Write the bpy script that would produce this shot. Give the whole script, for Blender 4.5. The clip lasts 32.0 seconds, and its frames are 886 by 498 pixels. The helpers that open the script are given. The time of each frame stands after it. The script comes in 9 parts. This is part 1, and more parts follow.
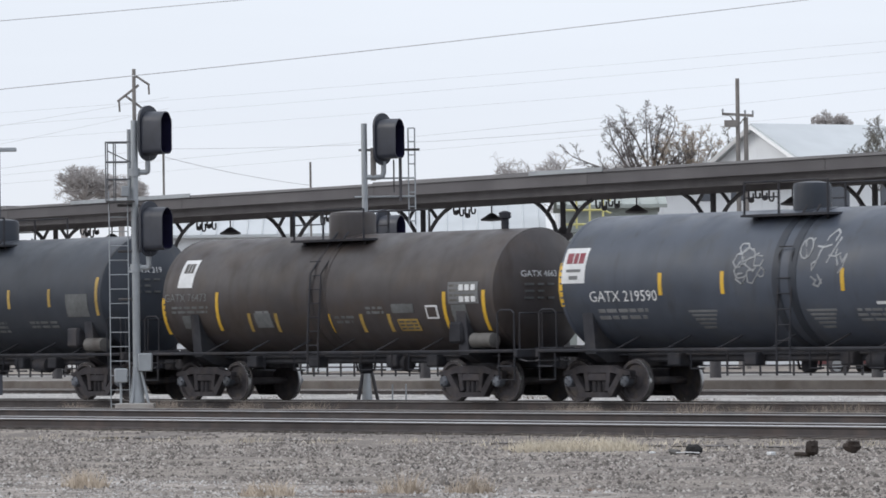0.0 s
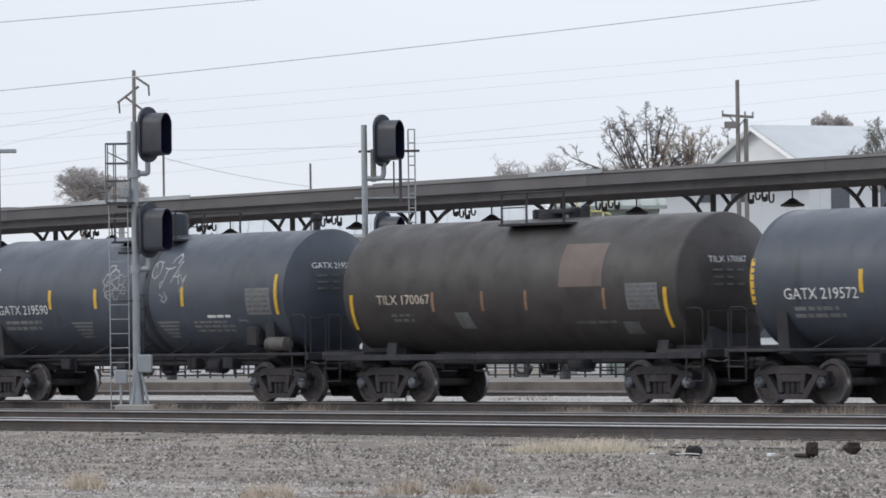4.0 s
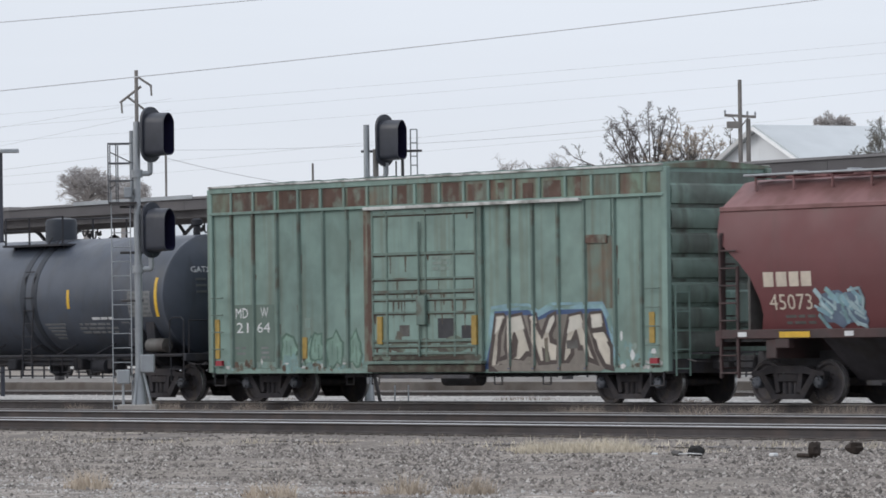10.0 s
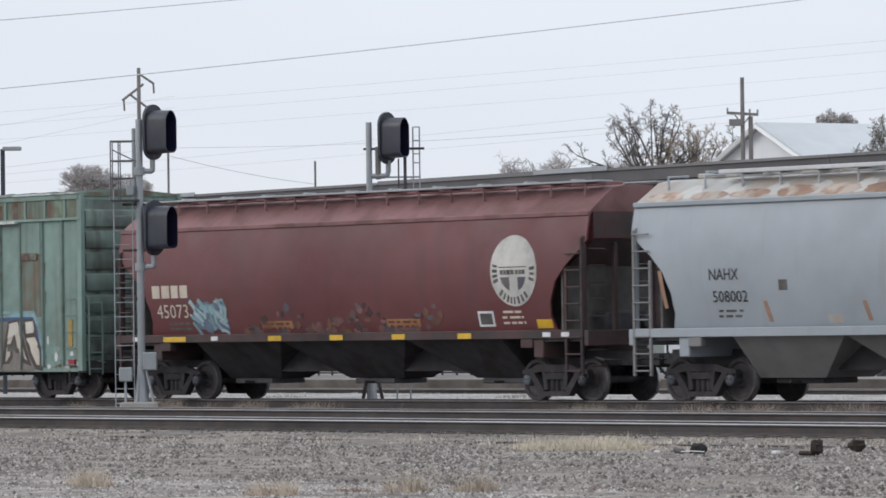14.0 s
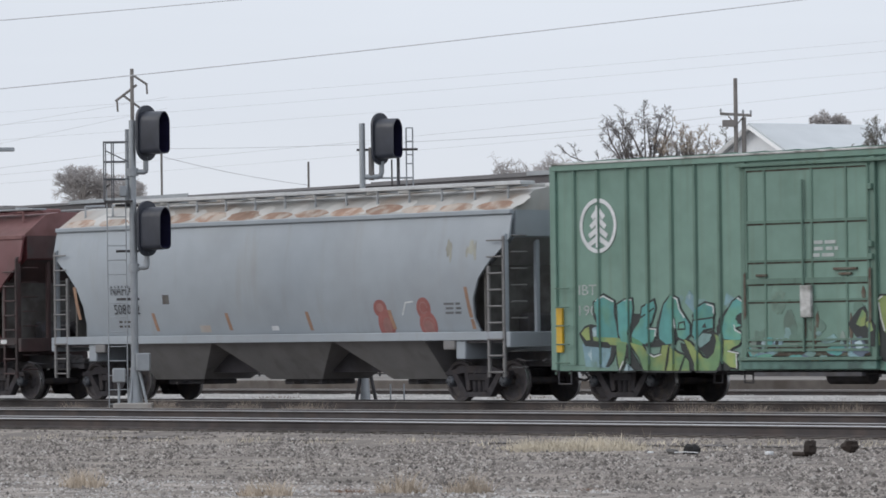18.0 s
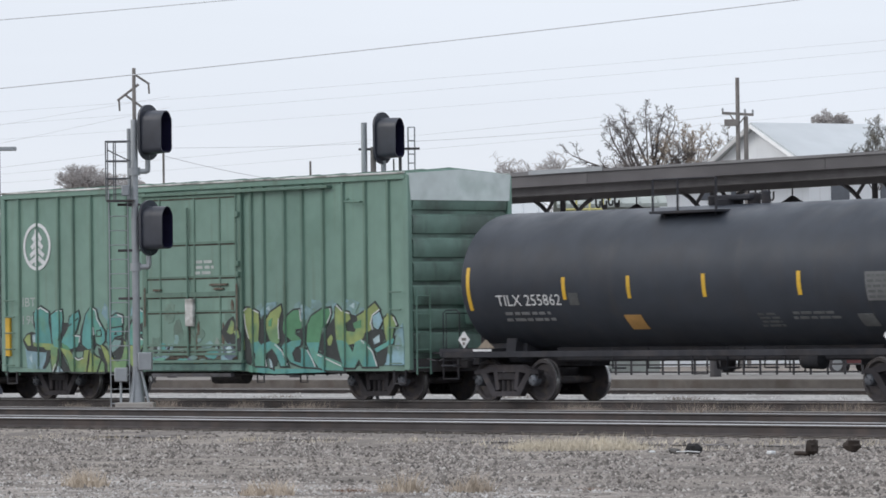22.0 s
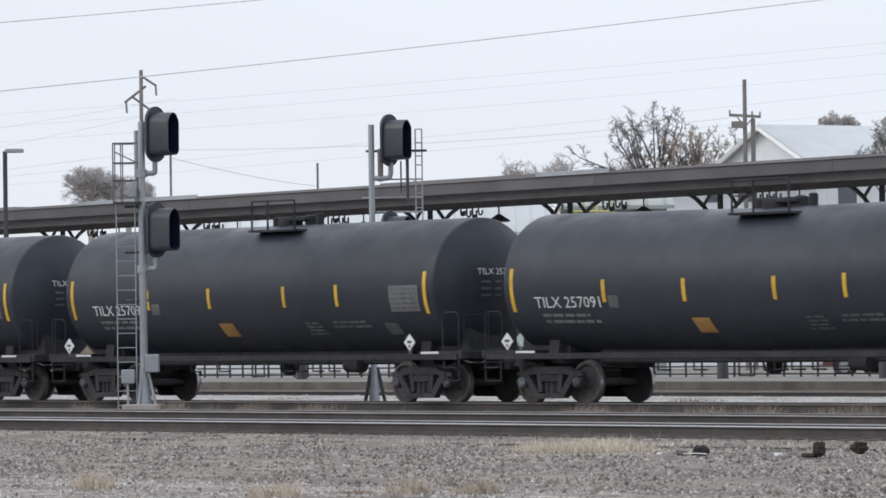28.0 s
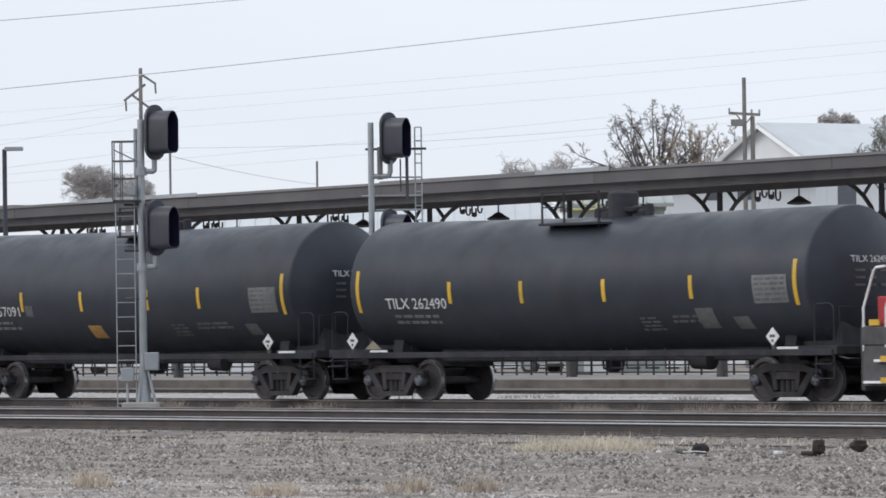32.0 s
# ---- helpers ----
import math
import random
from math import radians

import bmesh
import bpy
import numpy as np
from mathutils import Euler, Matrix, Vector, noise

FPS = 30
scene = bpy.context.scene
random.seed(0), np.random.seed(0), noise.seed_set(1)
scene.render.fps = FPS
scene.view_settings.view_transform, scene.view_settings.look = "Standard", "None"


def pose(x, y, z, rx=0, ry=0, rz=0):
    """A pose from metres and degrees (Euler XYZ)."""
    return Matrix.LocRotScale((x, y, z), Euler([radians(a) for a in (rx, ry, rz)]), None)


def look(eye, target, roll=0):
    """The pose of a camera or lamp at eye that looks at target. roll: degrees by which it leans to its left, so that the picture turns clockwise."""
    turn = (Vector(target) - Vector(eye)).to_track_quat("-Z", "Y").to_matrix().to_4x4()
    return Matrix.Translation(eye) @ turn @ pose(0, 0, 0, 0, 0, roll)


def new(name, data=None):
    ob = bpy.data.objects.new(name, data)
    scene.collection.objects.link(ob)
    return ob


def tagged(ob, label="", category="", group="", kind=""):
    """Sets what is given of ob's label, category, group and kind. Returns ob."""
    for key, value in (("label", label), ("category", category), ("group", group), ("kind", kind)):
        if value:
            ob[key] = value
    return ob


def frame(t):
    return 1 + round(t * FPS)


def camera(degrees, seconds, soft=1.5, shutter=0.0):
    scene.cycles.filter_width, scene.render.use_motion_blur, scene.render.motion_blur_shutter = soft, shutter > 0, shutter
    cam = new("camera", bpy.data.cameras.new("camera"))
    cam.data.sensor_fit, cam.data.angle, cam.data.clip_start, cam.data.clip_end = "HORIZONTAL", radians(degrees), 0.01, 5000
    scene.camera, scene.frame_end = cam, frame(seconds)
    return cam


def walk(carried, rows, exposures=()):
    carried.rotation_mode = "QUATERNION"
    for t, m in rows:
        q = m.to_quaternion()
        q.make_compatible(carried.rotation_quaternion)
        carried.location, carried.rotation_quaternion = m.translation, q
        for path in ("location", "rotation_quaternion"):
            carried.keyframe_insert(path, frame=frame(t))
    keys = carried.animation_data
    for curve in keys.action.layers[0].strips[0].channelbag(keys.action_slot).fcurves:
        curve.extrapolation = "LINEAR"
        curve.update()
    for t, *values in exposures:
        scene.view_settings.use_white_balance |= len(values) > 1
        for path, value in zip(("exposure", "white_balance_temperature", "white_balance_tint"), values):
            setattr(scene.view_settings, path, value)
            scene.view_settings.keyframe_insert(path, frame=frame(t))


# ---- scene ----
# X runs along the tracks to the right of the view, Y across them away from the camera, Z up from the rail heads.
cam = camera(11.05, 32.0, soft=1.65, shutter=0.25)
EYE = Vector((77.36, -67.78, 1.53))
ROLL = -0.745
# seconds, heading and rise of the lens in degrees; the tripod head is nudged a little now and then
AIM = [
    (0, 49.1863, 1.0537), (0.5, 49.1863, 1.0564), (1, 49.1862, 1.0590), (1.5, 49.1862, 1.0590), (2, 49.1862, 1.0617),
    (2.5, 49.1862, 1.0643), (3, 49.1861, 1.0671), (3.5, 49.1861, 1.0719), (5.5, 49.1862, 1.0643), (6, 49.1862, 1.0643),
    (6.5, 49.1835, 1.0643), (7, 49.1782, 1.0616), (7.5, 49.1756, 1.0589), (8, 49.1809, 1.0644), (8.5, 49.1939, 1.0810),
    (9, 49.2068, 1.1084), (9.5, 49.2103, 1.0866), (10, 49.2160, 1.0702), (10.5, 49.2187, 1.0621), (11, 49.2188, 1.0594),
    (11.5, 49.2187, 1.0623), (12, 49.2214, 1.0625), (12.5, 49.2267, 1.0571), (13, 49.2321, 1.0517), (13.5, 49.2403, 1.0465),
    (14, 49.2460, 1.0412), (14.5, 49.2445, 1.0368), (16.5, 49.1969, 1.0538), (17, 49.1916, 1.0538), (17.5, 49.1755, 1.0536),
    (18, 49.1619, 1.0507), (18.5, 49.1592, 1.0454), (19, 49.1592, 1.0399), (19.5, 49.1646, 1.0343), (20, 49.1727, 1.0371),
    (20.5, 49.1782, 1.0508), (21, 49.1862, 1.0617), (21.5, 49.1915, 1.0591), (22, 49.1864, 1.0429), (22.5, 49.1760, 1.0184),
    (23, 49.1652, 0.9884), (23.5, 49.1650, 1.0048), (24, 49.1675, 1.0156), (24.5, 49.1782, 1.0264), (25, 49.1945, 1.0374),
    (25.5, 49.2045, 1.0466), (27.5, 49.2653, 1.0729), (28, 49.2752, 1.0683), (28.5, 49.2889, 1.0603), (29, 49.2972, 1.0497),
    (29.5, 49.3026, 1.0414), (30, 49.3000, 1.0387), (30.5, 49.2812, 1.0415), (31, 49.2623, 1.0439), (31.5, 49.2621, 1.0437),
    (32, 49.2692, 1.0439),
]


def aimed(heading, rise):
    a, b = radians(heading), radians(rise)
    way = Vector((-math.sin(a) * math.cos(b), math.cos(a) * math.cos(b), math.sin(b)))
    return look(EYE, EYE + 100 * way, ROLL)


walk(cam, [(t, aimed(h, r)) for t, h, r in AIM], [(0, 0.06), (2, 0.03), (6, 0.03), (8, 0.02), (9.5, -0.06), (12, -0.05), (14, -0.02), (17, -0.12), (20.5, -0.04), (22, 0.02), (24, 0.08), (27, 0.06), (32, 0.06)])

# ---- light: an overcast day ----
world = bpy.data.worlds.new("overcast_sky")
scene.world = world
world.use_nodes = True
wn, wl = world.node_tree.nodes, world.node_tree.links
wn.clear()
sky = wn.new("ShaderNodeTexSky")
sky.sky_type, sky.sun_disc, sky.sun_elevation, sky.sun_rotation = "NISHITA", False, radians(31), radians(215)
sky.dust_density, sky.air_density = 3.0, 1.0
coords = wn.new("ShaderNodeTexCoord")
split = wn.new("ShaderNodeSeparateXYZ")
wl.new(coords.outputs["Generated"], split.inputs[0])
ramp = wn.new("ShaderNodeValToRGB")
ramp.color_ramp.elements[0].position, ramp.color_ramp.elements[0].color = 0.0, (0.765, 0.79, 0.834, 1)
ramp.color_ramp.elements[1].position, ramp.color_ramp.elements[1].color = 1.0, (1.06, 1.12, 1.225, 1)
low = ramp.color_ramp.elements.new(0.05)
low.color = (0.735, 0.784, 0.868, 1)
wl.new(split.outputs["Z"], ramp.inputs[0])
cloud = wn.new("ShaderNodeTexNoise")
cloud.inputs["Scale"].default_value, cloud.inputs["Detail"].default_value = 5.0, 4.0
stretch = wn.new("ShaderNodeMapping")
stretch.inputs["Scale"].default_value = (1, 1, 9)
wl.new(coords.outputs["Generated"], stretch.inputs[0])
wl.new(stretch.outputs[0], cloud.inputs["Vector"])
cr = wn.new("ShaderNodeMapRange")
cr.inputs["From Min"].default_value, cr.inputs["From Max"].default_value = 0.3, 0.7
cr.inputs["To Min"].default_value, cr.inputs["To Max"].default_value = 0.975, 1.025
wl.new(cloud.outputs["Fac"], cr.inputs["Value"])
veil = wn.new("ShaderNodeMix")
veil.data_type, veil.blend_type = "RGBA", "MULTIPLY"
veil.inputs["Factor"].default_value = 1.0
wl.new(ramp.outputs[0], veil.inputs["A"])
wl.new(cr.outputs[0], veil.inputs["B"])
dim = wn.new("ShaderNodeMix")
dim.data_type, dim.blend_type = "RGBA", "MULTIPLY"
dim.inputs["Factor"].default_value = 1.0
dim.inputs["B"].default_value = (0.1, 0.1, 0.1, 1)
wl.new(sky.outputs[0], dim.inputs["A"])
over = wn.new("ShaderNodeMix")
over.data_type = "RGBA"
over.inputs["Factor"].default_value = 0.92
wl.new(dim.outputs["Result"], over.inputs["A"])
wl.new(veil.outputs["Result"], over.inputs["B"])
back = wn.new("ShaderNodeBackground")
back.inputs["Strength"].default_value = 1.12
wl.new(over.outputs["Result"], back.inputs[0])
wout = wn.new("ShaderNodeOutputWorld")
wl.new(back.outputs[0], wout.inputs[0])

sun = new("sun", bpy.data.lights.new("sun", "SUN"))
sun.data.energy, sun.data.angle, sun.data.color = 0.8, radians(30), (1.0, 0.96, 0.9)
sun.matrix_world = look((-55, -80, 58), (0, 0, 0))

# ---- materials ----
def material(name, base, rough=0.6, metal=0.0, vary=0.25, grain=6.0, bump=0.0, fine=40.0,
             second=None, second_amt=0.0, second_scale=1.5, streak=None, streak_amt=0.0, tilt=0.0, stretch=(7, 7, 0.5), spec=0.5):
    """Paint, stone or metal: two scales of noise in its tone, patches of a second colour, vertical streaks, and fine relief."""
    m = bpy.data.materials.new(name)
    m.use_nodes = True
    n, l = m.node_tree.nodes, m.node_tree.links
    p = n["Principled BSDF"]
    p.inputs["Metallic"].default_value = metal
    p.inputs["Specular IOR Level"].default_value = spec
    tc = n.new("ShaderNodeTexCoord")
    info = n.new("ShaderNodeObjectInfo")

    far = n.new("ShaderNodeMath")
    far.operation = "MULTIPLY"
    far.inputs[1].default_value = 61.0
    l.new(info.outputs["Random"], far.inputs[0])
    moved = n.new("ShaderNodeVectorMath")
    l.new(tc.outputs["Object"], moved.inputs[0])
    l.new(far.outputs[0], moved.inputs[1])

    def noise_at(scale, detail=5.0, mapped=None):
        t = n.new("ShaderNodeTexNoise")
        t.inputs["Scale"].default_value, t.inputs["Detail"].default_value = scale, detail
        src = moved.outputs[0]
        if mapped:
            mp = n.new("ShaderNodeMapping")
            mp.inputs["Scale"].default_value = mapped
            l.new(src, mp.inputs[0])
            src = mp.outputs[0]
        l.new(src, t.inputs["Vector"])
        return t.outputs["Fac"]

    def ranged(v, a, b, lo, hi):
        r = n.new("ShaderNodeMapRange")
        for k, x in zip(("From Min", "From Max", "To Min", "To Max"), (a, b, lo, hi)):
            r.inputs[k].default_value = x
        l.new(v, r.inputs["Value"])
        return r.outputs[0]

    def mixed(a, b, fac, mode="MIX"):
        x = n.new("ShaderNodeMix")
        x.data_type, x.blend_type = "RGBA", mode
        for k, v in (("A", a), ("B", b), ("Factor", fac)):
            if isinstance(v, (int, float)):
                x.inputs[k].default_value = v
            elif isinstance(v, tuple):
                x.inputs[k].default_value = (*v, 1)
            else:
                l.new(v, x.inputs[k])
        return x.outputs["Result"]

    col = base
    big = ranged(noise_at(grain * 0.12, 3), 0.3, 0.7, 1 - vary, 1 + vary)
    small = ranged(noise_at(grain, 6), 0.3, 0.7, 1 - vary * 0.6, 1 + vary * 0.6)
    if second:
        col = mixed(col, second, ranged(noise_at(second_scale, 7), 0.62 - second_amt * 0.4, 0.72 - second_amt * 0.3, 0, 1))
    if streak:
        col = mixed(col, streak, ranged(noise_at(1.0, 6, stretch), 0.64 - streak_amt * 0.35, 0.8 - streak_amt * 0.2, 0, 0.85))
    col = mixed(col, big, 1.0, "MULTIPLY")
    col = mixed(col, small, 1.0, "MULTIPLY")
    if tilt:
        col = mixed(col, ranged(info.outputs["Random"], 0, 1, 1 - tilt, 1 + tilt), 1.0, "MULTIPLY")
    l.new(col, p.inputs["Base Color"])
    l.new(ranged(noise_at(grain * 0.7, 4), 0.3, 0.7, max(0.05, rough - 0.12), min(1, rough + 0.12)), p.inputs["Roughness"])
    if bump:
        b = n.new("ShaderNodeBump")
        b.inputs["Strength"].default_value, b.inputs["Distance"].default_value = 1.0, bump
        l.new(noise_at(fine, 4), b.inputs["Height"])
        l.new(b.outputs[0], p.inputs["Normal"])
    return m


tank_black = material("black_tank_paint", (0.041, 0.047, 0.059), 0.42, vary=0.16, grain=2.0, second=(0.043, 0.047, 0.057), second_amt=0.25, streak=(0.052, 0.054, 0.060), streak_amt=0.1, stretch=(3, 3, 0.3), spec=0.2)
tank_blue = material("blue_black_tank_paint", (0.064, 0.075, 0.098), 0.40, spec=0.3, vary=0.16, grain=2.0, second=(0.066, 0.074, 0.090), second_amt=0.3, streak=(0.046, 0.049, 0.057), streak_amt=0.2, stretch=(3, 3, 0.3))
tank_brown = material("rust_brown_tank_paint", (0.056, 0.049, 0.050), 0.5, spec=0.35, vary=0.2, grain=2.5, second=(0.058, 0.047, 0.043), second_amt=0.4, streak=(0.036, 0.027, 0.023), streak_amt=0.25, stretch=(3, 3, 0.3))
tank_olive = material("olive_black_tank_paint", (0.050, 0.046, 0.046), 0.5, spec=0.35, vary=0.15, grain=2.5, second=(0.036, 0.032, 0.031), second_amt=0.3, streak=(0.040, 0.035, 0.033), streak_amt=0.15, stretch=(3, 3, 0.3))
patch_brown = material("brown_repaint_patch", (0.115, 0.088, 0.078), 0.6, vary=0.15, grain=3)
box_green = material("weathered_green_paint", (0.196, 0.288, 0.256), 0.6, vary=0.15, grain=3.0, second=(0.17, 0.245, 0.215), second_amt=0.35, second_scale=0.9, streak=(0.15, 0.175, 0.14), streak_amt=0.34, stretch=(6, 6, 0.22))
box_green_rusty = material("rusted_green_band_paint", (0.17, 0.25, 0.19), 0.7, vary=0.2, grain=3.0, second=(0.13, 0.15, 0.11), second_amt=0.35, second_scale=2.5, streak=(0.12, 0.058, 0.042), streak_amt=0.72, stretch=(2.4, 2.4, 0.08))
# side green darkened for ribs and bars, standing in for their shadow lines
box_green_dark = material("shaded_green_rib_paint", (0.130, 0.186, 0.162), 0.65, vary=0.2, grain=4.0, second=(0.10, 0.095, 0.075), second_amt=0.15, streak=(0.10, 0.105, 0.085), streak_amt=0.2)
box_green2 = material("mid_green_paint", (0.165, 0.274, 0.226), 0.42, vary=0.1, grain=3.0, second=(0.145, 0.248, 0.2), second_amt=0.3, second_scale=0.8, streak=(0.14, 0.21, 0.165), streak_amt=0.25, stretch=(5, 5, 0.25))
# likewise the second boxcar's green, with the ribs' shade in the colour
rib_green2 = material("shaded_mid_green_rib_paint", (0.118, 0.2, 0.16), 0.6, vary=0.15, grain=3.0, streak=(0.09, 0.14, 0.1), streak_amt=0.3)
hopper_red = material("oxide_red_paint", (0.136, 0.042, 0.045), 0.5, vary=0.10, grain=2.0, second=(0.118, 0.040, 0.042), second_amt=0.35, second_scale=0.5, streak=(0.106, 0.042, 0.042), streak_amt=0.25, stretch=(2.5, 2.5, 0.25))
hopper_red_roof = material("faded_red_roof_paint", (0.225, 0.112, 0.112), 0.65, vary=0.15, grain=3.0, second=(0.16, 0.075, 0.07), second_amt=0.4)
hopper_grey = material("light_grey_paint", (0.325, 0.36, 0.395), 0.5, vary=0.06, grain=2.0, second=(0.31, 0.34, 0.37), second_amt=0.3, second_scale=0.6, streak=(0.30, 0.315, 0.325), streak_amt=0.2, stretch=(2.5, 2.5, 0.25))
hopper_grey_roof = material("grey_roof_with_rust_blooms", (0.40, 0.395, 0.38), 0.65, vary=0.1, grain=3.0, second=(0.38, 0.33, 0.29), second_amt=0.3, second_scale=0.8)
grimy_grey = material("grimy_grey_steel", (0.11, 0.105, 0.10), 0.7, vary=0.3, grain=4, second=(0.07, 0.06, 0.055), second_amt=0.4)
steel_dark = material("grimy_dark_steel", (0.08, 0.078, 0.085), 0.7, vary=0.3, grain=5.0, second=(0.075, 0.069, 0.069), second_amt=0.4, second_scale=3.0, spec=0.25)
truck_steel = material("dusty_brown_cast_steel", (0.047, 0.044, 0.048), 0.85, vary=0.3, grain=6.0, second=(0.054, 0.048, 0.049), second_amt=0.35, second_scale=4.0, bump=0.004, tilt=0.2, spec=0.15)
wheel_steel = material("dark_wheel_steel", (0.072, 0.066, 0.07), 0.8, 0.0, vary=0.25, grain=8.0, second=(0.09, 0.078, 0.072), second_amt=0.3, second_scale=5, spec=0.2)
tread_steel = material("bright_worn_tread_steel", (0.45, 0.45, 0.45), 0.35, 0.9, vary=0.1)
bearing_cap = material("blue_grey_bearing_cap", (0.10, 0.108, 0.125), 0.5, 0.3, vary=0.3, grain=20, tilt=0.5)
rail_rust = material("brown_rail_side", (0.062, 0.054, 0.054), 0.8, 0.1, vary=0.2, grain=3.0, second=(0.072, 0.058, 0.054), second_amt=0.35)
rail_bright = material("polished_rail_head", (0.62, 0.63, 0.65), 0.42, 0.6, vary=0.1)
rail_dull = material("dull_worn_rail_head", (0.24, 0.23, 0.225), 0.55, 0.4, vary=0.15)
rail_used = material("half_bright_rail_head", (0.38, 0.38, 0.39), 0.5, 0.5, vary=0.15)
tie_wood = material("creosoted_tie_wood", (0.06, 0.05, 0.043), 0.9, vary=0.4, grain=5.0, bump=0.01, tilt=0.4)
gravel = material("grey_ballast_ground", (0.180, 0.157, 0.139), 0.95, vary=0.35, grain=9.0, bump=0.03, fine=18.0, second=(0.245, 0.215, 0.185), second_amt=0.5, second_scale=0.25)
pale_gravel = material("pale_crushed_stone", (0.40, 0.385, 0.37), 0.95, vary=0.2, grain=6.0, bump=0.03, fine=16, second=(0.29, 0.27, 0.255), second_amt=0.3, second_scale=0.6)
bank_dirt = material("dark_oily_ballast", (0.125, 0.116, 0.113), 0.95, vary=0.3, grain=7.0, bump=0.03, fine=18.0, second=(0.14, 0.125, 0.118), second_amt=0.35, second_scale=0.5)
concrete = material("weathered_concrete", (0.36, 0.34, 0.32), 0.9, vary=0.15, grain=3.0, second=(0.28, 0.26, 0.245), second_amt=0.3, bump=0.003)
concrete_dark = material("stained_platform_edge", (0.13, 0.115, 0.105), 0.9, vary=0.25, grain=3.0, second=(0.09, 0.075, 0.065), second_amt=0.3)
galvanised = material("dull_galvanised_steel", (0.34, 0.36, 0.38), 0.5, 0.4, vary=0.12, grain=5.0)
signal_black = material("matt_black_signal_paint", (0.036, 0.040, 0.054), 0.5, vary=0.25, grain=4)
signal_inside = material("dark_violet_black_hood_lining", (0.020, 0.019, 0.055), 0.5, vary=0.2)
lens_glass = material("dark_signal_lens", (0.02, 0.02, 0.025), 0.1, vary=0.05)
canopy_dark = material("dark_grey_brown_canopy_paint", (0.098, 0.092, 0.097), 0.7, vary=0.15, grain=1.2, second=(0.11, 0.103, 0.107), second_amt=0.3, second_scale=0.5)
canopy_light = material("grey_canopy_flashing", (0.185, 0.18, 0.185), 0.65, vary=0.12, grain=1.2)
canopy_soffit = material("dark_canopy_soffit_boards", (0.14, 0.132, 0.135), 0.85, vary=0.2, grain=2.0)
iron_black = material("black_painted_iron", (0.07, 0.067, 0.072), 0.6, vary=0.2)
white_wall = material("white_painted_siding", (0.74, 0.76, 0.78), 0.8, vary=0.05, grain=1.0, streak=(0.62, 0.63, 0.64), streak_amt=0.15)
house_roof_m = material("pale_blue_grey_metal_roof", (0.53, 0.555, 0.57), 0.5, vary=0.08, grain=1.0)
shed_wall = material("grey_green_shed_wall", (0.34, 0.37, 0.35), 0.8, vary=0.1)
window_dark = material("dark_window_glass", (0.10, 0.11, 0.13), 0.15, vary=0.1)
trim_white = material("white_trim_paint", (0.8, 0.8, 0.8), 0.6, vary=0.05)
pole_wood = material("weathered_pole_wood", (0.21, 0.195, 0.185), 0.9, vary=0.2, grain=4.0)
wire_grey = material("weathered_line_wire", (0.66, 0.66, 0.67), 0.7, vary=0.05)
bark = material("grey_brown_bark", (0.128, 0.112, 0.108), 0.95, vary=0.25, grain=4.0)
# twigs of the brown-crowned tree, mixed lighter for haze
twig_brown = material("dry_brown_twigs", (0.35, 0.285, 0.225), 0.95, vary=0.3, grain=2.0)
twig_grey = material("grey_green_twigs", (0.19, 0.18, 0.155), 0.95, vary=0.3, grain=2.0)
# haze over the distant trees, mixed into their colour as paleness
twig_far = material("haze_paled_twigs", (0.42, 0.395, 0.385), 0.95, vary=0.2, grain=2.0)
dry_grass_m = material("straw_dry_grass", (0.56, 0.50, 0.40), 0.9, vary=0.25, grain=5.0)
weed_m = material("brown_dry_weeds", (0.25, 0.21, 0.175), 0.9, vary=0.3, grain=5.0)
clod_m = material("dark_brown_scrap", (0.035, 0.025, 0.02), 0.9, vary=0.35, grain=12.0, bump=0.01)
pale_board = material("pale_galvanised_walkway", (0.55, 0.56, 0.57), 0.6, 0.1, vary=0.1)
yellow = material("reflective_yellow_tape", (0.62, 0.38, 0.035), 0.45, vary=0.15, grain=8)
yellow_dull = material("dusty_yellow_tape", (0.36, 0.24, 0.06), 0.6, vary=0.25, grain=8)
orange_tape = material("orange_red_tape", (0.30, 0.18, 0.12), 0.55, vary=0.2, grain=8)
orange_sign = material("faded_orange_plate", (0.38, 0.215, 0.07), 0.6, vary=0.2, grain=6)
white_paint = material("white_stencil_paint", (0.66, 0.67, 0.68), 0.6, vary=0.12, grain=8)
grey_paint = material("faded_grey_stencil_paint", (0.16, 0.165, 0.17), 0.65, vary=0.25, grain=8)
dim_paint = material("dim_worn_stencil_paint", (0.10, 0.105, 0.108), 0.65, vary=0.3, grain=8)
black_paint = material("black_stencil_paint", (0.03, 0.03, 0.035), 0.6, vary=0.15)
cream_paint = material("cream_stencil_paint", (0.55, 0.48, 0.40), 0.6, vary=0.15, grain=8)
panel_grey = material("grey_data_panel", (0.135, 0.14, 0.145), 0.6, vary=0.25, grain=6)
red_paint = material("dark_red_logo_paint", (0.30, 0.02, 0.035), 0.5, vary=0.1)
loco_red = material("bright_red_locomotive_paint", (0.36, 0.02, 0.025), 0.4, vary=0.15)
# dark red of ends, sills and slope sheets, with their shade mixed in
hopper_red_shade = material("shaded_grimy_red_paint", (0.068, 0.038, 0.038), 0.7, vary=0.25, grain=3.0, second=(0.045, 0.034, 0.034), second_amt=0.4)
dull_tape = material("dull_orange_tape", (0.24, 0.145, 0.09), 0.6, vary=0.25, grain=8)
# bays and saddle plates, darker than the car bodies
bay_dark = material("dark_bay_steel", (0.055, 0.051, 0.057), 0.8, vary=0.2, grain=4, second=(0.042, 0.038, 0.039), second_amt=0.35, spec=0.25)
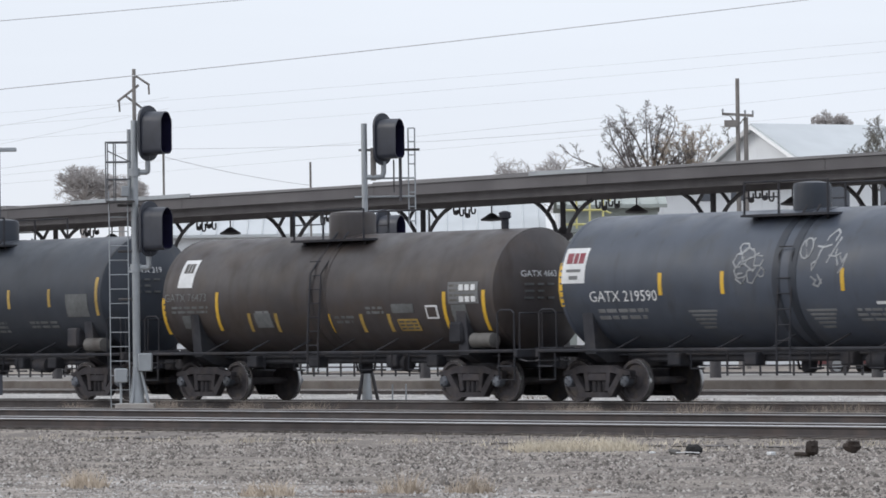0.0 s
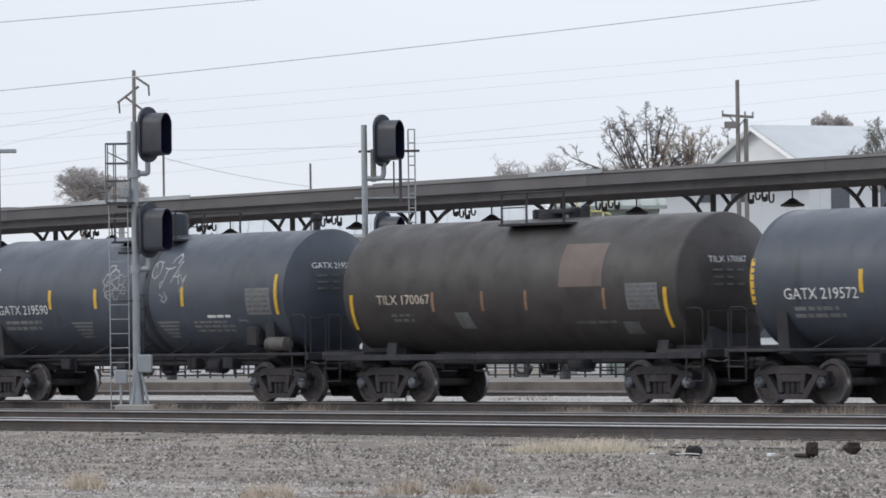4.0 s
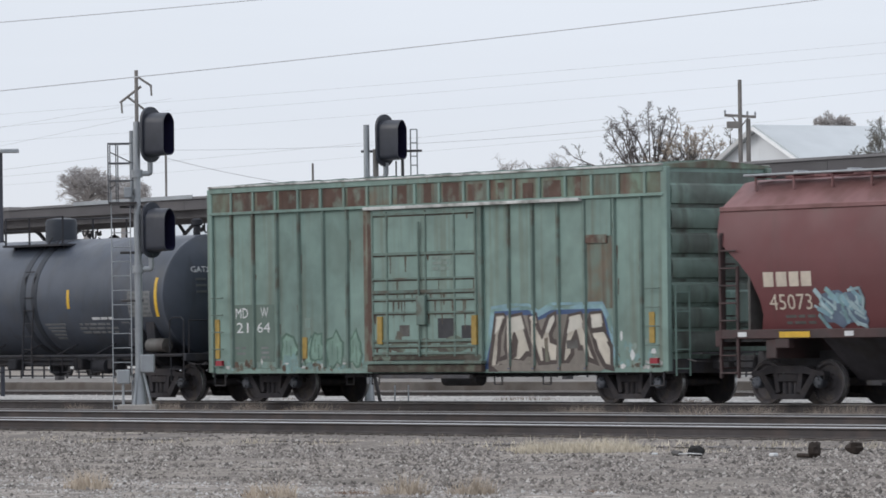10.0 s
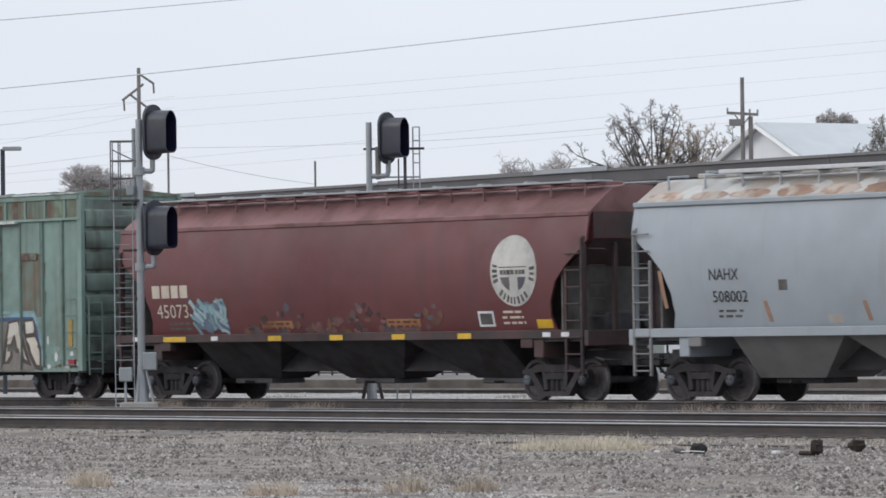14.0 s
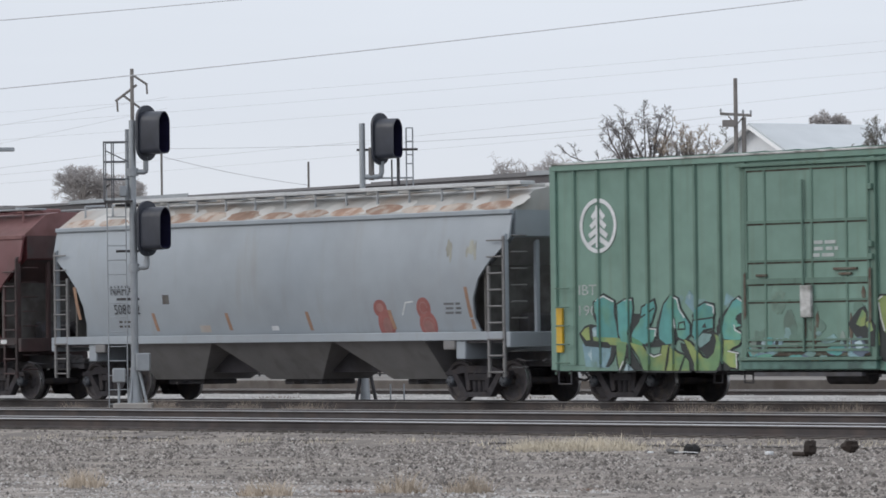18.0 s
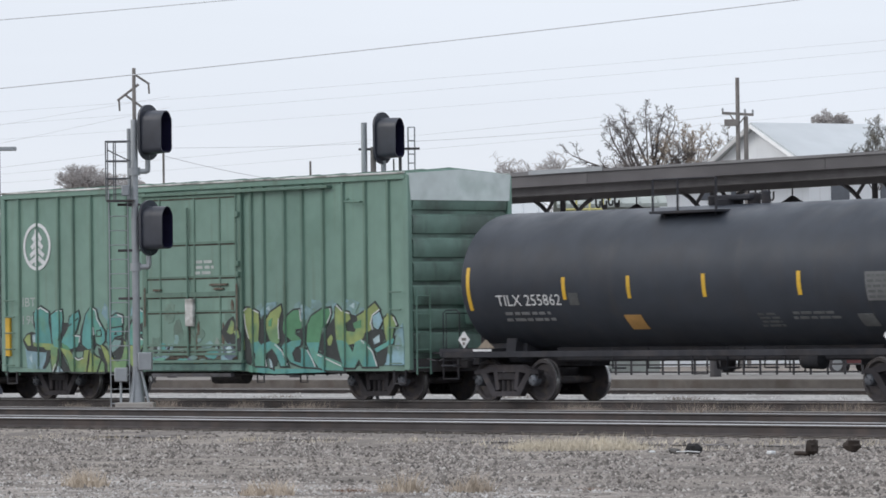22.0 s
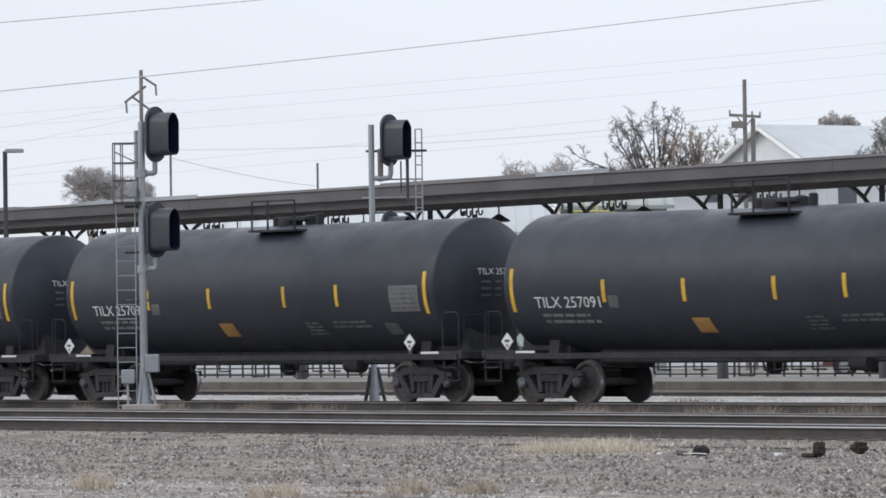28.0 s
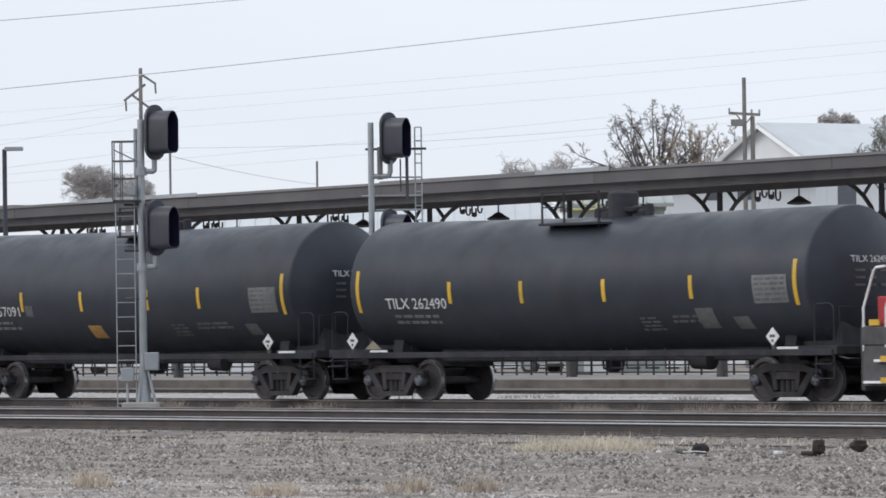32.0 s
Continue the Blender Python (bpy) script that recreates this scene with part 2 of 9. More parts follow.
bay_grey = material("dusty_grey_bay_paint", (0.21, 0.205, 0.205), 0.7, vary=0.10, grain=2, second=(0.19, 0.183, 0.18), second_amt=0.3, streak=(0.14, 0.133, 0.13), streak_amt=0.2, stretch=(2, 2, 0.6))
wheel_track = material("dusty_wheel_track", (0.43, 0.385, 0.345), 0.95, vary=0.3, grain=9.0, bump=0.03, fine=20, second=(0.23, 0.2, 0.178), second_amt=0.6, second_scale=1.6)
railing_yellow = material("pale_yellow_railing_paint", (0.62, 0.57, 0.24), 0.6, vary=0.1)
chalky_white = material("chalky_weathered_roof_edge", (0.56, 0.56, 0.55), 0.7, vary=0.25, grain=5, second=(0.25, 0.25, 0.23), second_amt=0.4, second_scale=2)

# end paints: the side greens with grime and the ends' shade mixed in
end_green = material("grimy_shaded_green_end_paint", (0.155, 0.22, 0.19), 0.65, vary=0.25, grain=3.0, second=(0.10, 0.122, 0.107), second_amt=0.45, second_scale=0.8, streak=(0.06, 0.06, 0.05), streak_amt=0.35, stretch=(3, 3, 0.4))
end_green2 = material("dusty_shaded_green_end_paint", (0.13, 0.212, 0.175), 0.6, vary=0.2, grain=3.0, second=(0.08, 0.115, 0.098), second_amt=0.4, second_scale=0.8, streak=(0.07, 0.09, 0.075), streak_amt=0.3, stretch=(3, 3, 0.4))
rust_cell = material("brown_rusted_sheet", (0.105, 0.062, 0.047), 0.8, vary=0.25, grain=4.0, second=(0.15, 0.17, 0.14), second_amt=0.25, second_scale=2.0, streak=(0.07, 0.042, 0.035), streak_amt=0.45, stretch=(6, 6, 0.4))
rust_thin = material("rust_stained_green_sheet", (0.155, 0.2, 0.165), 0.7, vary=0.2, grain=4.0, second=(0.15, 0.135, 0.10), second_amt=0.4, second_scale=2.0, streak=(0.125, 0.085, 0.062), streak_amt=0.6, stretch=(9, 9, 0.35))
teal_sill = material("green_sill_with_teal_overspray", (0.10, 0.19, 0.165), 0.6, vary=0.25, grain=5.0, second=(0.06, 0.105, 0.095), second_amt=0.4, second_scale=2.0)
cage_steel = material("dull_grey_cage_steel", (0.13, 0.135, 0.145), 0.6, 0.2, vary=0.15, grain=5.0)
# rust brown of door foot and sill, also used for shade under bars
rust_and_shade = material("dark_rust_and_bar_shade", (0.062, 0.048, 0.038), 0.85, vary=0.3, grain=6.0, second=(0.10, 0.11, 0.085), second_amt=0.35, second_scale=3.0)
frame_black = material("matt_black_underframe_paint", (0.045, 0.046, 0.053), 0.85, vary=0.25, grain=4.0, second=(0.052, 0.049, 0.052), second_amt=0.35, second_scale=2.0, spec=0.12)

# ---- shape helpers ----
class Shape:
    """Points and faces of one part, gathered from simple solids."""

    def __init__(self):
        self.v, self.f = [], []

    def add(self, v, f):
        k = len(self.v)
        self.v += [tuple(p) for p in v]
        self.f += [tuple(k + i for i in q) for q in f]
        return self

    def box(self, x0, x1, y0, y1, z0, z1, c=0.0):
        """A box, its edges along X chamfered by c."""
        if c <= 0:
            v = [(x, y, z) for x in (x0, x1) for y in (y0, y1) for z in (z0, z1)]
            return self.add(v, [(0, 1, 3, 2), (4, 6, 7, 5), (0, 4, 5, 1), (2, 3, 7, 6), (0, 2, 6, 4), (1, 5, 7, 3)])
        ring = [(y0 + c, z0), (y1 - c, z0), (y1, z0 + c), (y1, z1 - c), (y1 - c, z1), (y0 + c, z1), (y0, z1 - c), (y0, z0 + c)]
        n, v = 8, []
        for x, k in ((x0, 1), (x0 + c, 0), (x1 - c, 0), (x1, 1)):
            for y, z in ring:
                my, mz = (y0 + y1) / 2, (z0 + z1) / 2
                v.append((x, y + (c if y < my else -c) * k, z + (c if z < mz else -c) * k))
        f = [tuple(range(n - 1, -1, -1)), tuple(range(3 * n, 4 * n))]
        for i in range(3):
            f += [(i * n + j, i * n + (j + 1) % n, (i + 1) * n + (j + 1) % n, (i + 1) * n + j) for j in range(n)]
        return self.add(v, f)

    def tube(self, pts, r, n=8, r1=None):
        """A rod along a row of points."""
        pts = [Vector(p) for p in pts]
        v, f, m = [], [], len(pts)
        for i, p in enumerate(pts):
            way = (pts[min(i + 1, m - 1)] - pts[max(i - 1, 0)]).normalized()
            side = way.cross(Vector((0.13, 0.97, 0.2)))
            side = (side if side.length > 0.2 else way.cross(Vector((1, 0, 0)))).normalized()
            up = side.cross(way)
            q = r if r1 is None else r + (r1 - r) * i / (m - 1)
            v += [p + q * (math.cos(2 * math.pi * j / n) * side + math.sin(2 * math.pi * j / n) * up) for j in range(n)]
        for i in range(m - 1):
            f += [(i * n + j, i * n + (j + 1) % n, (i + 1) * n + (j + 1) % n, (i + 1) * n + j) for j in range(n)]
        f += [tuple(range(n - 1, -1, -1)), tuple(range((m - 1) * n, m * n))]
        return self.add(v, f)

    def turned(self, profile, n=32, axis="x", at=(0, 0, 0), caps=True):
        """A body of revolution; the profile is rows of place along the axis and radius."""
        v, f, m = [], [], len(profile)
        for a, r in profile:
            for j in range(n):
                c, s = r * math.cos(2 * math.pi * j / n), r * math.sin(2 * math.pi * j / n)
                p = {"x": (a, c, s), "y": (s, a, c), "z": (c, s, a)}[axis]
                v.append((p[0] + at[0], p[1] + at[1], p[2] + at[2]))
        for i in range(m - 1):
            f += [(i * n + j, i * n + (j + 1) % n, (i + 1) * n + (j + 1) % n, (i + 1) * n + j) for j in range(n)]
        if caps:
            f += [tuple(range(n - 1, -1, -1)), tuple(range((m - 1) * n, m * n))]
        return self.add(v, f)

    def prism(self, poly, a, b, axis="y"):
        """A flat outline drawn out between a and b along an axis; the outline is in the other two axes, in order."""
        n = len(poly)
        put = {"x": lambda p, t: (t, p[0], p[1]), "y": lambda p, t: (p[0], t, p[1]), "z": lambda p, t: (p[0], p[1], t)}[axis]
        v = [put(p, a) for p in poly] + [put(p, b) for p in poly]
        f = [tuple(range(n)), tuple(range(2 * n - 1, n - 1, -1))]
        f += [(i, n + i, n + (i + 1) % n, (i + 1) % n) for i in range(n)]
        return self.add(v, f)

    def mesh(self, name, smooth=35):
        me = bpy.data.meshes.new(name)
        me.from_pydata(self.v, [], self.f)
        bm = bmesh.new()
        bm.from_mesh(me)
        bmesh.ops.recalc_face_normals(bm, faces=bm.faces)
        bm.to_mesh(me)
        bm.free()
        if smooth:
            me.polygons.foreach_set("use_smooth", [True] * len(me.polygons))
            me.set_sharp_from_angle(angle=radians(smooth))
        return me


MESHES = {}


def part(name, shape, mat, parent=None, label="", at=None, key=None, smooth=35):
    """One mesh object under a thing or a part. Parts with the same key share a mesh."""
    me = MESHES.get(key) if key else None
    if me is None:
        me = shape if isinstance(shape, bpy.types.Mesh) else shape.mesh(name, smooth)
        me.materials.append(mat)
        if key:
            MESHES[key] = me
    ob = new(name, me)
    ob.parent = parent
    if at is not None:
        ob.matrix_basis = at if isinstance(at, Matrix) else Matrix.Translation(at)
    return tagged(ob, label)


def thing(name, label, category, at=(0, 0, 0), group="", kind=""):
    ob = new(name)
    ob.empty_display_size = 0.3
    ob.matrix_basis = at if isinstance(at, Matrix) else Matrix.Translation(at)
    return tagged(ob, label, category, group, kind)


def solid(name, shape, mat, label, category="", at=(0, 0, 0), group="", kind="", smooth=35):
    return tagged(part(name, shape, mat, at=at, smooth=smooth), label, category, group, kind)


def lettering(text, size, width=0.0):
    """Flat letters as a mesh, lying in X and Z from the origin; width squeezes them to that length."""
    cu = bpy.data.curves.new("letters", "FONT")
    cu.body, cu.size, cu.resolution_u = text, size, 2
    ob = bpy.data.objects.new("letters", cu)
    scene.collection.objects.link(ob)
    me = bpy.data.meshes.new_from_object(ob.evaluated_get(bpy.context.evaluated_depsgraph_get()))
    bpy.data.objects.remove(ob)
    xs = [p.co.x for p in me.vertices]
    k = width / (max(xs) - min(xs)) if width else 1.0
    x0 = min(xs)
    for p in me.vertices:
        p.co = ((p.co.x - x0) * k, 0, p.co.y)
    return me


class Side:
    """The near flank of a car, flat or round, on which marks are laid."""

    def __init__(self, y=-1.55, r=0.0, zc=0.0, lift=0.006, off=0.0, sag=None):
        self.y, self.r, self.zc, self.lift, self.off, self.sag = y, r, zc, lift, off, sag

    def put(self, u, z, lift=None):
        e = self.lift if lift is None else lift
        if not self.r:
            return (u, self.y - e, z)
        s = max(-0.999, min(0.999, (z - self.zc) / self.r))
        c = math.sqrt(1 - s * s)
        drop = self.sag(u) if self.sag else 0.0
        return (u, self.off - (self.r + e) * c, self.zc + (self.r + e) * s - drop)

    def patch(self, shape, u0, u1, z0, z1, slant=0.0, lift=None):
        """A thin plate that follows the flank; slant shifts its foot along the car."""
        n = (2 if self.off else 8) if self.r else 1
        e = self.lift if lift is None else lift
        v, f = [], []
        for i in range(n + 1):
            z = z0 + (z1 - z0) * i / n
            d = slant * (1 - i / n)
            v += [self.put(u0 + d, z, e), self.put(u1 + d, z, e), self.put(u1 + d, z, 0.0), self.put(u0 + d, z, 0.0)]
        for i in range(n):
            a, b = 4 * i, 4 * i + 4
            f += [(a, a + 1, b + 1, b), (a + 1, a + 2, b + 2, b + 1), (a + 3, a, b, b + 3)]
        f += [(0, 3, 2, 1), (4 * n, 4 * n + 1, 4 * n + 2, 4 * n + 3)]
        return shape.add(v, f)

    def outline(self, shape, poly, lift=None):
        """A flat figure laid on the flank."""
        e = self.lift if lift is None else lift
        n = len(poly)
        if self.off and max(z for _, z in poly) - min(z for _, z in poly) > 0.15:
            cu, cz = sum(u for u, _ in poly) / n, sum(z for _, z in poly) / n
            v = [self.put(cu + (u - cu) * k, cz + (z - cz) * k, d) for k, d in ((1, 0.0), (1, e), (0.75, e), (0.5, e), (0.25, e)) for u, z in poly] + [self.put(cu, cz, e)]
            f = [(j * n + i, j * n + (i + 1) % n, j * n + n + (i + 1) % n, j * n + n + i) for j in range(4) for i in range(n)]
            return shape.add(v, f + [(4 * n + i, 4 * n + (i + 1) % n, 5 * n) for i in range(n)])
        v = [self.put(u, z, e) for u, z in poly] + [self.put(u, z, 0.0) for u, z in poly]
        return shape.add(v, [tuple(range(n))] + [(i, n + i, n + (i + 1) % n, (i + 1) % n) for i in range(n)])

    def letters(self, text, u, z, size, width, mat, car, name="lettering", label=""):
        me = lettering(text, size, width)
        for p in me.vertices:
            p.co = self.put(u + p.co.x, z + p.co.z, 0.014 if self.r else 0.008)
        me.materials.append(mat)
        ob = new(name, me)
        ob.parent = car
        return tagged(ob, label)


def bars(side, shape, u, z, width, rows, h=0.05, gap=0.045, seed=1):
    """Lines of small unreadable writing, as broken bars."""
    rng = random.Random(seed)
    for k in range(rows):
        x, zz = u + rng.uniform(0, 0.08), z - k * (h + gap)
        end = u + width * rng.uniform(0.8, 1.0)
        while x < end:
            w = min(rng.uniform(0.12, 0.34), end - x)
            side.patch(shape, x, x + w, zz - h, zz)
            x += w + rng.uniform(0.04, 0.09)

# ---- the setting ----
def ground_height(y):
    rows = ((-900, -0.4), (-60, -0.4), (-34, -0.38), (-19.6, -0.30), (-18.2, -0.2), (-6, -0.19), (-3.2, -0.2), (3.4, -0.2), (5, -0.16), (16.8, -0.12), (60, 0.1), (1500, 0.4))
    for (a, p), (b, q) in zip(rows, rows[1:]):
        if a <= y <= b:
            return p + (q - p) * (y - a) / (b - a)
    return -0.4


def ground_sheet():
    ys = [-900, -300, -120, -60] + [-50 + i * 0.5 for i in range(65)] + [-16.5 + i * 1.5 for i in range(24)] + [24, 40, 60, 120, 300, 800, 1500]
    ys = sorted(set(ys))
    xs = [-2500, -900, -400, -200, -120, -60, -30] + [-10 + i * 1.0 for i in range(71)] + [80, 120, 200, 400, 900, 2500]
    s = Shape()
    v = [(x, y, ground_height(y) + (0.03 * noise.noise((x * 0.5, y * 0.5, 3)) if -50 < y < -36.5 or -30.5 < y < -18 else 0)) for x in xs for y in ys]
    n = len(ys)
    f = [(i * n + j, (i + 1) * n + j, (i + 1) * n + j + 1, i * n + j + 1) for i in range(len(xs) - 1) for j in range(n - 1)]
    return s.add(v, f)


solid("ground", ground_sheet(), gravel, "grey gravel ground with patches of paler dust", "ground", kind="structure")


def strip(y0, y1, lift, x0=-400.0, x1=300.0, wave=0.15, n=240, seed=0):
    """A flat band of other ground with an uneven edge, a little above the sheet."""
    s, v = Shape(), []
    for i in range(n + 1):
        x = x0 + (x1 - x0) * i / n
        a = y0 + wave * noise.noise((x * 0.35, seed, 0))
        b = y1 + wave * noise.noise((x * 0.35, seed, 9))
        v += [(x, a, ground_height(a) + lift), (x, (a + b) / 2, ground_height((a + b) / 2) + lift), (x, b, ground_height(b) + lift)]
    f = [(3 * i + k, 3 * i + 3 + k, 3 * i + 4 + k, 3 * i + 1 + k) for i in range(n) for k in (0, 1)]
    return s.add(v, f)


solid("track_bed", strip(-19.0, -12.6, 0.012, seed=1, wave=0.3), bank_dirt, "dark oily ballast under the first track", "track bed", kind="structure")
solid("track_bed", strip(-11.9, -6.6, 0.014, seed=2, wave=0.3), bank_dirt, "dark oily ballast under the middle track", "track bed", kind="structure")
solid("track_bed", strip(-2.6, 2.6, 0.02, seed=3, wave=0.3), bank_dirt, "dark oily ballast under the train", "track bed", kind="structure")
solid("gravel_path", strip(3.0, 16.4, 0.02, seed=4), pale_gravel, "pale crushed stone between train and platform", "gravel path", kind="structure")
solid("dirt_road", strip(-32.6, -31.4, 0.005, seed=5, wave=0.7, x0=-60, x1=120, n=360), wheel_track, "pale dusty wheel track in the gravel", "dirt road", kind="structure")
solid("dirt_road", strip(-35.6, -33.9, 0.005, seed=6, wave=0.7, x0=-60, x1=120, n=360), wheel_track, "pale dusty wheel track in the gravel", "dirt road", kind="structure")

RAIL = ((-0.075, -0.17), (0.075, -0.17), (0.07, -0.155), (0.012, -0.14), (0.012, -0.045), (0.036, -0.035), (0.036, -0.004), (0.03, 0.0), (-0.03, 0.0), (-0.036, -0.004), (-0.036, -0.035), (-0.012, -0.045), (-0.012, -0.14), (-0.07, -0.155))


def railway(yc, x0, x1, where, ties=True, heads=(rail_dull, rail_dull)):
    for y, head_m in zip((yc - 0.75, yc + 0.75), heads):
        rail = solid("rail", Shape().prism([(y + a, b) for a, b in RAIL], x0, x1, "x"), rail_rust, "rusty steel rail with a polished head, " + where, "rail", kind="structure", smooth=0)
        part("running_surface", Shape().box(x0, x1, y - 0.04, y + 0.04, -0.016, 0.003, 0.005), head_m, rail, "polished running surface")
    if ties:
        rng, s = random.Random(int(yc * 10)), Shape()
        x = -70.0
        while x < 75:
            a = rng.uniform(-0.05, 0.05)
            s.box(x, x + 0.23, yc - 1.3 + a, yc + 1.3 + a, -0.33, -0.172, 0.012)
            x += 0.55 + rng.uniform(-0.03, 0.03)
        tagged(solid("railway_ties", s, tie_wood, "creosoted wooden ties half buried in ballast", "ties", kind="stuff"))


railway(0.0, -420, 320, "under the train")
railway(-9.0, -420, 320, "of the middle track", heads=(rail_used, rail_dull))
railway(-15.6, -420, 320, "of the first track", heads=(rail_bright, rail_used))

# platform, with its edge, behind the train
solid("platform", Shape().box(-300, 160, 17.4, 31.0, -0.3, 0.17, 0.02), concrete, "pale concrete station platform", "platform", kind="structure")
solid("platform_edge", Shape().box(-300, 160, 17.0, 17.395, -0.3, 0.19, 0.015), concrete_dark, "stained dark platform edge", "platform edge", kind="structure")
railway(13.2, -300, 160, "beside the platform", ties=False)

# ---- the platform canopy ----
CAN_Y, CAN_GRADE = 20.0, 0.0074


def canopy_z(x):
    return 5.40 + CAN_GRADE * (x + 24.2)


canopy = thing("platform_canopy", "long dark grey station canopy on iron columns", "canopy")


def canopy_run(x0, x1, y0, y1, z0, z1, c=0.0):
    """A straight member along the canopy that follows its slight grade."""
    a, b = canopy_z(x0) - 5.40, canopy_z(x1) - 5.40
    poly = [(y0, z0), (y1, z0), (y1, z1), (y0, z1)]
    v = [(x0, y, 5.40 + z + a) for y, z in poly] + [(x1, y, 5.40 + z + b) for y, z in poly]
    return Shape().add(v, [(0, 1, 2, 3), (7, 6, 5, 4), (0, 4, 5, 1), (1, 5, 6, 2), (2, 6, 7, 3), (3, 7, 4, 0)])


for i in range(14):
    x0 = -112 + i * 9.4
    part("fascia_board", canopy_run(x0, x0 + 9.385, CAN_Y, CAN_Y + 0.06, 0.24, 0.56), canopy_dark, canopy)
    part("roof_flashing", canopy_run(x0, x0 + 9.385, CAN_Y - 0.05, CAN_Y + 0.5, 0.565, 0.64 if i % 3 else 0.68), canopy_light, canopy)
for x0, x1 in ((-42.6, -36.3), (-20.4, -17.3)):
    part("flashing_patch", canopy_run(x0, x1, CAN_Y - 0.08, CAN_Y - 0.052, 0.58, 0.7), galvanised, canopy, "pale new sheet-metal flashing")
part("roof_deck", canopy_run(-112, 19.6, CAN_Y + 0.065, CAN_Y + 6.5, 0.36, 0.5), canopy_dark, canopy)
part("soffit", canopy_run(-112, 19.6, CAN_Y + 0.065, CAN_Y + 6.5, 0.26, 0.35), canopy_soffit, canopy)
part("beam", canopy_run(-112, 19.6, CAN_Y + 0.35, CAN_Y + 0.55, 0.0, 0.25), canopy_soffit, canopy)
part("beam", canopy_run(-112, 19.6, CAN_Y + 3.1, CAN_Y + 3.35, -0.05, 0.25), canopy_soffit, canopy)


for i in range(20):
    cx = -105.1 + i * 6.35
    zt = canopy_z(cx)
    yc = CAN_Y + 3.2
    col = part("column", Shape().turned([(0.17, 0.17), (zt - 1.45, 0.13), (zt - 1.2, 0.15), (zt - 1.08, 0.3), (zt - 1.0, 0.3), (zt - 0.9, 0.16), (zt - 0.78, 0.085), (zt + 0.1, 0.085)], 12, "z", (cx, yc, 0)), iron_black, canopy, "black iron column with a flared capital")
    for dx in (1.35, -1.2):
        part("knee_brace", Shape().tube([(cx + dx * 0.2, yc - 0.05, zt - 0.98), (cx + dx * 0.3, yc - 0.05, zt - 0.68), (cx + dx * 0.52, yc - 0.05, zt - 0.38), (cx + dx * 0.76, yc - 0.05, zt - 0.16), (cx + dx * 1.02, yc - 0.05, zt + 0.0)], 0.066, 6), iron_black, col)
        part("strut", Shape().tube([(cx + dx * 0.54, yc - 0.05, zt - 0.36), (cx + dx * 0.26, yc - 0.05, zt + 0.02)], 0.055, 6), iron_black, col)
    if i == 19:
        break
    lx = cx + 3.17
    lamp = thing("pendant_lamp", "dark bell-shaped lamp hanging under the canopy", "lamp", (lx, yc, canopy_z(lx)), "canopy lamps")
    part("rod", Shape().tube([(0, 0, 0), (0, 0, -0.3)], 0.022, 6), iron_black, lamp)
    part("shade", Shape().turned([(-0.52, 0.05), (-0.5, 0.33), (-0.45, 0.34), (-0.37, 0.2), (-0.31, 0.12), (-0.27, 0.05)], 16, "z"), iron_black, lamp)
    hx = cx + 1.5
    ins = thing("cable_hangers", "dark cable looped through small hangers under the canopy beam", "hangers", (hx, yc - 0.06, canopy_z(hx) - 0.05), "canopy hangers")
    for k in range(4):
        u, dip = k * 0.27, 0.2 + 0.05 * ((i + k) % 3)
        part("hanger", Shape().tube([(u, 0, 0.05), (u, 0, -dip + 0.08), (u + 0.05, 0, -dip), (u + 0.14, 0, -dip), (u + 0.18, 0, -dip + 0.06), (u + 0.18, 0, -0.06)], 0.028, 6), iron_black, ins)
        if k % 2 == i % 2:
            part("insulator", Shape().turned([(-dip - 0.03, 0.03), (-dip, 0.085), (-dip + 0.09, 0.085), (-dip + 0.12, 0.03)], 10, "z", (u + 0.1, 0, 0)), iron_black, ins)

# ---- fence behind the platform ----
fence = thing("platform_fence", "dark iron railing behind the platform", "fence", (0, 27.0, 0.17))
for i in range(180):
    x = -110 + i * 0.69
    part("post", Shape().tube([(0, 0, 0), (0, 0, 0.95)], 0.035, 6), iron_black, fence, at=(x, 0, 0), key="fence_post")
for z in (0.08, 0.3, 0.62, 0.92):
    part("rail", Shape().tube([(-110, 0, z), (14, 0, z)], 0.025, 6), iron_black, fence)

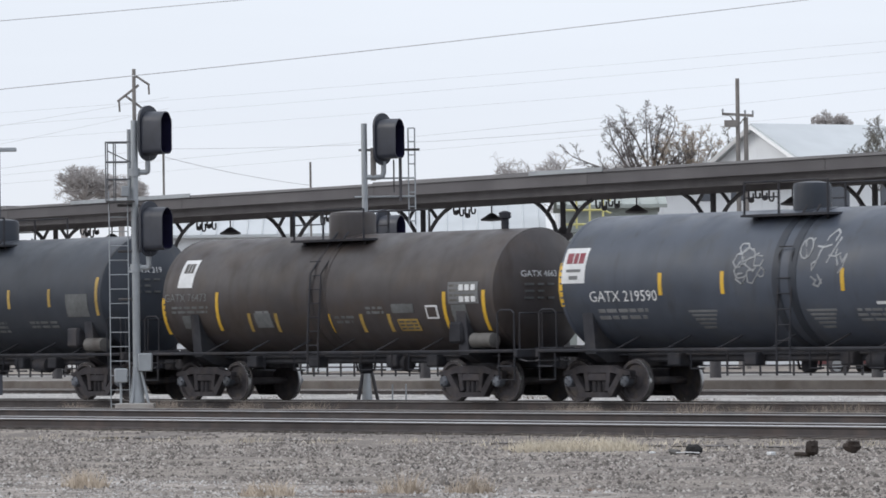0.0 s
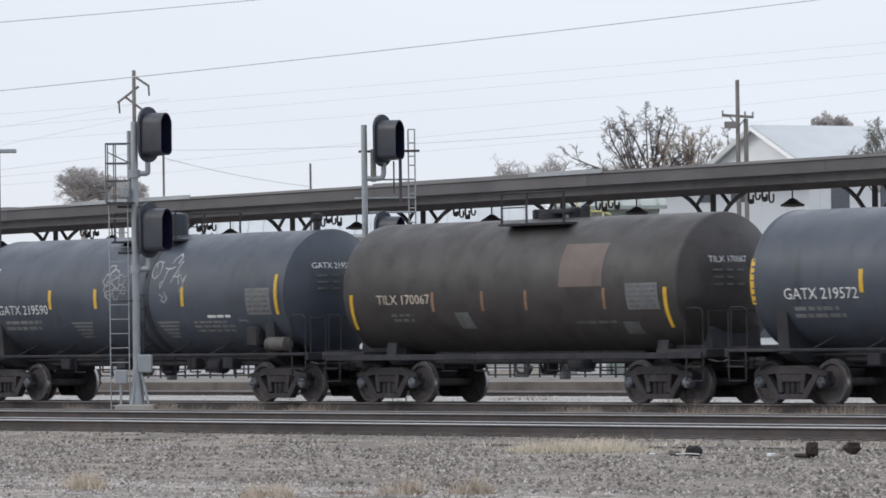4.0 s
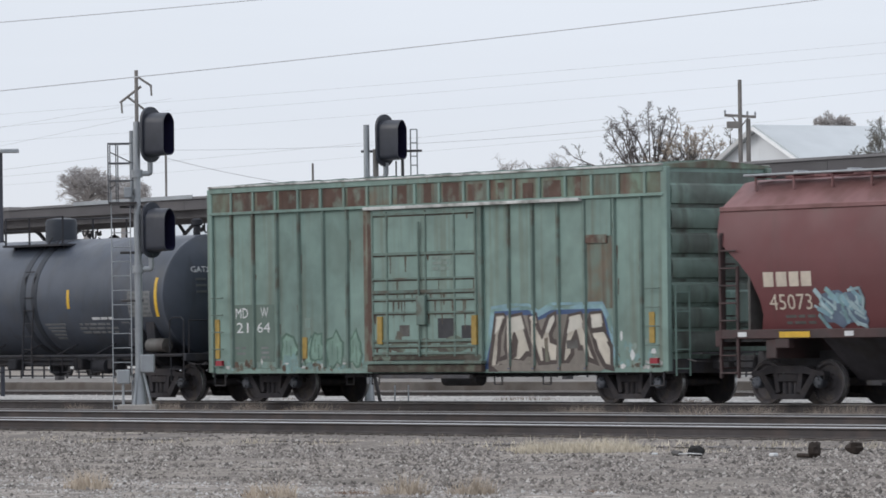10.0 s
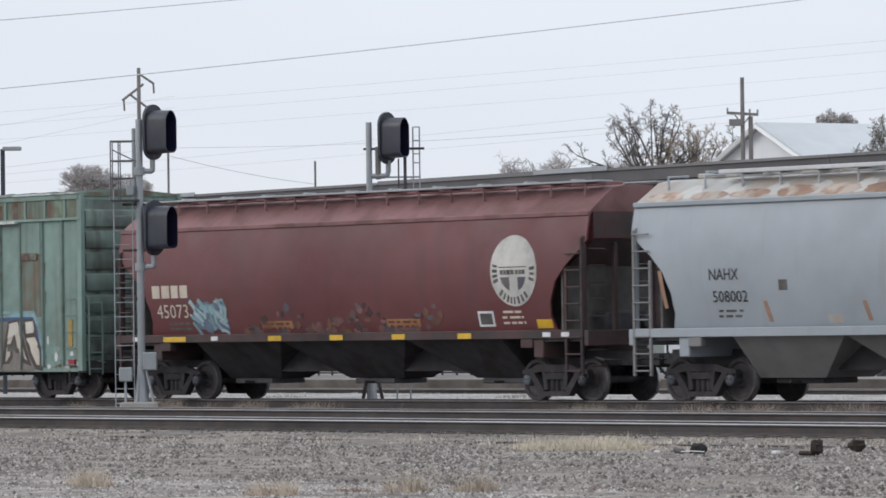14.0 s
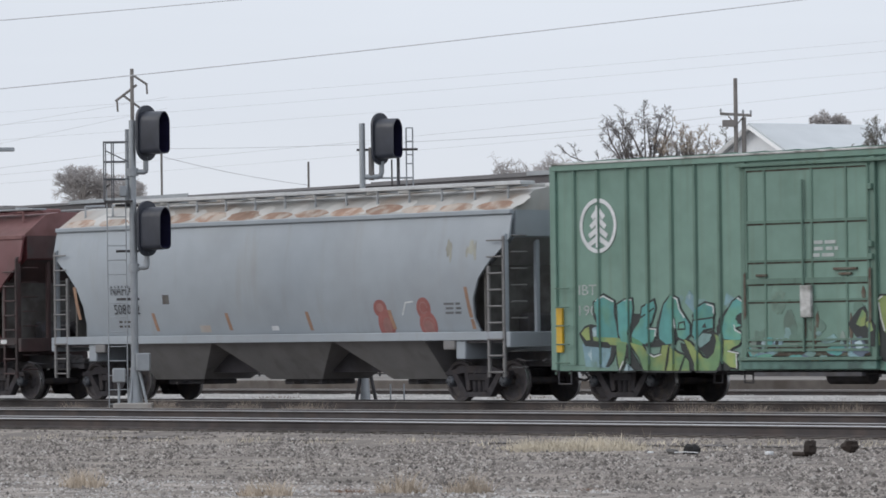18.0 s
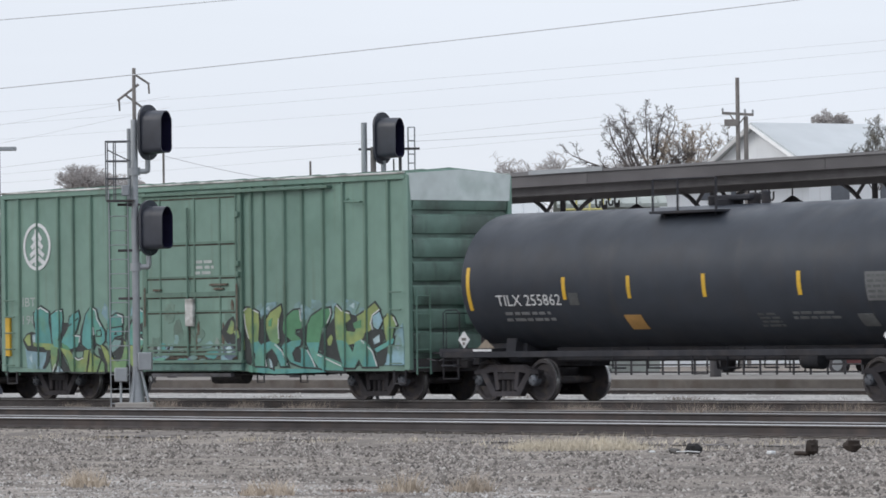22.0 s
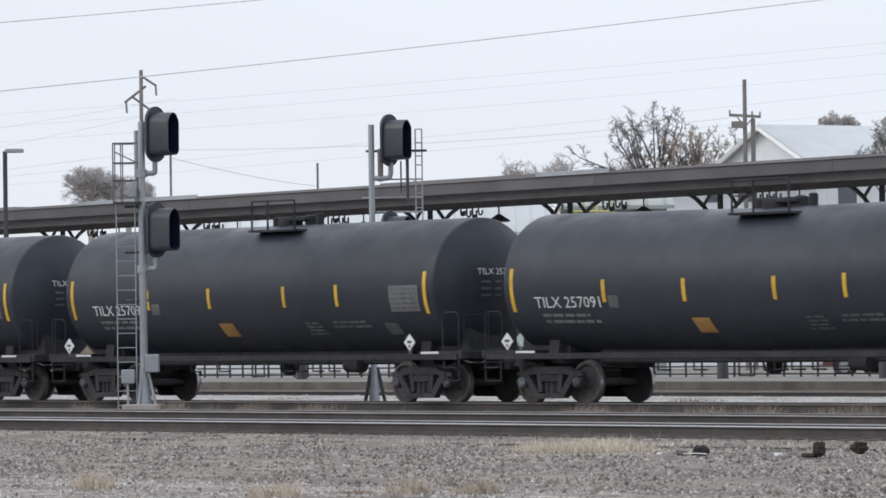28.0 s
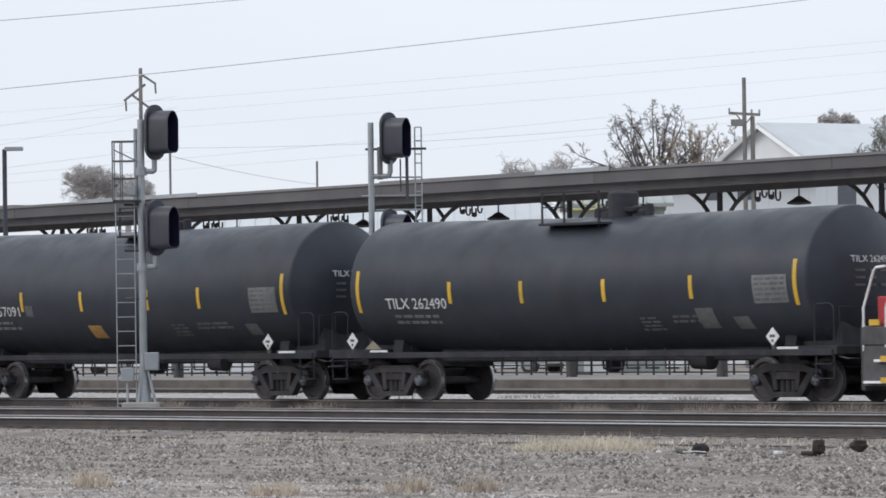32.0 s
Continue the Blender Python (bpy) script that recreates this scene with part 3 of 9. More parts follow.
# ---- signals ----
def signal_head(parent, at, name="signal_head"):
    """A colour-light head: an oblong black backplate, a hooded housing, three lenses, on a bent bracket pipe."""
    turn = at @ Matrix.Rotation(radians(50), 4, "Z") @ Matrix.Scale(1.1, 4)
    oblong = [2 * math.pi * k / 32 for k in range(32)]
    plate_ = [(0.29 * math.cos(a), 0.29 * math.sin(a) + (0.29 if math.sin(a) >= 0 else -0.29)) for a in oblong]
    head = part(name, Shape().prism(plate_, -0.03, 0.03), signal_black, parent, "oblong black backplate", at=turn)
    outer = []
    for a in oblong:
        c, w = math.cos(a), math.sin(a)
        outer.append((0.24 * c, 0.22 + 0.22 * w) if w >= 0 else (0.24 * math.copysign(abs(c) ** 0.55, c), -0.25 + 0.19 * math.copysign(abs(w) ** 0.55, w)))

    def mouth(x, z):
        """Depth of the hood: longer on the track side, most of all at its top."""
        return 0.45 + max(0.0, min(1.0, 0.5 - x / 0.4)) * (0.13 + 0.015 * (0.5 + z))

    def shell(k0, k1, back):
        n = len(outer)
        v = [(x * k0, back, z * k0) for x, z in outer] + [(x * k1, -mouth(x, z), z * k1) for x, z in outer]
        return v, [(j, (j + 1) % n, n + (j + 1) % n, n + j) for j in range(n)]

    n = len(outer)
    hood = Shape().add(*shell(1.03, 1.0, -0.03))
    v = [(x * 1.0, -mouth(x, z), z * 1.0) for x, z in outer] + [(x * 0.95, -mouth(x, z), z * 0.96) for x, z in outer]
    hood.add(v, [(j, (j + 1) % n, n + (j + 1) % n, n + j) for j in range(n)])
    part("hood", hood, signal_black, head, "deep black hood longer on one side")
    part("hood_lining", Shape().add(*shell(0.97, 0.95, -0.05)).prism([(a * 0.96, b * 0.96) for a, b in outer], -0.064, -0.05), signal_inside, head)
    for z in (0.26, 0.0, -0.26):
        part("lens", Shape().turned([(-0.105, 0.02), (-0.1, 0.07), (-0.066, 0.09)], 16, "y", (0, 0, z)), lens_glass, head)
    part("housing", Shape().add([(a * k, y, b * k) for k, y in ((0.9, 0.03), (0.85, 0.1), (0.7, 0.13)) for a, b in outer], [(i * n + j, i * n + (j + 1) % n, (i + 1) * n + (j + 1) % n, (i + 1) * n + j) for i in (0, 1) for j in range(n)] + [tuple(range(2 * n, 3 * n))]), signal_black, head)
    return head


def ladder(parent, x, y, z0, z1, w, mat, step=0.3, r=0.018):
    lad = part("ladder", Shape().tube([(x - w / 2, y, z0), (x - w / 2, y, z1)], r, 6).tube([(x + w / 2, y, z0), (x + w / 2, y, z1)], r, 6), mat, parent)
    z = z0 + step * 0.6
    while z < z1:
        part("rung", Shape().tube([(-w / 2, 0, 0), (w / 2, 0, 0)], r * 0.8, 6), mat, lad, at=(x, y, z), key=("rung", mat.name, round(w, 2), round(r, 3)))
        z += step
    return lad


signal = thing("railway_signal", "grey mast with two hooded black signal heads and ladder", "signal", pose(-6.7, -4.5, -0.2, 0, 0, 49.2))
part("foundation", Shape().box(-0.48, 0.4, -0.45, 0.45, -0.1, 0.22, 0.02), concrete, signal, "pale concrete foundation")
part("mast", Shape().tube([(0, 0, 0.1), (0, 0, 4.6)], 0.09, 14), galvanised, signal)
part("mast_top", Shape().tube([(0, 0, 4.6), (0, 0, 6.7)], 0.08, 14), galvanised, signal)
part("conduit", Shape().tube([(-0.13, 0.05, 4.7), (-0.13, 0.05, 6.5)], 0.045, 8), galvanised, signal)
part("base_cone", Shape().turned([(0.15, 0.2), (0.22, 0.18), (0.95, 0.1), (1.05, 0.1)], 14, "z"), galvanised, signal)
for dx in (0.3, -0.12):
    part("brace", Shape().tube([(dx, -0.2, 0.1), (dx * 0.3, -0.05, 1.0)], 0.035, 6), galvanised, signal)
part("junction_box", Shape().box(0.04, 0.36, -0.24, 0.06, 0.95, 1.36, 0.02), galvanised, signal, "grey metal junction box")
part("relay_box", Shape().box(-0.5, -0.2, -0.3, -0.1, 0.7, 1.02, 0.02), galvanised, signal, "grey metal relay box")
part("post", Shape().tube([(-0.36, -0.2, 0.0), (-0.36, -0.2, 0.74)], 0.03, 6), galvanised, signal)
ladder(signal, -0.38, -0.05, 0.0, 5.1, 0.43, galvanised, 0.33, 0.014)
for z in (2.6, 3.7, 4.75):
    part("ladder_stay", Shape().tube([(-0.4, -0.05, z), (0.12, 0.0, z)], 0.03, 6), steel_dark, signal)
cage = part("safety_cage", Shape().tube([(-0.64, -0.3, 4.85), (-0.64, -0.3, 6.2)], 0.016, 6), cage_steel, signal, "dark steel work platform cage")
for x, y in ((-0.64, 0.3), (-0.46, -0.3), (-0.46, 0.3)):
    part("cage_post", Shape().tube([(x, y, 4.85), (x, y, 6.2)], 0.014, 6), cage_steel, cage)
for z in (5.35, 5.75, 6.2):
    for y in (-0.3, 0.3):
        part("hoop", Shape().tube([(-0.64, y, z), (-0.08, y, z)], 0.014, 6), cage_steel, cage)
    part("hoop", Shape().tube([(-0.64, -0.3, z), (-0.64, 0.3, z)], 0.014, 6), cage_steel, cage)
part("cage_brace", Shape().tube([(-0.6, -0.3, 6.0), (-0.1, -0.3, 5.75)], 0.014, 6), cage_steel, cage)
part("grating", Shape().box(-0.64, 0.0, -0.3, 0.3, 4.82, 4.86), steel_dark, cage)
part("terminal_box", Shape().box(-0.3, -0.12, -0.16, 0.0, 4.95, 5.2, 0.02), galvanised, signal)
for zc in (6.37, 4.18):
    part("bracket_pipe", Shape().tube([(0.05, 0, zc - 0.86), (0.27, -0.03, zc - 0.86), (0.297, -0.03, zc - 0.845), (0.305, -0.03, zc - 0.81), (0.305, -0.03, zc - 0.5)], 0.062, 10), galvanised, signal)
    part("clamp", Shape().turned([(zc - 0.95, 0.13), (zc - 0.77, 0.13)], 14, "z"), galvanised, signal)
    signal_head(signal, Matrix.Translation((0.325, -0.05, zc + 0.03)))

signal_b = thing("railway_signal", "grey mast with two hooded black signal heads behind the train", "signal", pose(-8.9, 4.2, -0.2, 0, 0, 49.2))
part("mast", Shape().tube([(0, 0, 0.0), (0, 0, 6.9)], 0.075, 14), galvanised, signal_b)
part("base_cone", Shape().turned([(0.0, 0.15), (0.1, 0.13), (0.8, 0.085), (0.9, 0.085)], 14, "z"), galvanised, signal_b)
for dx in (-0.24, 0.28):
    part("brace", Shape().tube([(dx, 0, 0), (dx * 0.3, 0, 0.95)], 0.045, 6), steel_dark, signal_b)
for dx in (0.62, 0.95):
    part("post", Shape().tube([(dx, 0, 0), (dx, 0, 0.5)], 0.02, 6), galvanised, signal_b)
part("conduit", Shape().tube([(0.22, 0.0, 5.5), (0.22, 0.0, 6.3)], 0.07, 8), pole_wood, signal_b)
part("cross_bar", Shape().tube([(-0.14, 0.05, 6.25), (1.36, 0.05, 6.25)], 0.03, 6), steel_dark, signal_b)
cage = part("safety_cage", Shape().tube([(0.88, 0, 5.0), (0.88, 0, 6.1)], 0.04, 6), steel_dark, signal_b, "dark steel work platform cage")
part("cage_post", Shape().tube([(0.72, 0, 5.2), (0.72, 0, 6.0)], 0.02, 6), steel_dark, cage)
for x in (1.08, 1.24):
    part("ladder_rail", Shape().tube([(x, 0.1, 4.4), (x, 0.1, 6.78)], 0.018, 6), galvanised, cage)
for z in (4.5, 4.85, 5.2, 5.55, 5.9, 6.12, 6.45, 6.78):
    part("rung", Shape().tube([(1.08, 0.1, z), (1.24, 0.1, z)], 0.015, 6), galvanised, cage)
for z, x0 in ((5.1, -0.25), (4.75, 0.1), (5.55, 0.3)):
    part("platform_rail", Shape().tube([(x0, 0, z), (1.24, 0, z)], 0.022, 6), galvanised, cage)
for zc in (6.46, 4.1):
    part("bracket_pipe", Shape().tube([(0.05, 0, zc - 0.88), (0.38, -0.02, zc - 0.88), (0.44, -0.02, zc - 0.86), (0.47, -0.02, zc - 0.76), (0.47, -0.02, zc - 0.5)], 0.065, 10), galvanised, signal_b)
    signal_head(signal_b, Matrix.Translation((0.445, -0.05, zc + 0.05)))

# ---- poles and wires ----
def utility_pole(x, y, h, arm_z, arm, label):
    p = thing("utility_pole", label, "utility pole", (x, y, 0), "utility poles")
    part("pole", Shape().tube([(0, 0, 0), (0, 0, h)], 0.1, 8, 0.075), pole_wood, p)
    part("crossarm", Shape().box(-arm * 0.38, arm * 0.38, -0.05, 0.05, arm_z - 0.05, arm_z + 0.05), pole_wood, p, at=Matrix.Rotation(radians(49), 4, "Z") @ Matrix.Translation((0, 0, arm_z)) @ Matrix.Rotation(radians(4), 4, "Y") @ Matrix.Translation((0, 0, -arm_z)))
    for e in (-1, 1):
        part("arm_brace", Shape().tube([(0, -0.1, arm_z - 0.42), (e * arm * 0.2, -0.07, arm_z - 0.03 - e * 0.02)], 0.025, 5), pole_wood, p, at=Matrix.Rotation(radians(49), 4, "Z"))
    for k in (-0.62, 0.3, 0.62):
        part("insulator", Shape().turned([(arm_z + 0.05 - k * 0.06, 0.03), (arm_z + 0.14 - k * 0.06, 0.045), (arm_z + 0.2 - k * 0.06, 0.02)], 8, "z", (k * arm * 0.38, k * arm * 0.44, 0)), galvanised, p)
    return p


pole = utility_pole(-44.1, 51.66, 10.85, 9.5, 1.55, "weathered wooden power pole with crossarm and transformer box")
part("fitting", Shape().box(-0.5, 0.0, -0.12, 0.12, 9.05, 9.3), pole_wood, pole, at=Matrix.Rotation(radians(49), 4, "Z"))
part("riser", Shape().tube([(0.2, 0.22, 0), (0.2, 0.22, 9.4)], 0.085, 8), pole_wood, pole)
pole2 = thing("utility_pole", "slim dark power pole with an angled crossarm", "utility pole", (-114.8, 76.9, 0), "utility poles")
part("pole", Shape().tube([(0, 0, 0), (0, 0, 15.6)], 0.14, 8, 0.1), pole_wood, pole2)
part("crossarm", Shape().tube([(-0.58, -0.66, 13.9), (0.16, 0.19, 14.75)], 0.07, 6).tube([(0.0, 0.0, 15.3), (0.54, 0.6, 14.75)], 0.06, 6).tube([(-0.3, -0.35, 14.2), (0.3, 0.35, 13.5)], 0.06, 6), pole_wood, pole2)
for dx, z in ((-0.52, 13.6), (0.5, 14.5)):
    part("insulator", Shape().tube([(dx, dx * 1.15, z + 0.3), (dx + 0.05, dx * 1.15, z - 0.25)], 0.05, 6), pole_wood, pole2)
for x, y, h in ((-50.09, 29.43, 8.15), (-54.49, 39.63, 7.95)):
    pp = thing("utility_pole", "thin dark pole behind the canopy", "utility pole", (x, y, 0), "utility poles")
    part("pole", Shape().tube([(0, 0, 0), (0, 0, h)], 0.04, 6), pole_wood, pp)

def wire(a, b, sag, r, name="overhead_wire", label="thin grey overhead power wire"):
    a, b = Vector(a), Vector(b)
    pts = [a.lerp(b, k / 24) - Vector((0, 0, sag * 4 * (k / 24) * (1 - k / 24))) for k in range(25)]
    return solid(name, Shape().tube(pts, r, 5), wire_grey, label, "wire", group="overhead wires")

for a, b, sag, r in (
    ((-25.9, -3.7, 7.46), (-4.5, 30.1, 11.78), 0.2, 0.0147),
    ((-24.1, -4.8, 9.28), (-9.2, 21.6, 12.18), 0.2, 0.0126),
    ((-129.1, 60.4, 12.54), (-82.6, 123.4, 18.20), 0.25, 0.0066),
    ((-130.8, 61.4, 11.92), (-83.9, 124.9, 17.80), 0.25, 0.0066),
    ((-129.9, 60.9, 11.19), (-83.3, 124.1, 16.53), 0.25, 0.0062),
    ((-114.4, 78.9, 14.15), (-124.8, 57.7, 10.27), 0.03, 0.0075),
    ((-116.0, 80.1, 13.66), (-126.5, 58.7, 8.75), 0.03, 0.0075),
    ((-60.3, 17.6, 6.45), (-50.1, 29.4, 8.13), 0.03, 0.0066),
    ((-99.0, 41.6, 7.93), (-59.9, 96.2, 13.91), 0.25, 0.0070),
    ((-125.7, 58.2, 8.63), (-80.0, 120.2, 14.37), 0.25, 0.0066),
    ((-50.09, 29.43, 8.1), (-44.1, 51.66, 9.5), 0.3, 0.0080),
):
    wire(a, b, sag, r)
wire((-50.1, 29.4, 7.84), (-54.5, 39.6, 7.09), 0.1, 0.012, label='slack grey service wire')

# ---- buildings behind the platform ----
def house(at, w, l, eave, ridge):
    h = thing("house", "white two-storey house with a pale blue metal roof", "house", at)
    wall = Shape().prism([(-w / 2, 0), (w / 2, 0), (w / 2, eave), (0, ridge), (-w / 2, eave)], 0, l, "x")
    part("wall", wall, white_wall, h, "white board siding")
    for s in (1, -1):
        a, b = s * (w / 2 + 0.45), (eave - 0.45 * (ridge - eave) / (w / 2))
        v = [(-0.4, 0, ridge + 0.02), (l + 0.4, 0, ridge + 0.02), (l + 0.4, a, b + 0.02), (-0.4, a, b + 0.02)]
        v += [(x, y, z + 0.1) for x, y, z in v]
        part("roof", Shape().add(v, [(0, 1, 2, 3), (4, 7, 6, 5), (0, 4, 5, 1), (1, 5, 6, 2), (2, 6, 7, 3), (3, 7, 4, 0)]), house_roof_m, h, "pale blue-grey metal roof")
        part("barge_board", Shape().tube([(-0.42, 0, ridge - 0.05), (-0.42, a, b - 0.05)], 0.1, 4), trim_white, h)
    for k in range(2):
        for z in (2.4, 6.4):
            x = 1.2 + k * 2.6
            win = part("window", Shape().box(x, x + 0.95, -w / 2 - 0.03, -w / 2 + 0.05, z, z + 1.4), window_dark, h, "dark window pane")
            part("frame", Shape().box(x - 0.08, x + 1.03, -w / 2 - 0.05, -w / 2 - 0.032, z - 0.1, z - 0.0), trim_white, win)
            part("frame", Shape().box(x - 0.08, x + 1.03, -w / 2 - 0.05, -w / 2 - 0.032, z + 1.4, z + 1.5), trim_white, win)
    for z in (5.0, 1.8):
        part("window", Shape().box(-0.03, 0.05, -0.5, 0.5, z, z + 1.4), window_dark, h)
    return h


house(pose(-64.96, 73.42, 0.1, 0, 0, 79.2), 7.5, 6.3, 8.6, 10.3)


def low_building(at, w, l, eave, ridge, wall_m, roof_m, label, windows):
    b = thing("low_building", label, "building", at)
    part("wall", Shape().box(0, l, 0, w, 0, eave), wall_m, b)
    v = [(-0.3, -0.4, eave - 0.05), (l + 0.3, -0.4, eave - 0.05), (l + 0.3, w / 2, ridge), (-0.3, w / 2, ridge), (l + 0.3, w + 0.4, eave - 0.05), (-0.3, w + 0.4, eave - 0.05)]
    v += [(x, y, z + 0.12) for x, y, z in v]
    part("roof", Shape().add(v, [(6, 7, 8, 9), (9, 8, 10, 11), (0, 3, 2, 1), (3, 5, 4, 2), (0, 1, 7, 6), (4, 5, 11, 10), (0, 6, 9, 3), (3, 9, 11, 5), (1, 2, 8, 7), (2, 4, 10, 8)]), roof_m, b)
    rib = Shape()
    n = int(l / 0.6)
    for k in range(n + 1):
        x = l * k / n
        rib.tube([(x, -0.38, eave + 0.09), (x, w / 2, ridge + 0.14)], 0.03, 4)
    part("roof_seams", rib, roof_m, b)
    for k in range(windows):
        x = l * (k + 0.5) / windows
        part("window", Shape().box(x - 0.5, x + 0.5, -0.03, 0.05, 1.2, 2.4), window_dark, b)
    part("door", Shape().box(l * 0.1, l * 0.1 + 0.95, -0.04, 0.05, 0.02, 2.1), trim_white, b)
    return b


low_building(pose(-70.2, 44.3, 0.05, 0, 0, 49.2), 8, 15.5, 5.5, 7.0, white_wall, house_roof_m, "long white building with a pale ribbed metal roof", 6)
outbuilding = low_building(pose(-55.0, 52.5, 0.05, 0, 0, 49.2), 6, 9.8, 7.2, 7.5, white_wall, house_roof_m, "white outbuilding with a pale metal roof", 3)
for x in (5.55, 6.75):
    part("window", Shape().box(x, x + 0.55, -0.03, 0.05, 6.5, 6.95), window_dark, outbuilding)
low_building(pose(-33.6, 33.4, 0.1, 0, 0, 49.2), 5, 3.0, 5.5, 6.0, shed_wall, shed_wall, "grey-green metal shed behind the canopy", 1)
yr = thing("yellow_railing", "bright yellow steel guard railing beside a shed", "railing", pose(-29.9, 29.9, 0.17, 0, 0, 49.2))
for k in range(4):
    part("post", Shape().tube([(k * 0.42, 0, 4.62), (k * 0.42, 0, 5.6)], 0.035, 6), railing_yellow, yr)
part("deck", Shape().box(-0.2, 1.7, -0.1, 1.2, 4.5, 4.62), shed_wall, yr)
for x in (-0.1, 1.6):
    part("leg", Shape().box(x - 0.08, x + 0.08, 0.9, 1.1, 0, 4.5), shed_wall, yr)
for z in (4.75, 5.2, 5.6):
    part("rail", Shape().tube([(0, 0, z), (1.26, 0, z), (1.5, 0.2, z - 0.1)], 0.035, 6), railing_yellow, yr)

lamp_post = thing("street_lamp", "dark steel street lamp with a flat head", "street lamp", (-33.39, 10.56, -0.15))
part("pole", Shape().tube([(0, 0, 0), (0, 0, 7.25)], 0.07, 8), signal_black, lamp_post)
part("lamp_head", Shape().box(0.0, 0.55, -0.12, 0.12, 7.2, 7.32, 0.02), galvanised, lamp_post, at=Matrix.Rotation(radians(49), 4, "Z"))


def parked_car(at, mat, label, l=4.6, h=1.5, pickup=False):
    c = thing("parked_car", label, "car", at, "parked cars")
    prof = [(0, 0.35), (l, 0.35), (l, 0.85), (l - 0.1, 0.95), (l - 1.1, 1.0)]
    prof += [(l - 1.8, h), (l - 3.0, h), (l - 3.4, 1.0), (0.05, 0.98)] if pickup else [(l - 1.7, h), (l - 3.4, h), (0.35, 1.0), (0.0, 0.9)]
    part("body", Shape().prism(prof, -0.85, 0.85), mat, c)
    part("window", Shape().prism([(l - 1.25, 1.02), (l - 1.78, h - 0.08), (l - 2.9, h - 0.08), (l - 3.2, 1.02)], -0.86, 0.86), window_dark, c)
    for x in (0.85, l - 0.85):
        for y in (-0.78, 0.78):
            w = part("wheel", Shape().turned([(y - 0.1, 0.33), (y + 0.1, 0.33)], 16, "y", (x, 0, 0.33)), steel_dark, c)
            part("rim", Shape().turned([(y * 1.15 - 0.02, 0.19), (y * 1.15 + 0.02, 0.19)], 12, "y", (x, 0, 0.33)), galvanised, w)
    return c


parked_car(pose(-24.0, 35.8, 0.03, 0, 0, 12), hopper_red, "red parked pickup behind the platform fence", pickup=True)
parked_car(pose(-66.0, 36.5, 0.05, 0, 0, 10), trim_white, "white parked car behind the platform fence")
parked_car(pose(-45.0, 38.0, 0.05, 0, 0, 15), shed_wall, "grey-green parked car behind the platform fence")

# ---- trees ----
def bare_tree(at, height, fork, reach, seed, limbs_m, twigs_m, label, limbs=6, depth=6, twig=0.014, rise=0.55, name="bare_tree", wild=0.2, spread=0.85, buds=0):
    """A tapered trunk, forking limbs and a crown of fine twigs within a flattened dome."""
    rng = random.Random(seed)
    t = thing(name, label, "tree", at, "bare trees")
    wood, twigs = Shape(), Shape()
    r0 = height * 0.022
    top = Vector((rng.uniform(-0.2, 0.2), rng.uniform(-0.2, 0.2), fork))
    part("trunk", Shape().tube([(0, 0, 0), (top.x * 0.3, top.y * 0.3, fork * 0.5), top], r0, 8, r0 * 0.7), limbs_m, t)
    room = height - fork

    def grow(p, way, length, r, level):
        d, q, pts = way.copy(), p.copy(), [p.copy()]
        for _ in range(3):
            d = (d + Vector((rng.uniform(-1, 1), rng.uniform(-1, 1), rng.uniform(-0.7, 0.8))) * wild)
            out = math.hypot(q.x, q.y) / reach
            high = (q.z - fork) / room
            if out * out + high * high > 1.1:
                d = d + Vector((-q.x / reach, -q.y / reach, -high)) * 0.22
            d = d.normalized()
            q = q + d * length / 3
            pts.append(q.copy())
        fine = level >= 3
        (twigs if fine else wood).tube(pts, max(twig, r), 3 if fine else 5, max(twig * 0.7, r * 0.6))
        if level >= depth:
            for _ in range(buds):
                q = pts[3] + Vector((rng.uniform(-1, 1), rng.uniform(-1, 1), rng.uniform(-1, 1))) * 0.07
                twigs.tube([q - Vector((0, 0, 0.035)), q, q + Vector((rng.uniform(-0.03, 0.03), 0, 0.035))], 0.02, 4, 0.01)
            return
        for k in range(3 if level > 1 else 4):
            a = pts[3] if k == 0 else pts[rng.choice((1, 2, 2, 3))]
            side = Vector((rng.uniform(-1, 1), rng.uniform(-1, 1), rng.uniform(-0.5, 0.7)))
            grow(a, (d * 0.7 + side * spread).normalized(), length * rng.uniform(0.62, 0.82), r * 0.58, level + 1)

    for k in range(limbs):
        a = 2 * math.pi * (k + rng.uniform(-0.3, 0.3)) / limbs
        grow(top, Vector((math.cos(a), math.sin(a), rise * rng.uniform(0.5, 1.6))).normalized(), reach * 0.5, r0 * 0.5, 1)
    tagged(part("branchwork", wood, limbs_m, t), kind="stuff")
    tagged(part("crown", twigs, twigs_m, t, "crown of fine bare twigs"), kind="stuff")
    return t


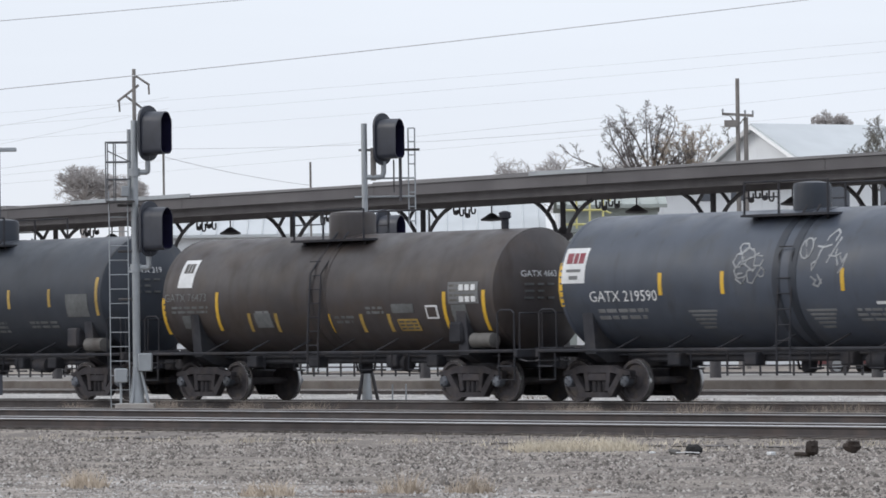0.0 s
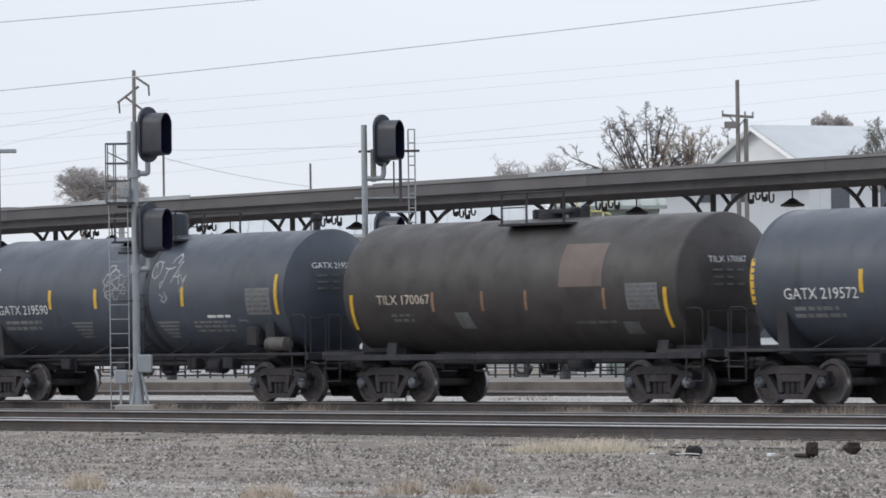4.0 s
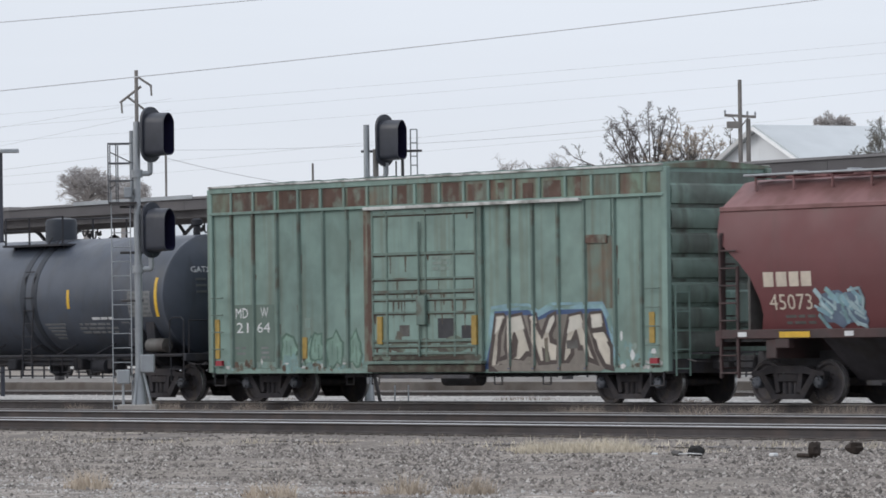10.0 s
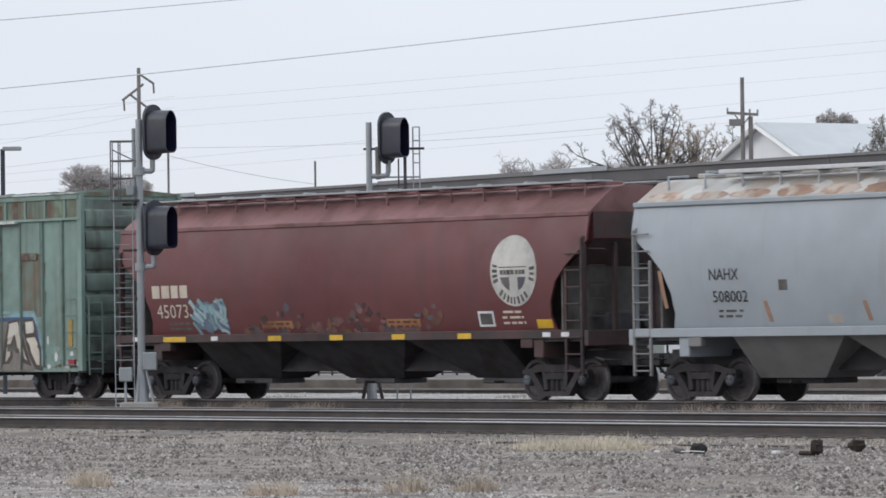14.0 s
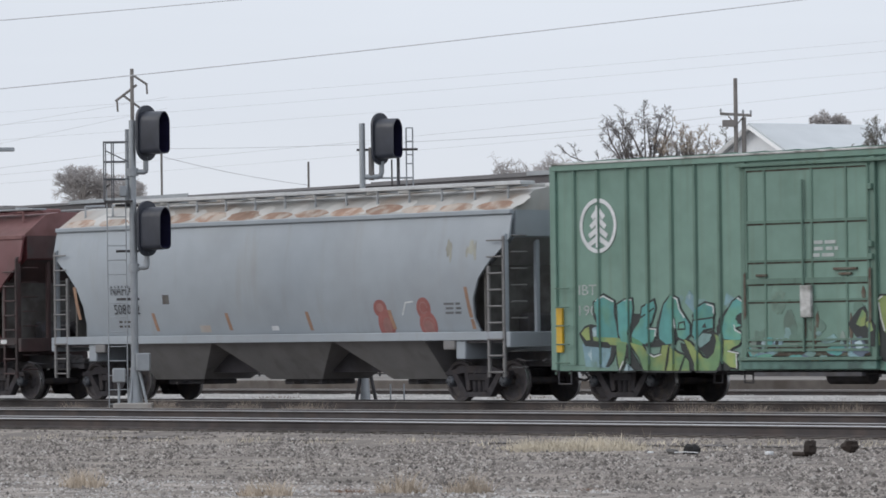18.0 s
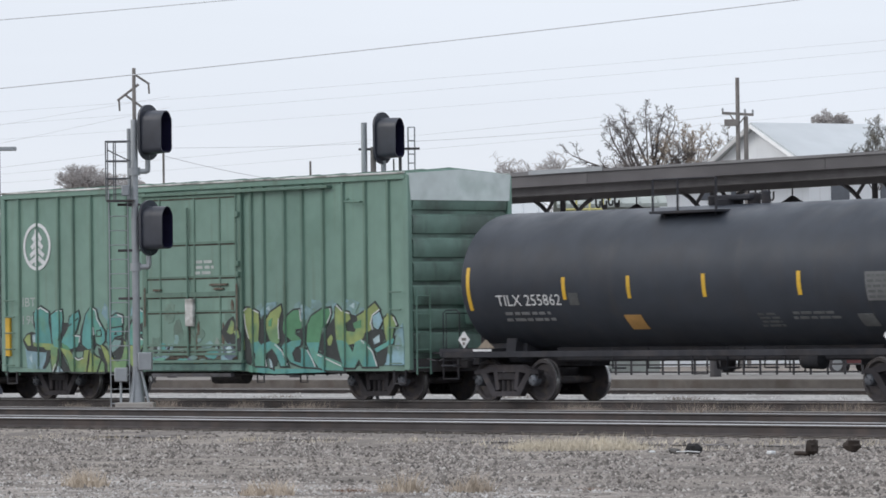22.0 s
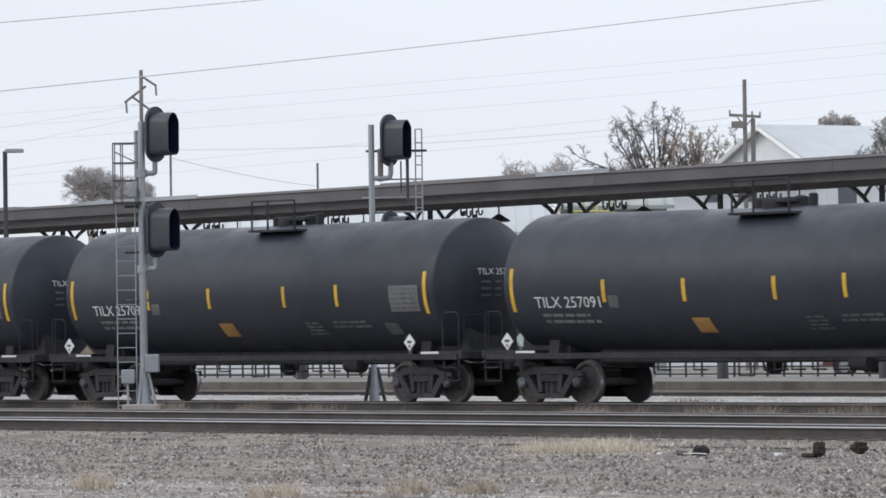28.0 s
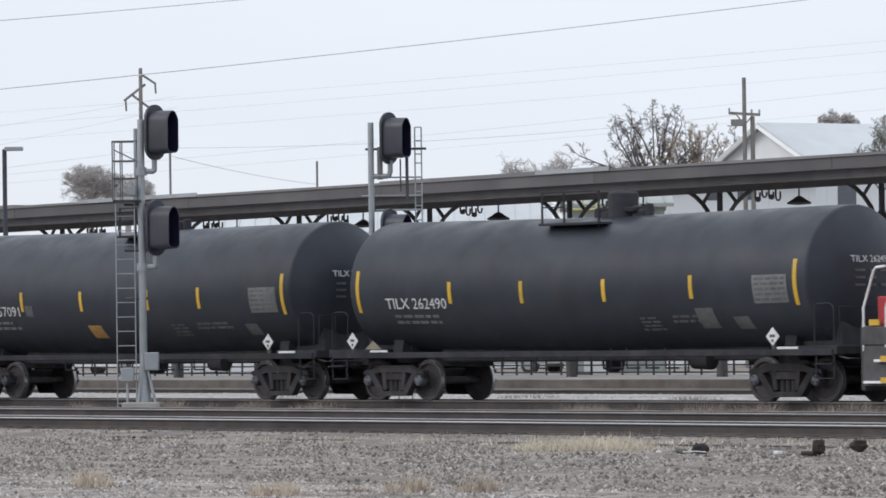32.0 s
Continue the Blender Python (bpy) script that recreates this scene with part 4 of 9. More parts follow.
def stemmed_tree(at, fork, stems, seed, limbs_m, twigs_m, label, r0=0.075, twig=0.009, depth=3, every=2, buds=0, lean=0.5, bend=0.13, thin=0.18):
    """An open tree: a trunk and long stems, each with a lean to the side and a length, that bear ever finer branches."""
    rng = random.Random(seed)
    t = thing("bare_tree", label, "tree", at, "bare trees")
    across, deep = Vector((0.687, 0.727, 0)), Vector((-0.727, 0.687, 0))
    wood, twigs = Shape(), Shape()
    top = Vector((0, 0, fork))
    part("trunk", Shape().tube([(0, 0, 0), (0.06, -0.04, fork * 0.5), top], r0 * 2.4, 8, r0 * 1.7), limbs_m, t)

    def limb(p, way, length, r, level):
        n = 9 if level == 0 else 4
        pts, d, q = [p.copy()], way.copy(), p.copy()
        for k in range(n):
            d = (d + Vector((rng.uniform(-1, 1), rng.uniform(-1, 1), rng.uniform(-0.8, 1.0))) * bend * (1.0 if level == 0 else 1.9)).normalized()
            q = q + d * length / n
            pts.append(q.copy())
        (wood if level < 2 else twigs).tube(pts, max(r, twig), 5 if level < 2 else 3, max(r * 0.35, twig * 0.75))
        if level >= depth:
            for _ in range(buds):
                c = pts[-1] + Vector((rng.uniform(-1, 1), rng.uniform(-1, 1), rng.uniform(-1, 1))) * 0.05
                twigs.tube([c - Vector((0, 0, 0.04)), c, c + Vector((rng.uniform(-0.03, 0.03), 0, 0.04))], 0.017, 4, 0.008)
            return
        first = 3 if level == 0 else 1
        for k in range(first, n + 1):
            for _ in range((every, every + 1, 2)[level]):
                if level < 2 and rng.random() < thin:
                    continue
                d = (pts[k] - pts[k - 1]).normalized()
                side = Vector((rng.uniform(-1, 1), rng.uniform(-1, 1), rng.uniform(-0.7, 0.9))).normalized()
                reach = length * (0.26 if level == 0 else 0.5) * rng.uniform(0.55, 1.15) * (1.15 - 0.4 * k / n)
                limb(pts[k], (d * 0.75 + side * 0.8).normalized(), reach, r * 0.42 * (1.1 - 0.5 * k / n), level + 1)

    for degrees, length in stems:
        a = math.radians(degrees)
        way = across * math.sin(a) + Vector((0, 0, math.cos(a))) + deep * rng.uniform(-lean, lean)
        limb(top + across * 0.25 * math.sin(a), way.normalized(), length, r0 * rng.uniform(0.7, 1.1), 0)
    tagged(part("branchwork", wood, limbs_m, t), kind="stuff")
    tagged(part("crown", twigs, twigs_m, t, "crown of fine bare twigs"), kind="stuff")
    return t


stemmed_tree((-73.84, 75.25, 0), 7.9, ((-54, 3.7), (-49, 3.2), (-43, 2.9), (-37, 3.4), (-30, 3.3), (-24, 3.0), (-17, 3.5), (-10, 3.6), (-4, 3.1), (1, 3.5), (6, 3.2), (11, 3.6), (17, 3.3), (23, 3.2), (30, 3.0), (38, 2.6), (46, 2.3)), 8, bark, bark, "large bare tree with an open fan of dark branches", 0.062, 0.0078, 3, 1, lean=0.3, bend=0.17, thin=0.05)
stemmed_tree((-72.75, 76.5, 0), 7.3, tuple((-30 + 3.6 * k, 3.3 - 0.008 * (k - 8) ** 2 - 0.3 * (k % 3)) for k in range(18)), 5, bark, twig_brown, "bare tree with a dense brown twiggy crown", 0.03, 0.008, 3, 1, lean=0.35, bend=0.09, thin=0.0)
stemmed_tree((-71.55, 78.15, 0), 7.9, ((-15, 2.3), (2, 2.7), (14, 2.5), (25, 2.2)), 12, bark, twig_grey, "slender bare tree with a thin open crown beside a pole", 0.04, 0.008, 3, 1)
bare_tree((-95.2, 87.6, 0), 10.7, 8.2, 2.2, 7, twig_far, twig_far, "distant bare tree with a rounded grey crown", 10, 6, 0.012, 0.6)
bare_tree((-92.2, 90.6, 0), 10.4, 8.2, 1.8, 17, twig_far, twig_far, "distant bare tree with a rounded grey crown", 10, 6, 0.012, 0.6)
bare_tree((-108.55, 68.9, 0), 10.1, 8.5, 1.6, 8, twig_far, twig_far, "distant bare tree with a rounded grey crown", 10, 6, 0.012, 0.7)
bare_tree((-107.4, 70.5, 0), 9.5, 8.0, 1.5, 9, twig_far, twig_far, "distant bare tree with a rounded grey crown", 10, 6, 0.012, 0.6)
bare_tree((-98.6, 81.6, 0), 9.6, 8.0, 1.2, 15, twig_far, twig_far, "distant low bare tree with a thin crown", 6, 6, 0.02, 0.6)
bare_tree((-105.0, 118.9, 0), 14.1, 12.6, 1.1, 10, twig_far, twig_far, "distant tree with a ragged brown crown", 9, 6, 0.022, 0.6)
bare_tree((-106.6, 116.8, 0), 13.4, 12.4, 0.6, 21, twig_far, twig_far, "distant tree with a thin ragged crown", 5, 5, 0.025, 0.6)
stemmed_tree((-54.6, 70.0, 0), 7.2, ((-38, 2.0), (-24, 2.2), (-12, 2.5), (0, 2.5), (12, 2.5), (24, 2.3), (36, 2.0)), 14, bark, twig_grey, "bare tree with thin grey twigs before the house", 0.03, 0.0065, 3, 2, thin=0.1)

# ---- the train ----
SPEED = (5.425, 5.449, 5.457, 5.436, 5.344, 5.286, 5.188, 5.126, 5.12, 5.125, 5.138, 5.053, 5.146, 5.256, 5.304, 5.318, 5.326)


def travelled(t):
    """Metres that the train has rolled by t seconds; its speed is given every two seconds."""
    d, k = 0.0, 0
    while k < 16 and t > 2 * (k + 1):
        d += SPEED[k] + SPEED[k + 1]
        k += 1
    k = min(k, 15)
    r = t - 2 * k
    return d + r * (SPEED[k] + (SPEED[k + 1] - SPEED[k]) * r / 4)


WHEEL_R = 0.457
CARS, WHEELSETS = [], []


def wheelset(truck, x):
    ws = part("wheelset", Shape().tube([(0, -1.0, 0), (0, 1.0, 0)], 0.085, 12), wheel_steel, truck, at=(x, 0, WHEEL_R), key="axle")
    for s in (-1, 1):
        prof = [(s * 0.67, 0.1), (s * 0.67, 0.36), (s * 0.675, 0.40), (s * 0.685, 0.482), (s * 0.71, 0.482), (s * 0.725, 0.459), (s * 0.8, 0.455), (s * 0.81, 0.445), (s * 0.81, 0.385), (s * 0.755, 0.35), (s * 0.745, 0.18), (s * 0.8, 0.14), (s * 0.8, 0.1)]
        part("wheel", Shape().turned(prof, 40, "y"), wheel_steel, ws, key=("wheel", s))
        part("tread", Shape().turned([(s * 0.72, 0.4615), (s * 0.724, 0.4605), (s * 0.80, 0.4575), (s * 0.802, 0.455)], 40, "y", caps=False), tread_steel, ws, key=("tread", s))
        cap = Shape().turned([(s * 0.93, 0.1), (s * 0.95, 0.125), (s * 1.1, 0.125), (s * 1.13, 0.1), (s * 1.14, 0.04)], 16, "y")
        for k in range(3):
            a = 2 * math.pi * k / 3
            cap.turned([(s * 1.13, 0.022), (s * 1.165, 0.018)], 6, "y", (0.07 * math.cos(a), 0, 0.07 * math.sin(a)))
        part("bearing", cap, bearing_cap, ws, key=("cap", s))
    WHEELSETS.append((ws, x))
    return ws


def truck(car, x):
    t = part("truck", Shape().box(-0.24, 0.24, -0.95, 0.95, 0.42, 0.72, 0.03).tube([(0, 0, 0.7), (0, 0, 0.82)], 0.3, 16).box(-0.75, 0.75, -0.05, 0.05, 0.4, 0.5), truck_steel, car, "dusty cast-steel truck", at=(x, 0, 0), key="bolster")
    for s in (-1, 1):
        y0, y1 = (s * 0.92, s * 1.09)
        cast = Shape().prism([(-1.06, 0.6), (-1.04, 0.68), (-0.7, 0.72), (-0.5, 0.8), (0.5, 0.8), (0.7, 0.72), (1.04, 0.68), (1.06, 0.6), (0.78, 0.58), (0.5, 0.64), (-0.5, 0.64), (-0.78, 0.58)], y0, y1)
        for m_ in (-1, 1):
            cast.prism([(m_ * 0.84, 0.62), (m_ * 0.66, 0.62), (m_ * 0.36, 0.26), (m_ * 0.34, 0.11), (m_ * 0.46, 0.12)], y0 + s * 0.004, y1 + s * 0.012)
            cast.prism([(m_ * 0.42, 0.66), (m_ * 0.3, 0.66), (m_ * 0.24, 0.26), (m_ * 0.36, 0.24)], y0 + s * 0.008, y1 - s * 0.01)
            cast.prism([(m_ * 1.03, 0.62), (m_ * 0.99, 0.62), (m_ * 1.0, 0.5), (m_ * 1.03, 0.5)], y0 + s * 0.02, y1 - s * 0.03)
        cast.prism([(-0.45, 0.11), (0.45, 0.11), (0.36, 0.22), (-0.36, 0.22)], y0 + s * 0.002, y1 + s * 0.02)
        frame_ = part("side_frame", cast, truck_steel, t, "cast side frame", key=("frame", s))
        for k in (-0.16, 0.0, 0.16):
            part("spring", Shape().turned([(0.215 + 0.028 * j, 0.078 if j % 2 else 0.07) for j in range(10)], 10, "z", (k, s * 0.97, 0)), truck_steel, frame_, key=("spring", s, k))
        part("friction_wedge", Shape().box(-0.29, 0.29, min(s * 0.9, s * 1.08), max(s * 0.9, s * 1.08), 0.47, 0.63, 0.015), truck_steel, frame_, key=("wedge", s))
    for x_ in (-0.889, 0.889):
        wheelset(t, x_)
    for s in (-1, 1):
        part("brake_shoe", Shape().box(s * 0.37 - 0.04, s * 0.37 + 0.04, -0.84, 0.84, 0.36, 0.52, 0.02), steel_dark, t, key=("shoe", s))
    return t


def coupler(car, x, s):
    c = part("coupler", Shape().box(min(x, x + s * 0.62), max(x, x + s * 0.62), -0.1, 0.1, 0.78, 0.98, 0.02).box(min(x + s * 0.45, x + s * 0.75), max(x + s * 0.45, x + s * 0.75), -0.2, 0.2, 0.72, 1.02, 0.04), steel_dark, car, "dark steel knuckle coupler")
    part("air_hose", Shape().tube([(x, 0.35, 0.85), (x + s * 0.25, 0.38, 0.6), (x + s * 0.55, 0.3, 0.45), (x + s * 0.75, 0.2, 0.5)], 0.03, 6), steel_dark, c)
    part("uncoupling_lever", Shape().tube([(x - s * 0.05, -1.35, 0.95), (x + s * 0.15, -1.3, 0.9), (x + s * 0.15, -0.3, 0.9), (x + s * 0.3, -0.1, 1.05)], 0.018, 5), steel_dark, c)


def rolling(name, centre, label, category):
    car = thing(name, label, category, (centre, 0, 0), "cars of the freight train")
    CARS.append((car, centre))
    return car


HEAD = 0.38  # depth of a tank's dished end, in radii


def tank_car(centre, label, paint, r=1.47, half=6.1, tc=10.86, zc=2.55, style="bonnet", frame_m=frame_black, walk_x=(-0.6, 1.5), bonnet=(0.05, 0.40, 0.56), housing=None, climb=0.0, dip=0.0):
    car = rolling("tank_car", centre, label, "tank car")
    d = r * HEAD
    rim_m = tank_black if paint is tank_blue else paint
    knuckle = [(0, 1), (0.03, 0.998), (0.06, 0.99), (0.085, 0.975), (0.1, 0.955)]
    dish = [(x, r * q) for x, q in knuckle] + [(0.1 + (d - 0.1) * (1 - (q / 0.955) ** 2.2), r * q) for q in (0.93, 0.88, 0.8, 0.7, 0.58, 0.44, 0.3, 0.15, 0.03)]
    prof = [(-half - x, q) for x, q in dish[::-1]]
    prof += [(half * k / 8, r) for k in range(-7, 8)]
    prof += [(half + x, q) for x, q in dish]
    def sag(u):
        return dip * max(0.0, 1 - abs(u) / half)
    barrel = Shape().turned(prof, 72, "x", (0, 0, zc))
    barrel.v = [(x, y, z - sag(x)) for x, y, z in barrel.v]
    part("tank", barrel, paint, car, smooth=50)
    bands = [-half, half, climb - 0.42, climb + 0.05] if style == "bonnet" else []
    for k, x in enumerate(bands):
        w = 0.05 if abs(x) > half - 0.1 or style != "bonnet" else 0.11
        e = 0.011 if w > 0.1 else 0.006 if style == "bonnet" else 0.002
        part("weld_band", Shape().turned([(x - w, r), (x - w + 0.004, r + e), (x + w - 0.004, r + e), (x + w, r)], 64, "x", (0, 0, zc), caps=False), paint if abs(x) > 1 else rim_m, car)
    top = zc + r - dip
    # underframe: stub sills, bolsters, saddles, side rail with struts
    for s in (-1, 1):
        e = half + d
        part("stub_sill", Shape().box(min(s * (tc / 2 - 1.9), s * (e + 0.35)), max(s * (tc / 2 - 1.9), s * (e + 0.35)), -0.28, 0.28, 0.76, 1.2, 0.02), frame_m, car)
        if style != "bonnet":
            part("saddle", Shape().prism([(-0.9, zc - r * 0.8), (-0.95, 1.05), (-0.8, 0.86), (0.8, 0.86), (0.95, 1.05), (0.9, zc - r * 0.8)], s * tc / 2 - 0.16, s * tc / 2 + 0.16, "x"), frame_m, car)
        else:
            part("saddle", Shape().prism([(-1.35, zc - r * 0.28), (-1.25, 1.05), (-0.9, 0.86), (0.9, 0.86), (1.25, 1.05), (1.35, zc - r * 0.28), (0.9, zc - r * 0.72), (-0.9, zc - r * 0.72)], s * tc / 2 - 0.16, s * tc / 2 + 0.16, "x"), frame_m, car)
        if style != "bonnet":
            part("head_brace", Shape().prism([(s * (half - 1.2), 1.0), (s * (e - 0.2), 1.0), (s * (e - 0.22), 1.1), (s * (half + 0.3), zc - r * 0.62), (s * (half - 1.2), zc - r * 0.7)], -0.72, 0.72), frame_m, car, "black brace under the tank end")
        x0, x1 = s * (tc / 2 + 0.35), s * (e + 0.3)
        thin = 0.019 if style == "bonnet" else 0.012
        part("end_platform", Shape().box(min(x0, x1), max(x0, x1), -1.45, 1.45, 1.1, 1.16), frame_m, car, "steel end platform")
        part("end_sill", Shape().box(s * (e + 0.28) - 0.06, s * (e + 0.28) + 0.06, -1.45, 1.45, 0.98, 1.17, 0.02), frame_m, car)
        for y in (-1.42, 1.42):
            x = s * (e + 0.22)
            part("end_handrail", Shape().tube([(x - s * 0.55, y, 1.14), (x - s * 0.55, y, 1.95), (x - s * 0.45, y, 2.02), (x - s * 0.1, y, 2.02), (x, y, 1.95), (x, y, 1.1)], thin, 6), frame_m, car)
            st = part("step", Shape().tube([(x, y, 1.1), (x, y, 0.5), (x - s * 0.5, y, 0.5), (x - s * 0.5, y, 1.1)], 0.022, 6), frame_m, car)
            part("tread_bar", Shape().box(min(x, x - s * 0.5), max(x, x - s * 0.5), y - 0.08, y + 0.08, 0.78, 0.81), frame_m, st)
        part("head_rail", Shape().tube([(s * (e + 0.26), -1.3, 1.16), (s * (e + 0.26), -1.3, 1.95), (s * (e + 0.26), 1.3, 1.95), (s * (e + 0.26), 1.3, 1.16)], thin, 6), frame_m, car)
        coupler(car, s * (e + 0.34), s)
    for y in (-1.44, 1.44):
        rail = part("side_rail", Shape().box(-half - d - 0.2, half + d + 0.2, y - 0.03, y + 0.03, 0.965, 1.095, 0.01) if style != "bonnet" else Shape().tube([(-half - d - 0.2, y, 1.12), (half + d + 0.2, y, 1.12)], 0.035, 6), frame_m, car, "long steel side rail")
        k = -half + 1.6
        while k < half - 1.0 and style == "bonnet":
            yy = -1 if y < 0 else 1
            part("rail_strut", Shape().tube([(k, y, 1.12), (k + 0.3, yy * (r * math.cos(math.asin(min(0.95, (zc - 1.42) / r))) + 0.0), 1.42)], 0.022, 5), frame_m, rail)
            k += 1.55
        # middle ladder and step
        if style != "bonnet":
            part("middle_step", Shape().tube([(0.3, y, 1.12), (0.3, y, 0.6), (0.75, y, 0.6), (0.75, y, 1.12)], 0.022, 5), frame_m, car)
            continue
        lad = part("ladder", Shape().tube([(climb - 0.36, y * 1.06, 0.62), (climb - 0.36, y * 1.06, 1.3), (climb - 0.36, y * 1.02, zc - 0.3), (climb - 0.36, y * 0.98, zc + 0.5), (climb - 0.36, y * 0.4, top + 0.05)], 0.024, 6).tube([(climb + 0.02, y * 1.06, 0.62), (climb + 0.02, y * 1.06, 1.3), (climb + 0.02, y * 1.02, zc - 0.3), (climb + 0.02, y * 0.98, zc + 0.5), (climb + 0.02, y * 0.4, top + 0.05)], 0.02, 6), frame_black, car)
        for z in [0.65 + 0.32 * k for k in range(9)]:
            part("rung", Shape().tube([(-0.36, 0, 0), (0.02, 0, 0)], 0.014, 5), frame_black, lad, at=(climb, y * (1.06 if z < 1.4 else 1.04 if z < 2.6 else 0.98), z), key="tank_rung")
    # gear under the belly
    part("belly_sill", Shape().box(-tc / 2 + 1.0, tc / 2 - 1.0, -0.5, 0.5, 0.86, zc - r + 0.12, 0.04), frame_m, car, "dark sill under the tank")
    for x in (-3.4, -1.1, 1.7, 3.1) if style == "bonnet" else ():
        part("heater_box", Shape().box(x - 0.2, x + 0.2, -0.75, -0.45, 0.78, 1.05, 0.03), frame_m, car)
    belly = part("outlet_valve", Shape().turned([(0.62, 0.1), (0.66, 0.16), (0.95, 0.18), (1.2, 0.3)], 14, "z", (-0.1, 0, 0)), frame_m, car)
    part("valve_guard", Shape().tube([(-0.5, 0, 1.15), (-0.4, 0, 0.7), (0.2, 0, 0.7), (0.3, 0, 1.15)], 0.03, 6), frame_m, belly)
    part("brake_rod", Shape().tube([(-tc / 2 + 1.2, 0.2, 0.92), (tc / 2 - 1.2, 0.2, 0.92)], 0.022, 5), frame_m, car)
    part("air_pipe", Shape().tube([(-half, -0.55, 1.02), (half, -0.55, 1.02)], 0.025, 5), frame_m, car)
    for x in (-2.6, -1.5, 0.9, 1.4, 2.0, 2.6):
        part("hanger", Shape().tube([(x, -1.0, 1.15), (x, -1.0, 0.72), (x + 0.4, -1.0, 0.72)], 0.022, 5), frame_m, car)
    part("brake_cylinder", Shape().turned([(tc / 2 - 3.3, 0.05), (tc / 2 - 3.28, 0.17), (tc / 2 - 2.75, 0.19), (tc / 2 - 2.7, 0.06)], 16, "x", (0, -0.5, 0.86)), frame_m, car)
    # brake gear on the end platform
    if style == "bonnet":
        part("air_reservoir", Shape().turned([(half - 0.75, 0.04), (half - 0.72, 0.17), (half - 0.05, 0.17), (half - 0.02, 0.04)], 18, "x", (0, -1.28, 1.36)), grimy_grey, car, "round brake air reservoir")
    part("brake_wheel", Shape().tube([(half + d + 0.3, 0.9 + 0.27 * math.cos(a), 1.9 + 0.27 * math.sin(a)) for a in [2 * math.pi * k / 16 for k in range(17)]], 0.018, 5), frame_m, car)
    if style == "bonnet":
        part("control_valve", Shape().box(half - 1.5, half - 1.05, -1.38, -1.1, 1.3, 1.78, 0.05), frame_m, car)
    # walkway and fittings on top
    if style == "bonnet":
        x0, x1 = walk_x
        bx, br, bh = bonnet
        part("manway_bonnet", Shape().turned([(top - 0.15, br), (top + bh - 0.12, br), (top + bh - 0.04, br * 0.92), (top + bh, br * 0.4)], 24, "z", (bx, 0, 0)), tank_black if paint is tank_blue else paint, car, "round dark manway housing")
        part("safety_valve", Shape().turned([(top - 0.05, 0.09), (top + 0.22, 0.09), (top + 0.24, 0.14), (top + 0.36, 0.14), (top + 0.4, 0.05)], 12, "z", (5.6 if half > 6 else 4.8, 0, 0)), frame_m, car)
    else:
        x0, x1 = walk_x
        for x, rr, h in ((0.0, 0.3, 0.1), (0.75, 0.14, 0.2), (1.1, 0.1, 0.24), (-0.5, 0.1, 0.18)):
            part("valve_fitting", Shape().turned([(top - 0.1, rr), (top + h, rr), (top + h + 0.03, rr * 0.6)], 14, "z", (x, 0, 0)), frame_m, car)
        if housing:
            part("valve_housing", Shape().turned([(top - 0.1, 0.34), (top + 0.5, 0.34), (top + 0.55, 0.28)], 18, "z", (housing, 0, 0)), frame_m, car, "dark round valve housing")
            part("safety_valve", Shape().turned([(top - 0.1, 0.15), (top + 0.1, 0.15), (top + 0.17, 0.08)], 14, "z", (housing + 0.68, 0, 0)), frame_m, car)
        part("fitting_cover", Shape().box(-0.25, 0.85, -0.22, 0.22, top + 0.08, top + 0.2, 0.03), frame_m, car)
    for y in (-0.82, 0.82):
        zz = top - 0.17
        wk = part("walkway", Shape().box(x0, x1, y - 0.24, y + 0.24, zz, zz + 0.05), frame_m, car, "steel walkway beside the manway")
        for a, b in ((x0 + 0.2, x0 + 0.3), (x1 - 0.2, x1 - 0.3)):
            part("walkway_bracket", Shape().tube([(a, y, zz), (b, y * 0.9, zz - 0.25)], 0.03, 5), frame_m, wk)
        if style != "bonnet" and y > 0:
            continue
        pts = [x0 + 0.04, (x0 + x1) / 2 - 0.2, x1 - 0.04]
        for x in pts:
            part("railing_post", Shape().tube([(x, y * 1.2, zz), (x, y * 1.2, zz + 0.72)], 0.026, 6), frame_m, wk)
        part("railing", Shape().tube([(x0 + 0.04, y * 1.2, zz + 0.72), (x1 - 0.04, y * 1.2, zz + 0.72)], 0.02, 6).tube([(x0 + 0.04, y * 1.2, zz + 0.4), (pts[1], y * 1.2, zz + 0.4)], 0.015, 6), frame_m, wk)
    for s in (-1, 1):
        truck(car, s * tc / 2)
    return car, Side(r=r, zc=zc, sag=sag if dip else None)


RIB_AT = {}


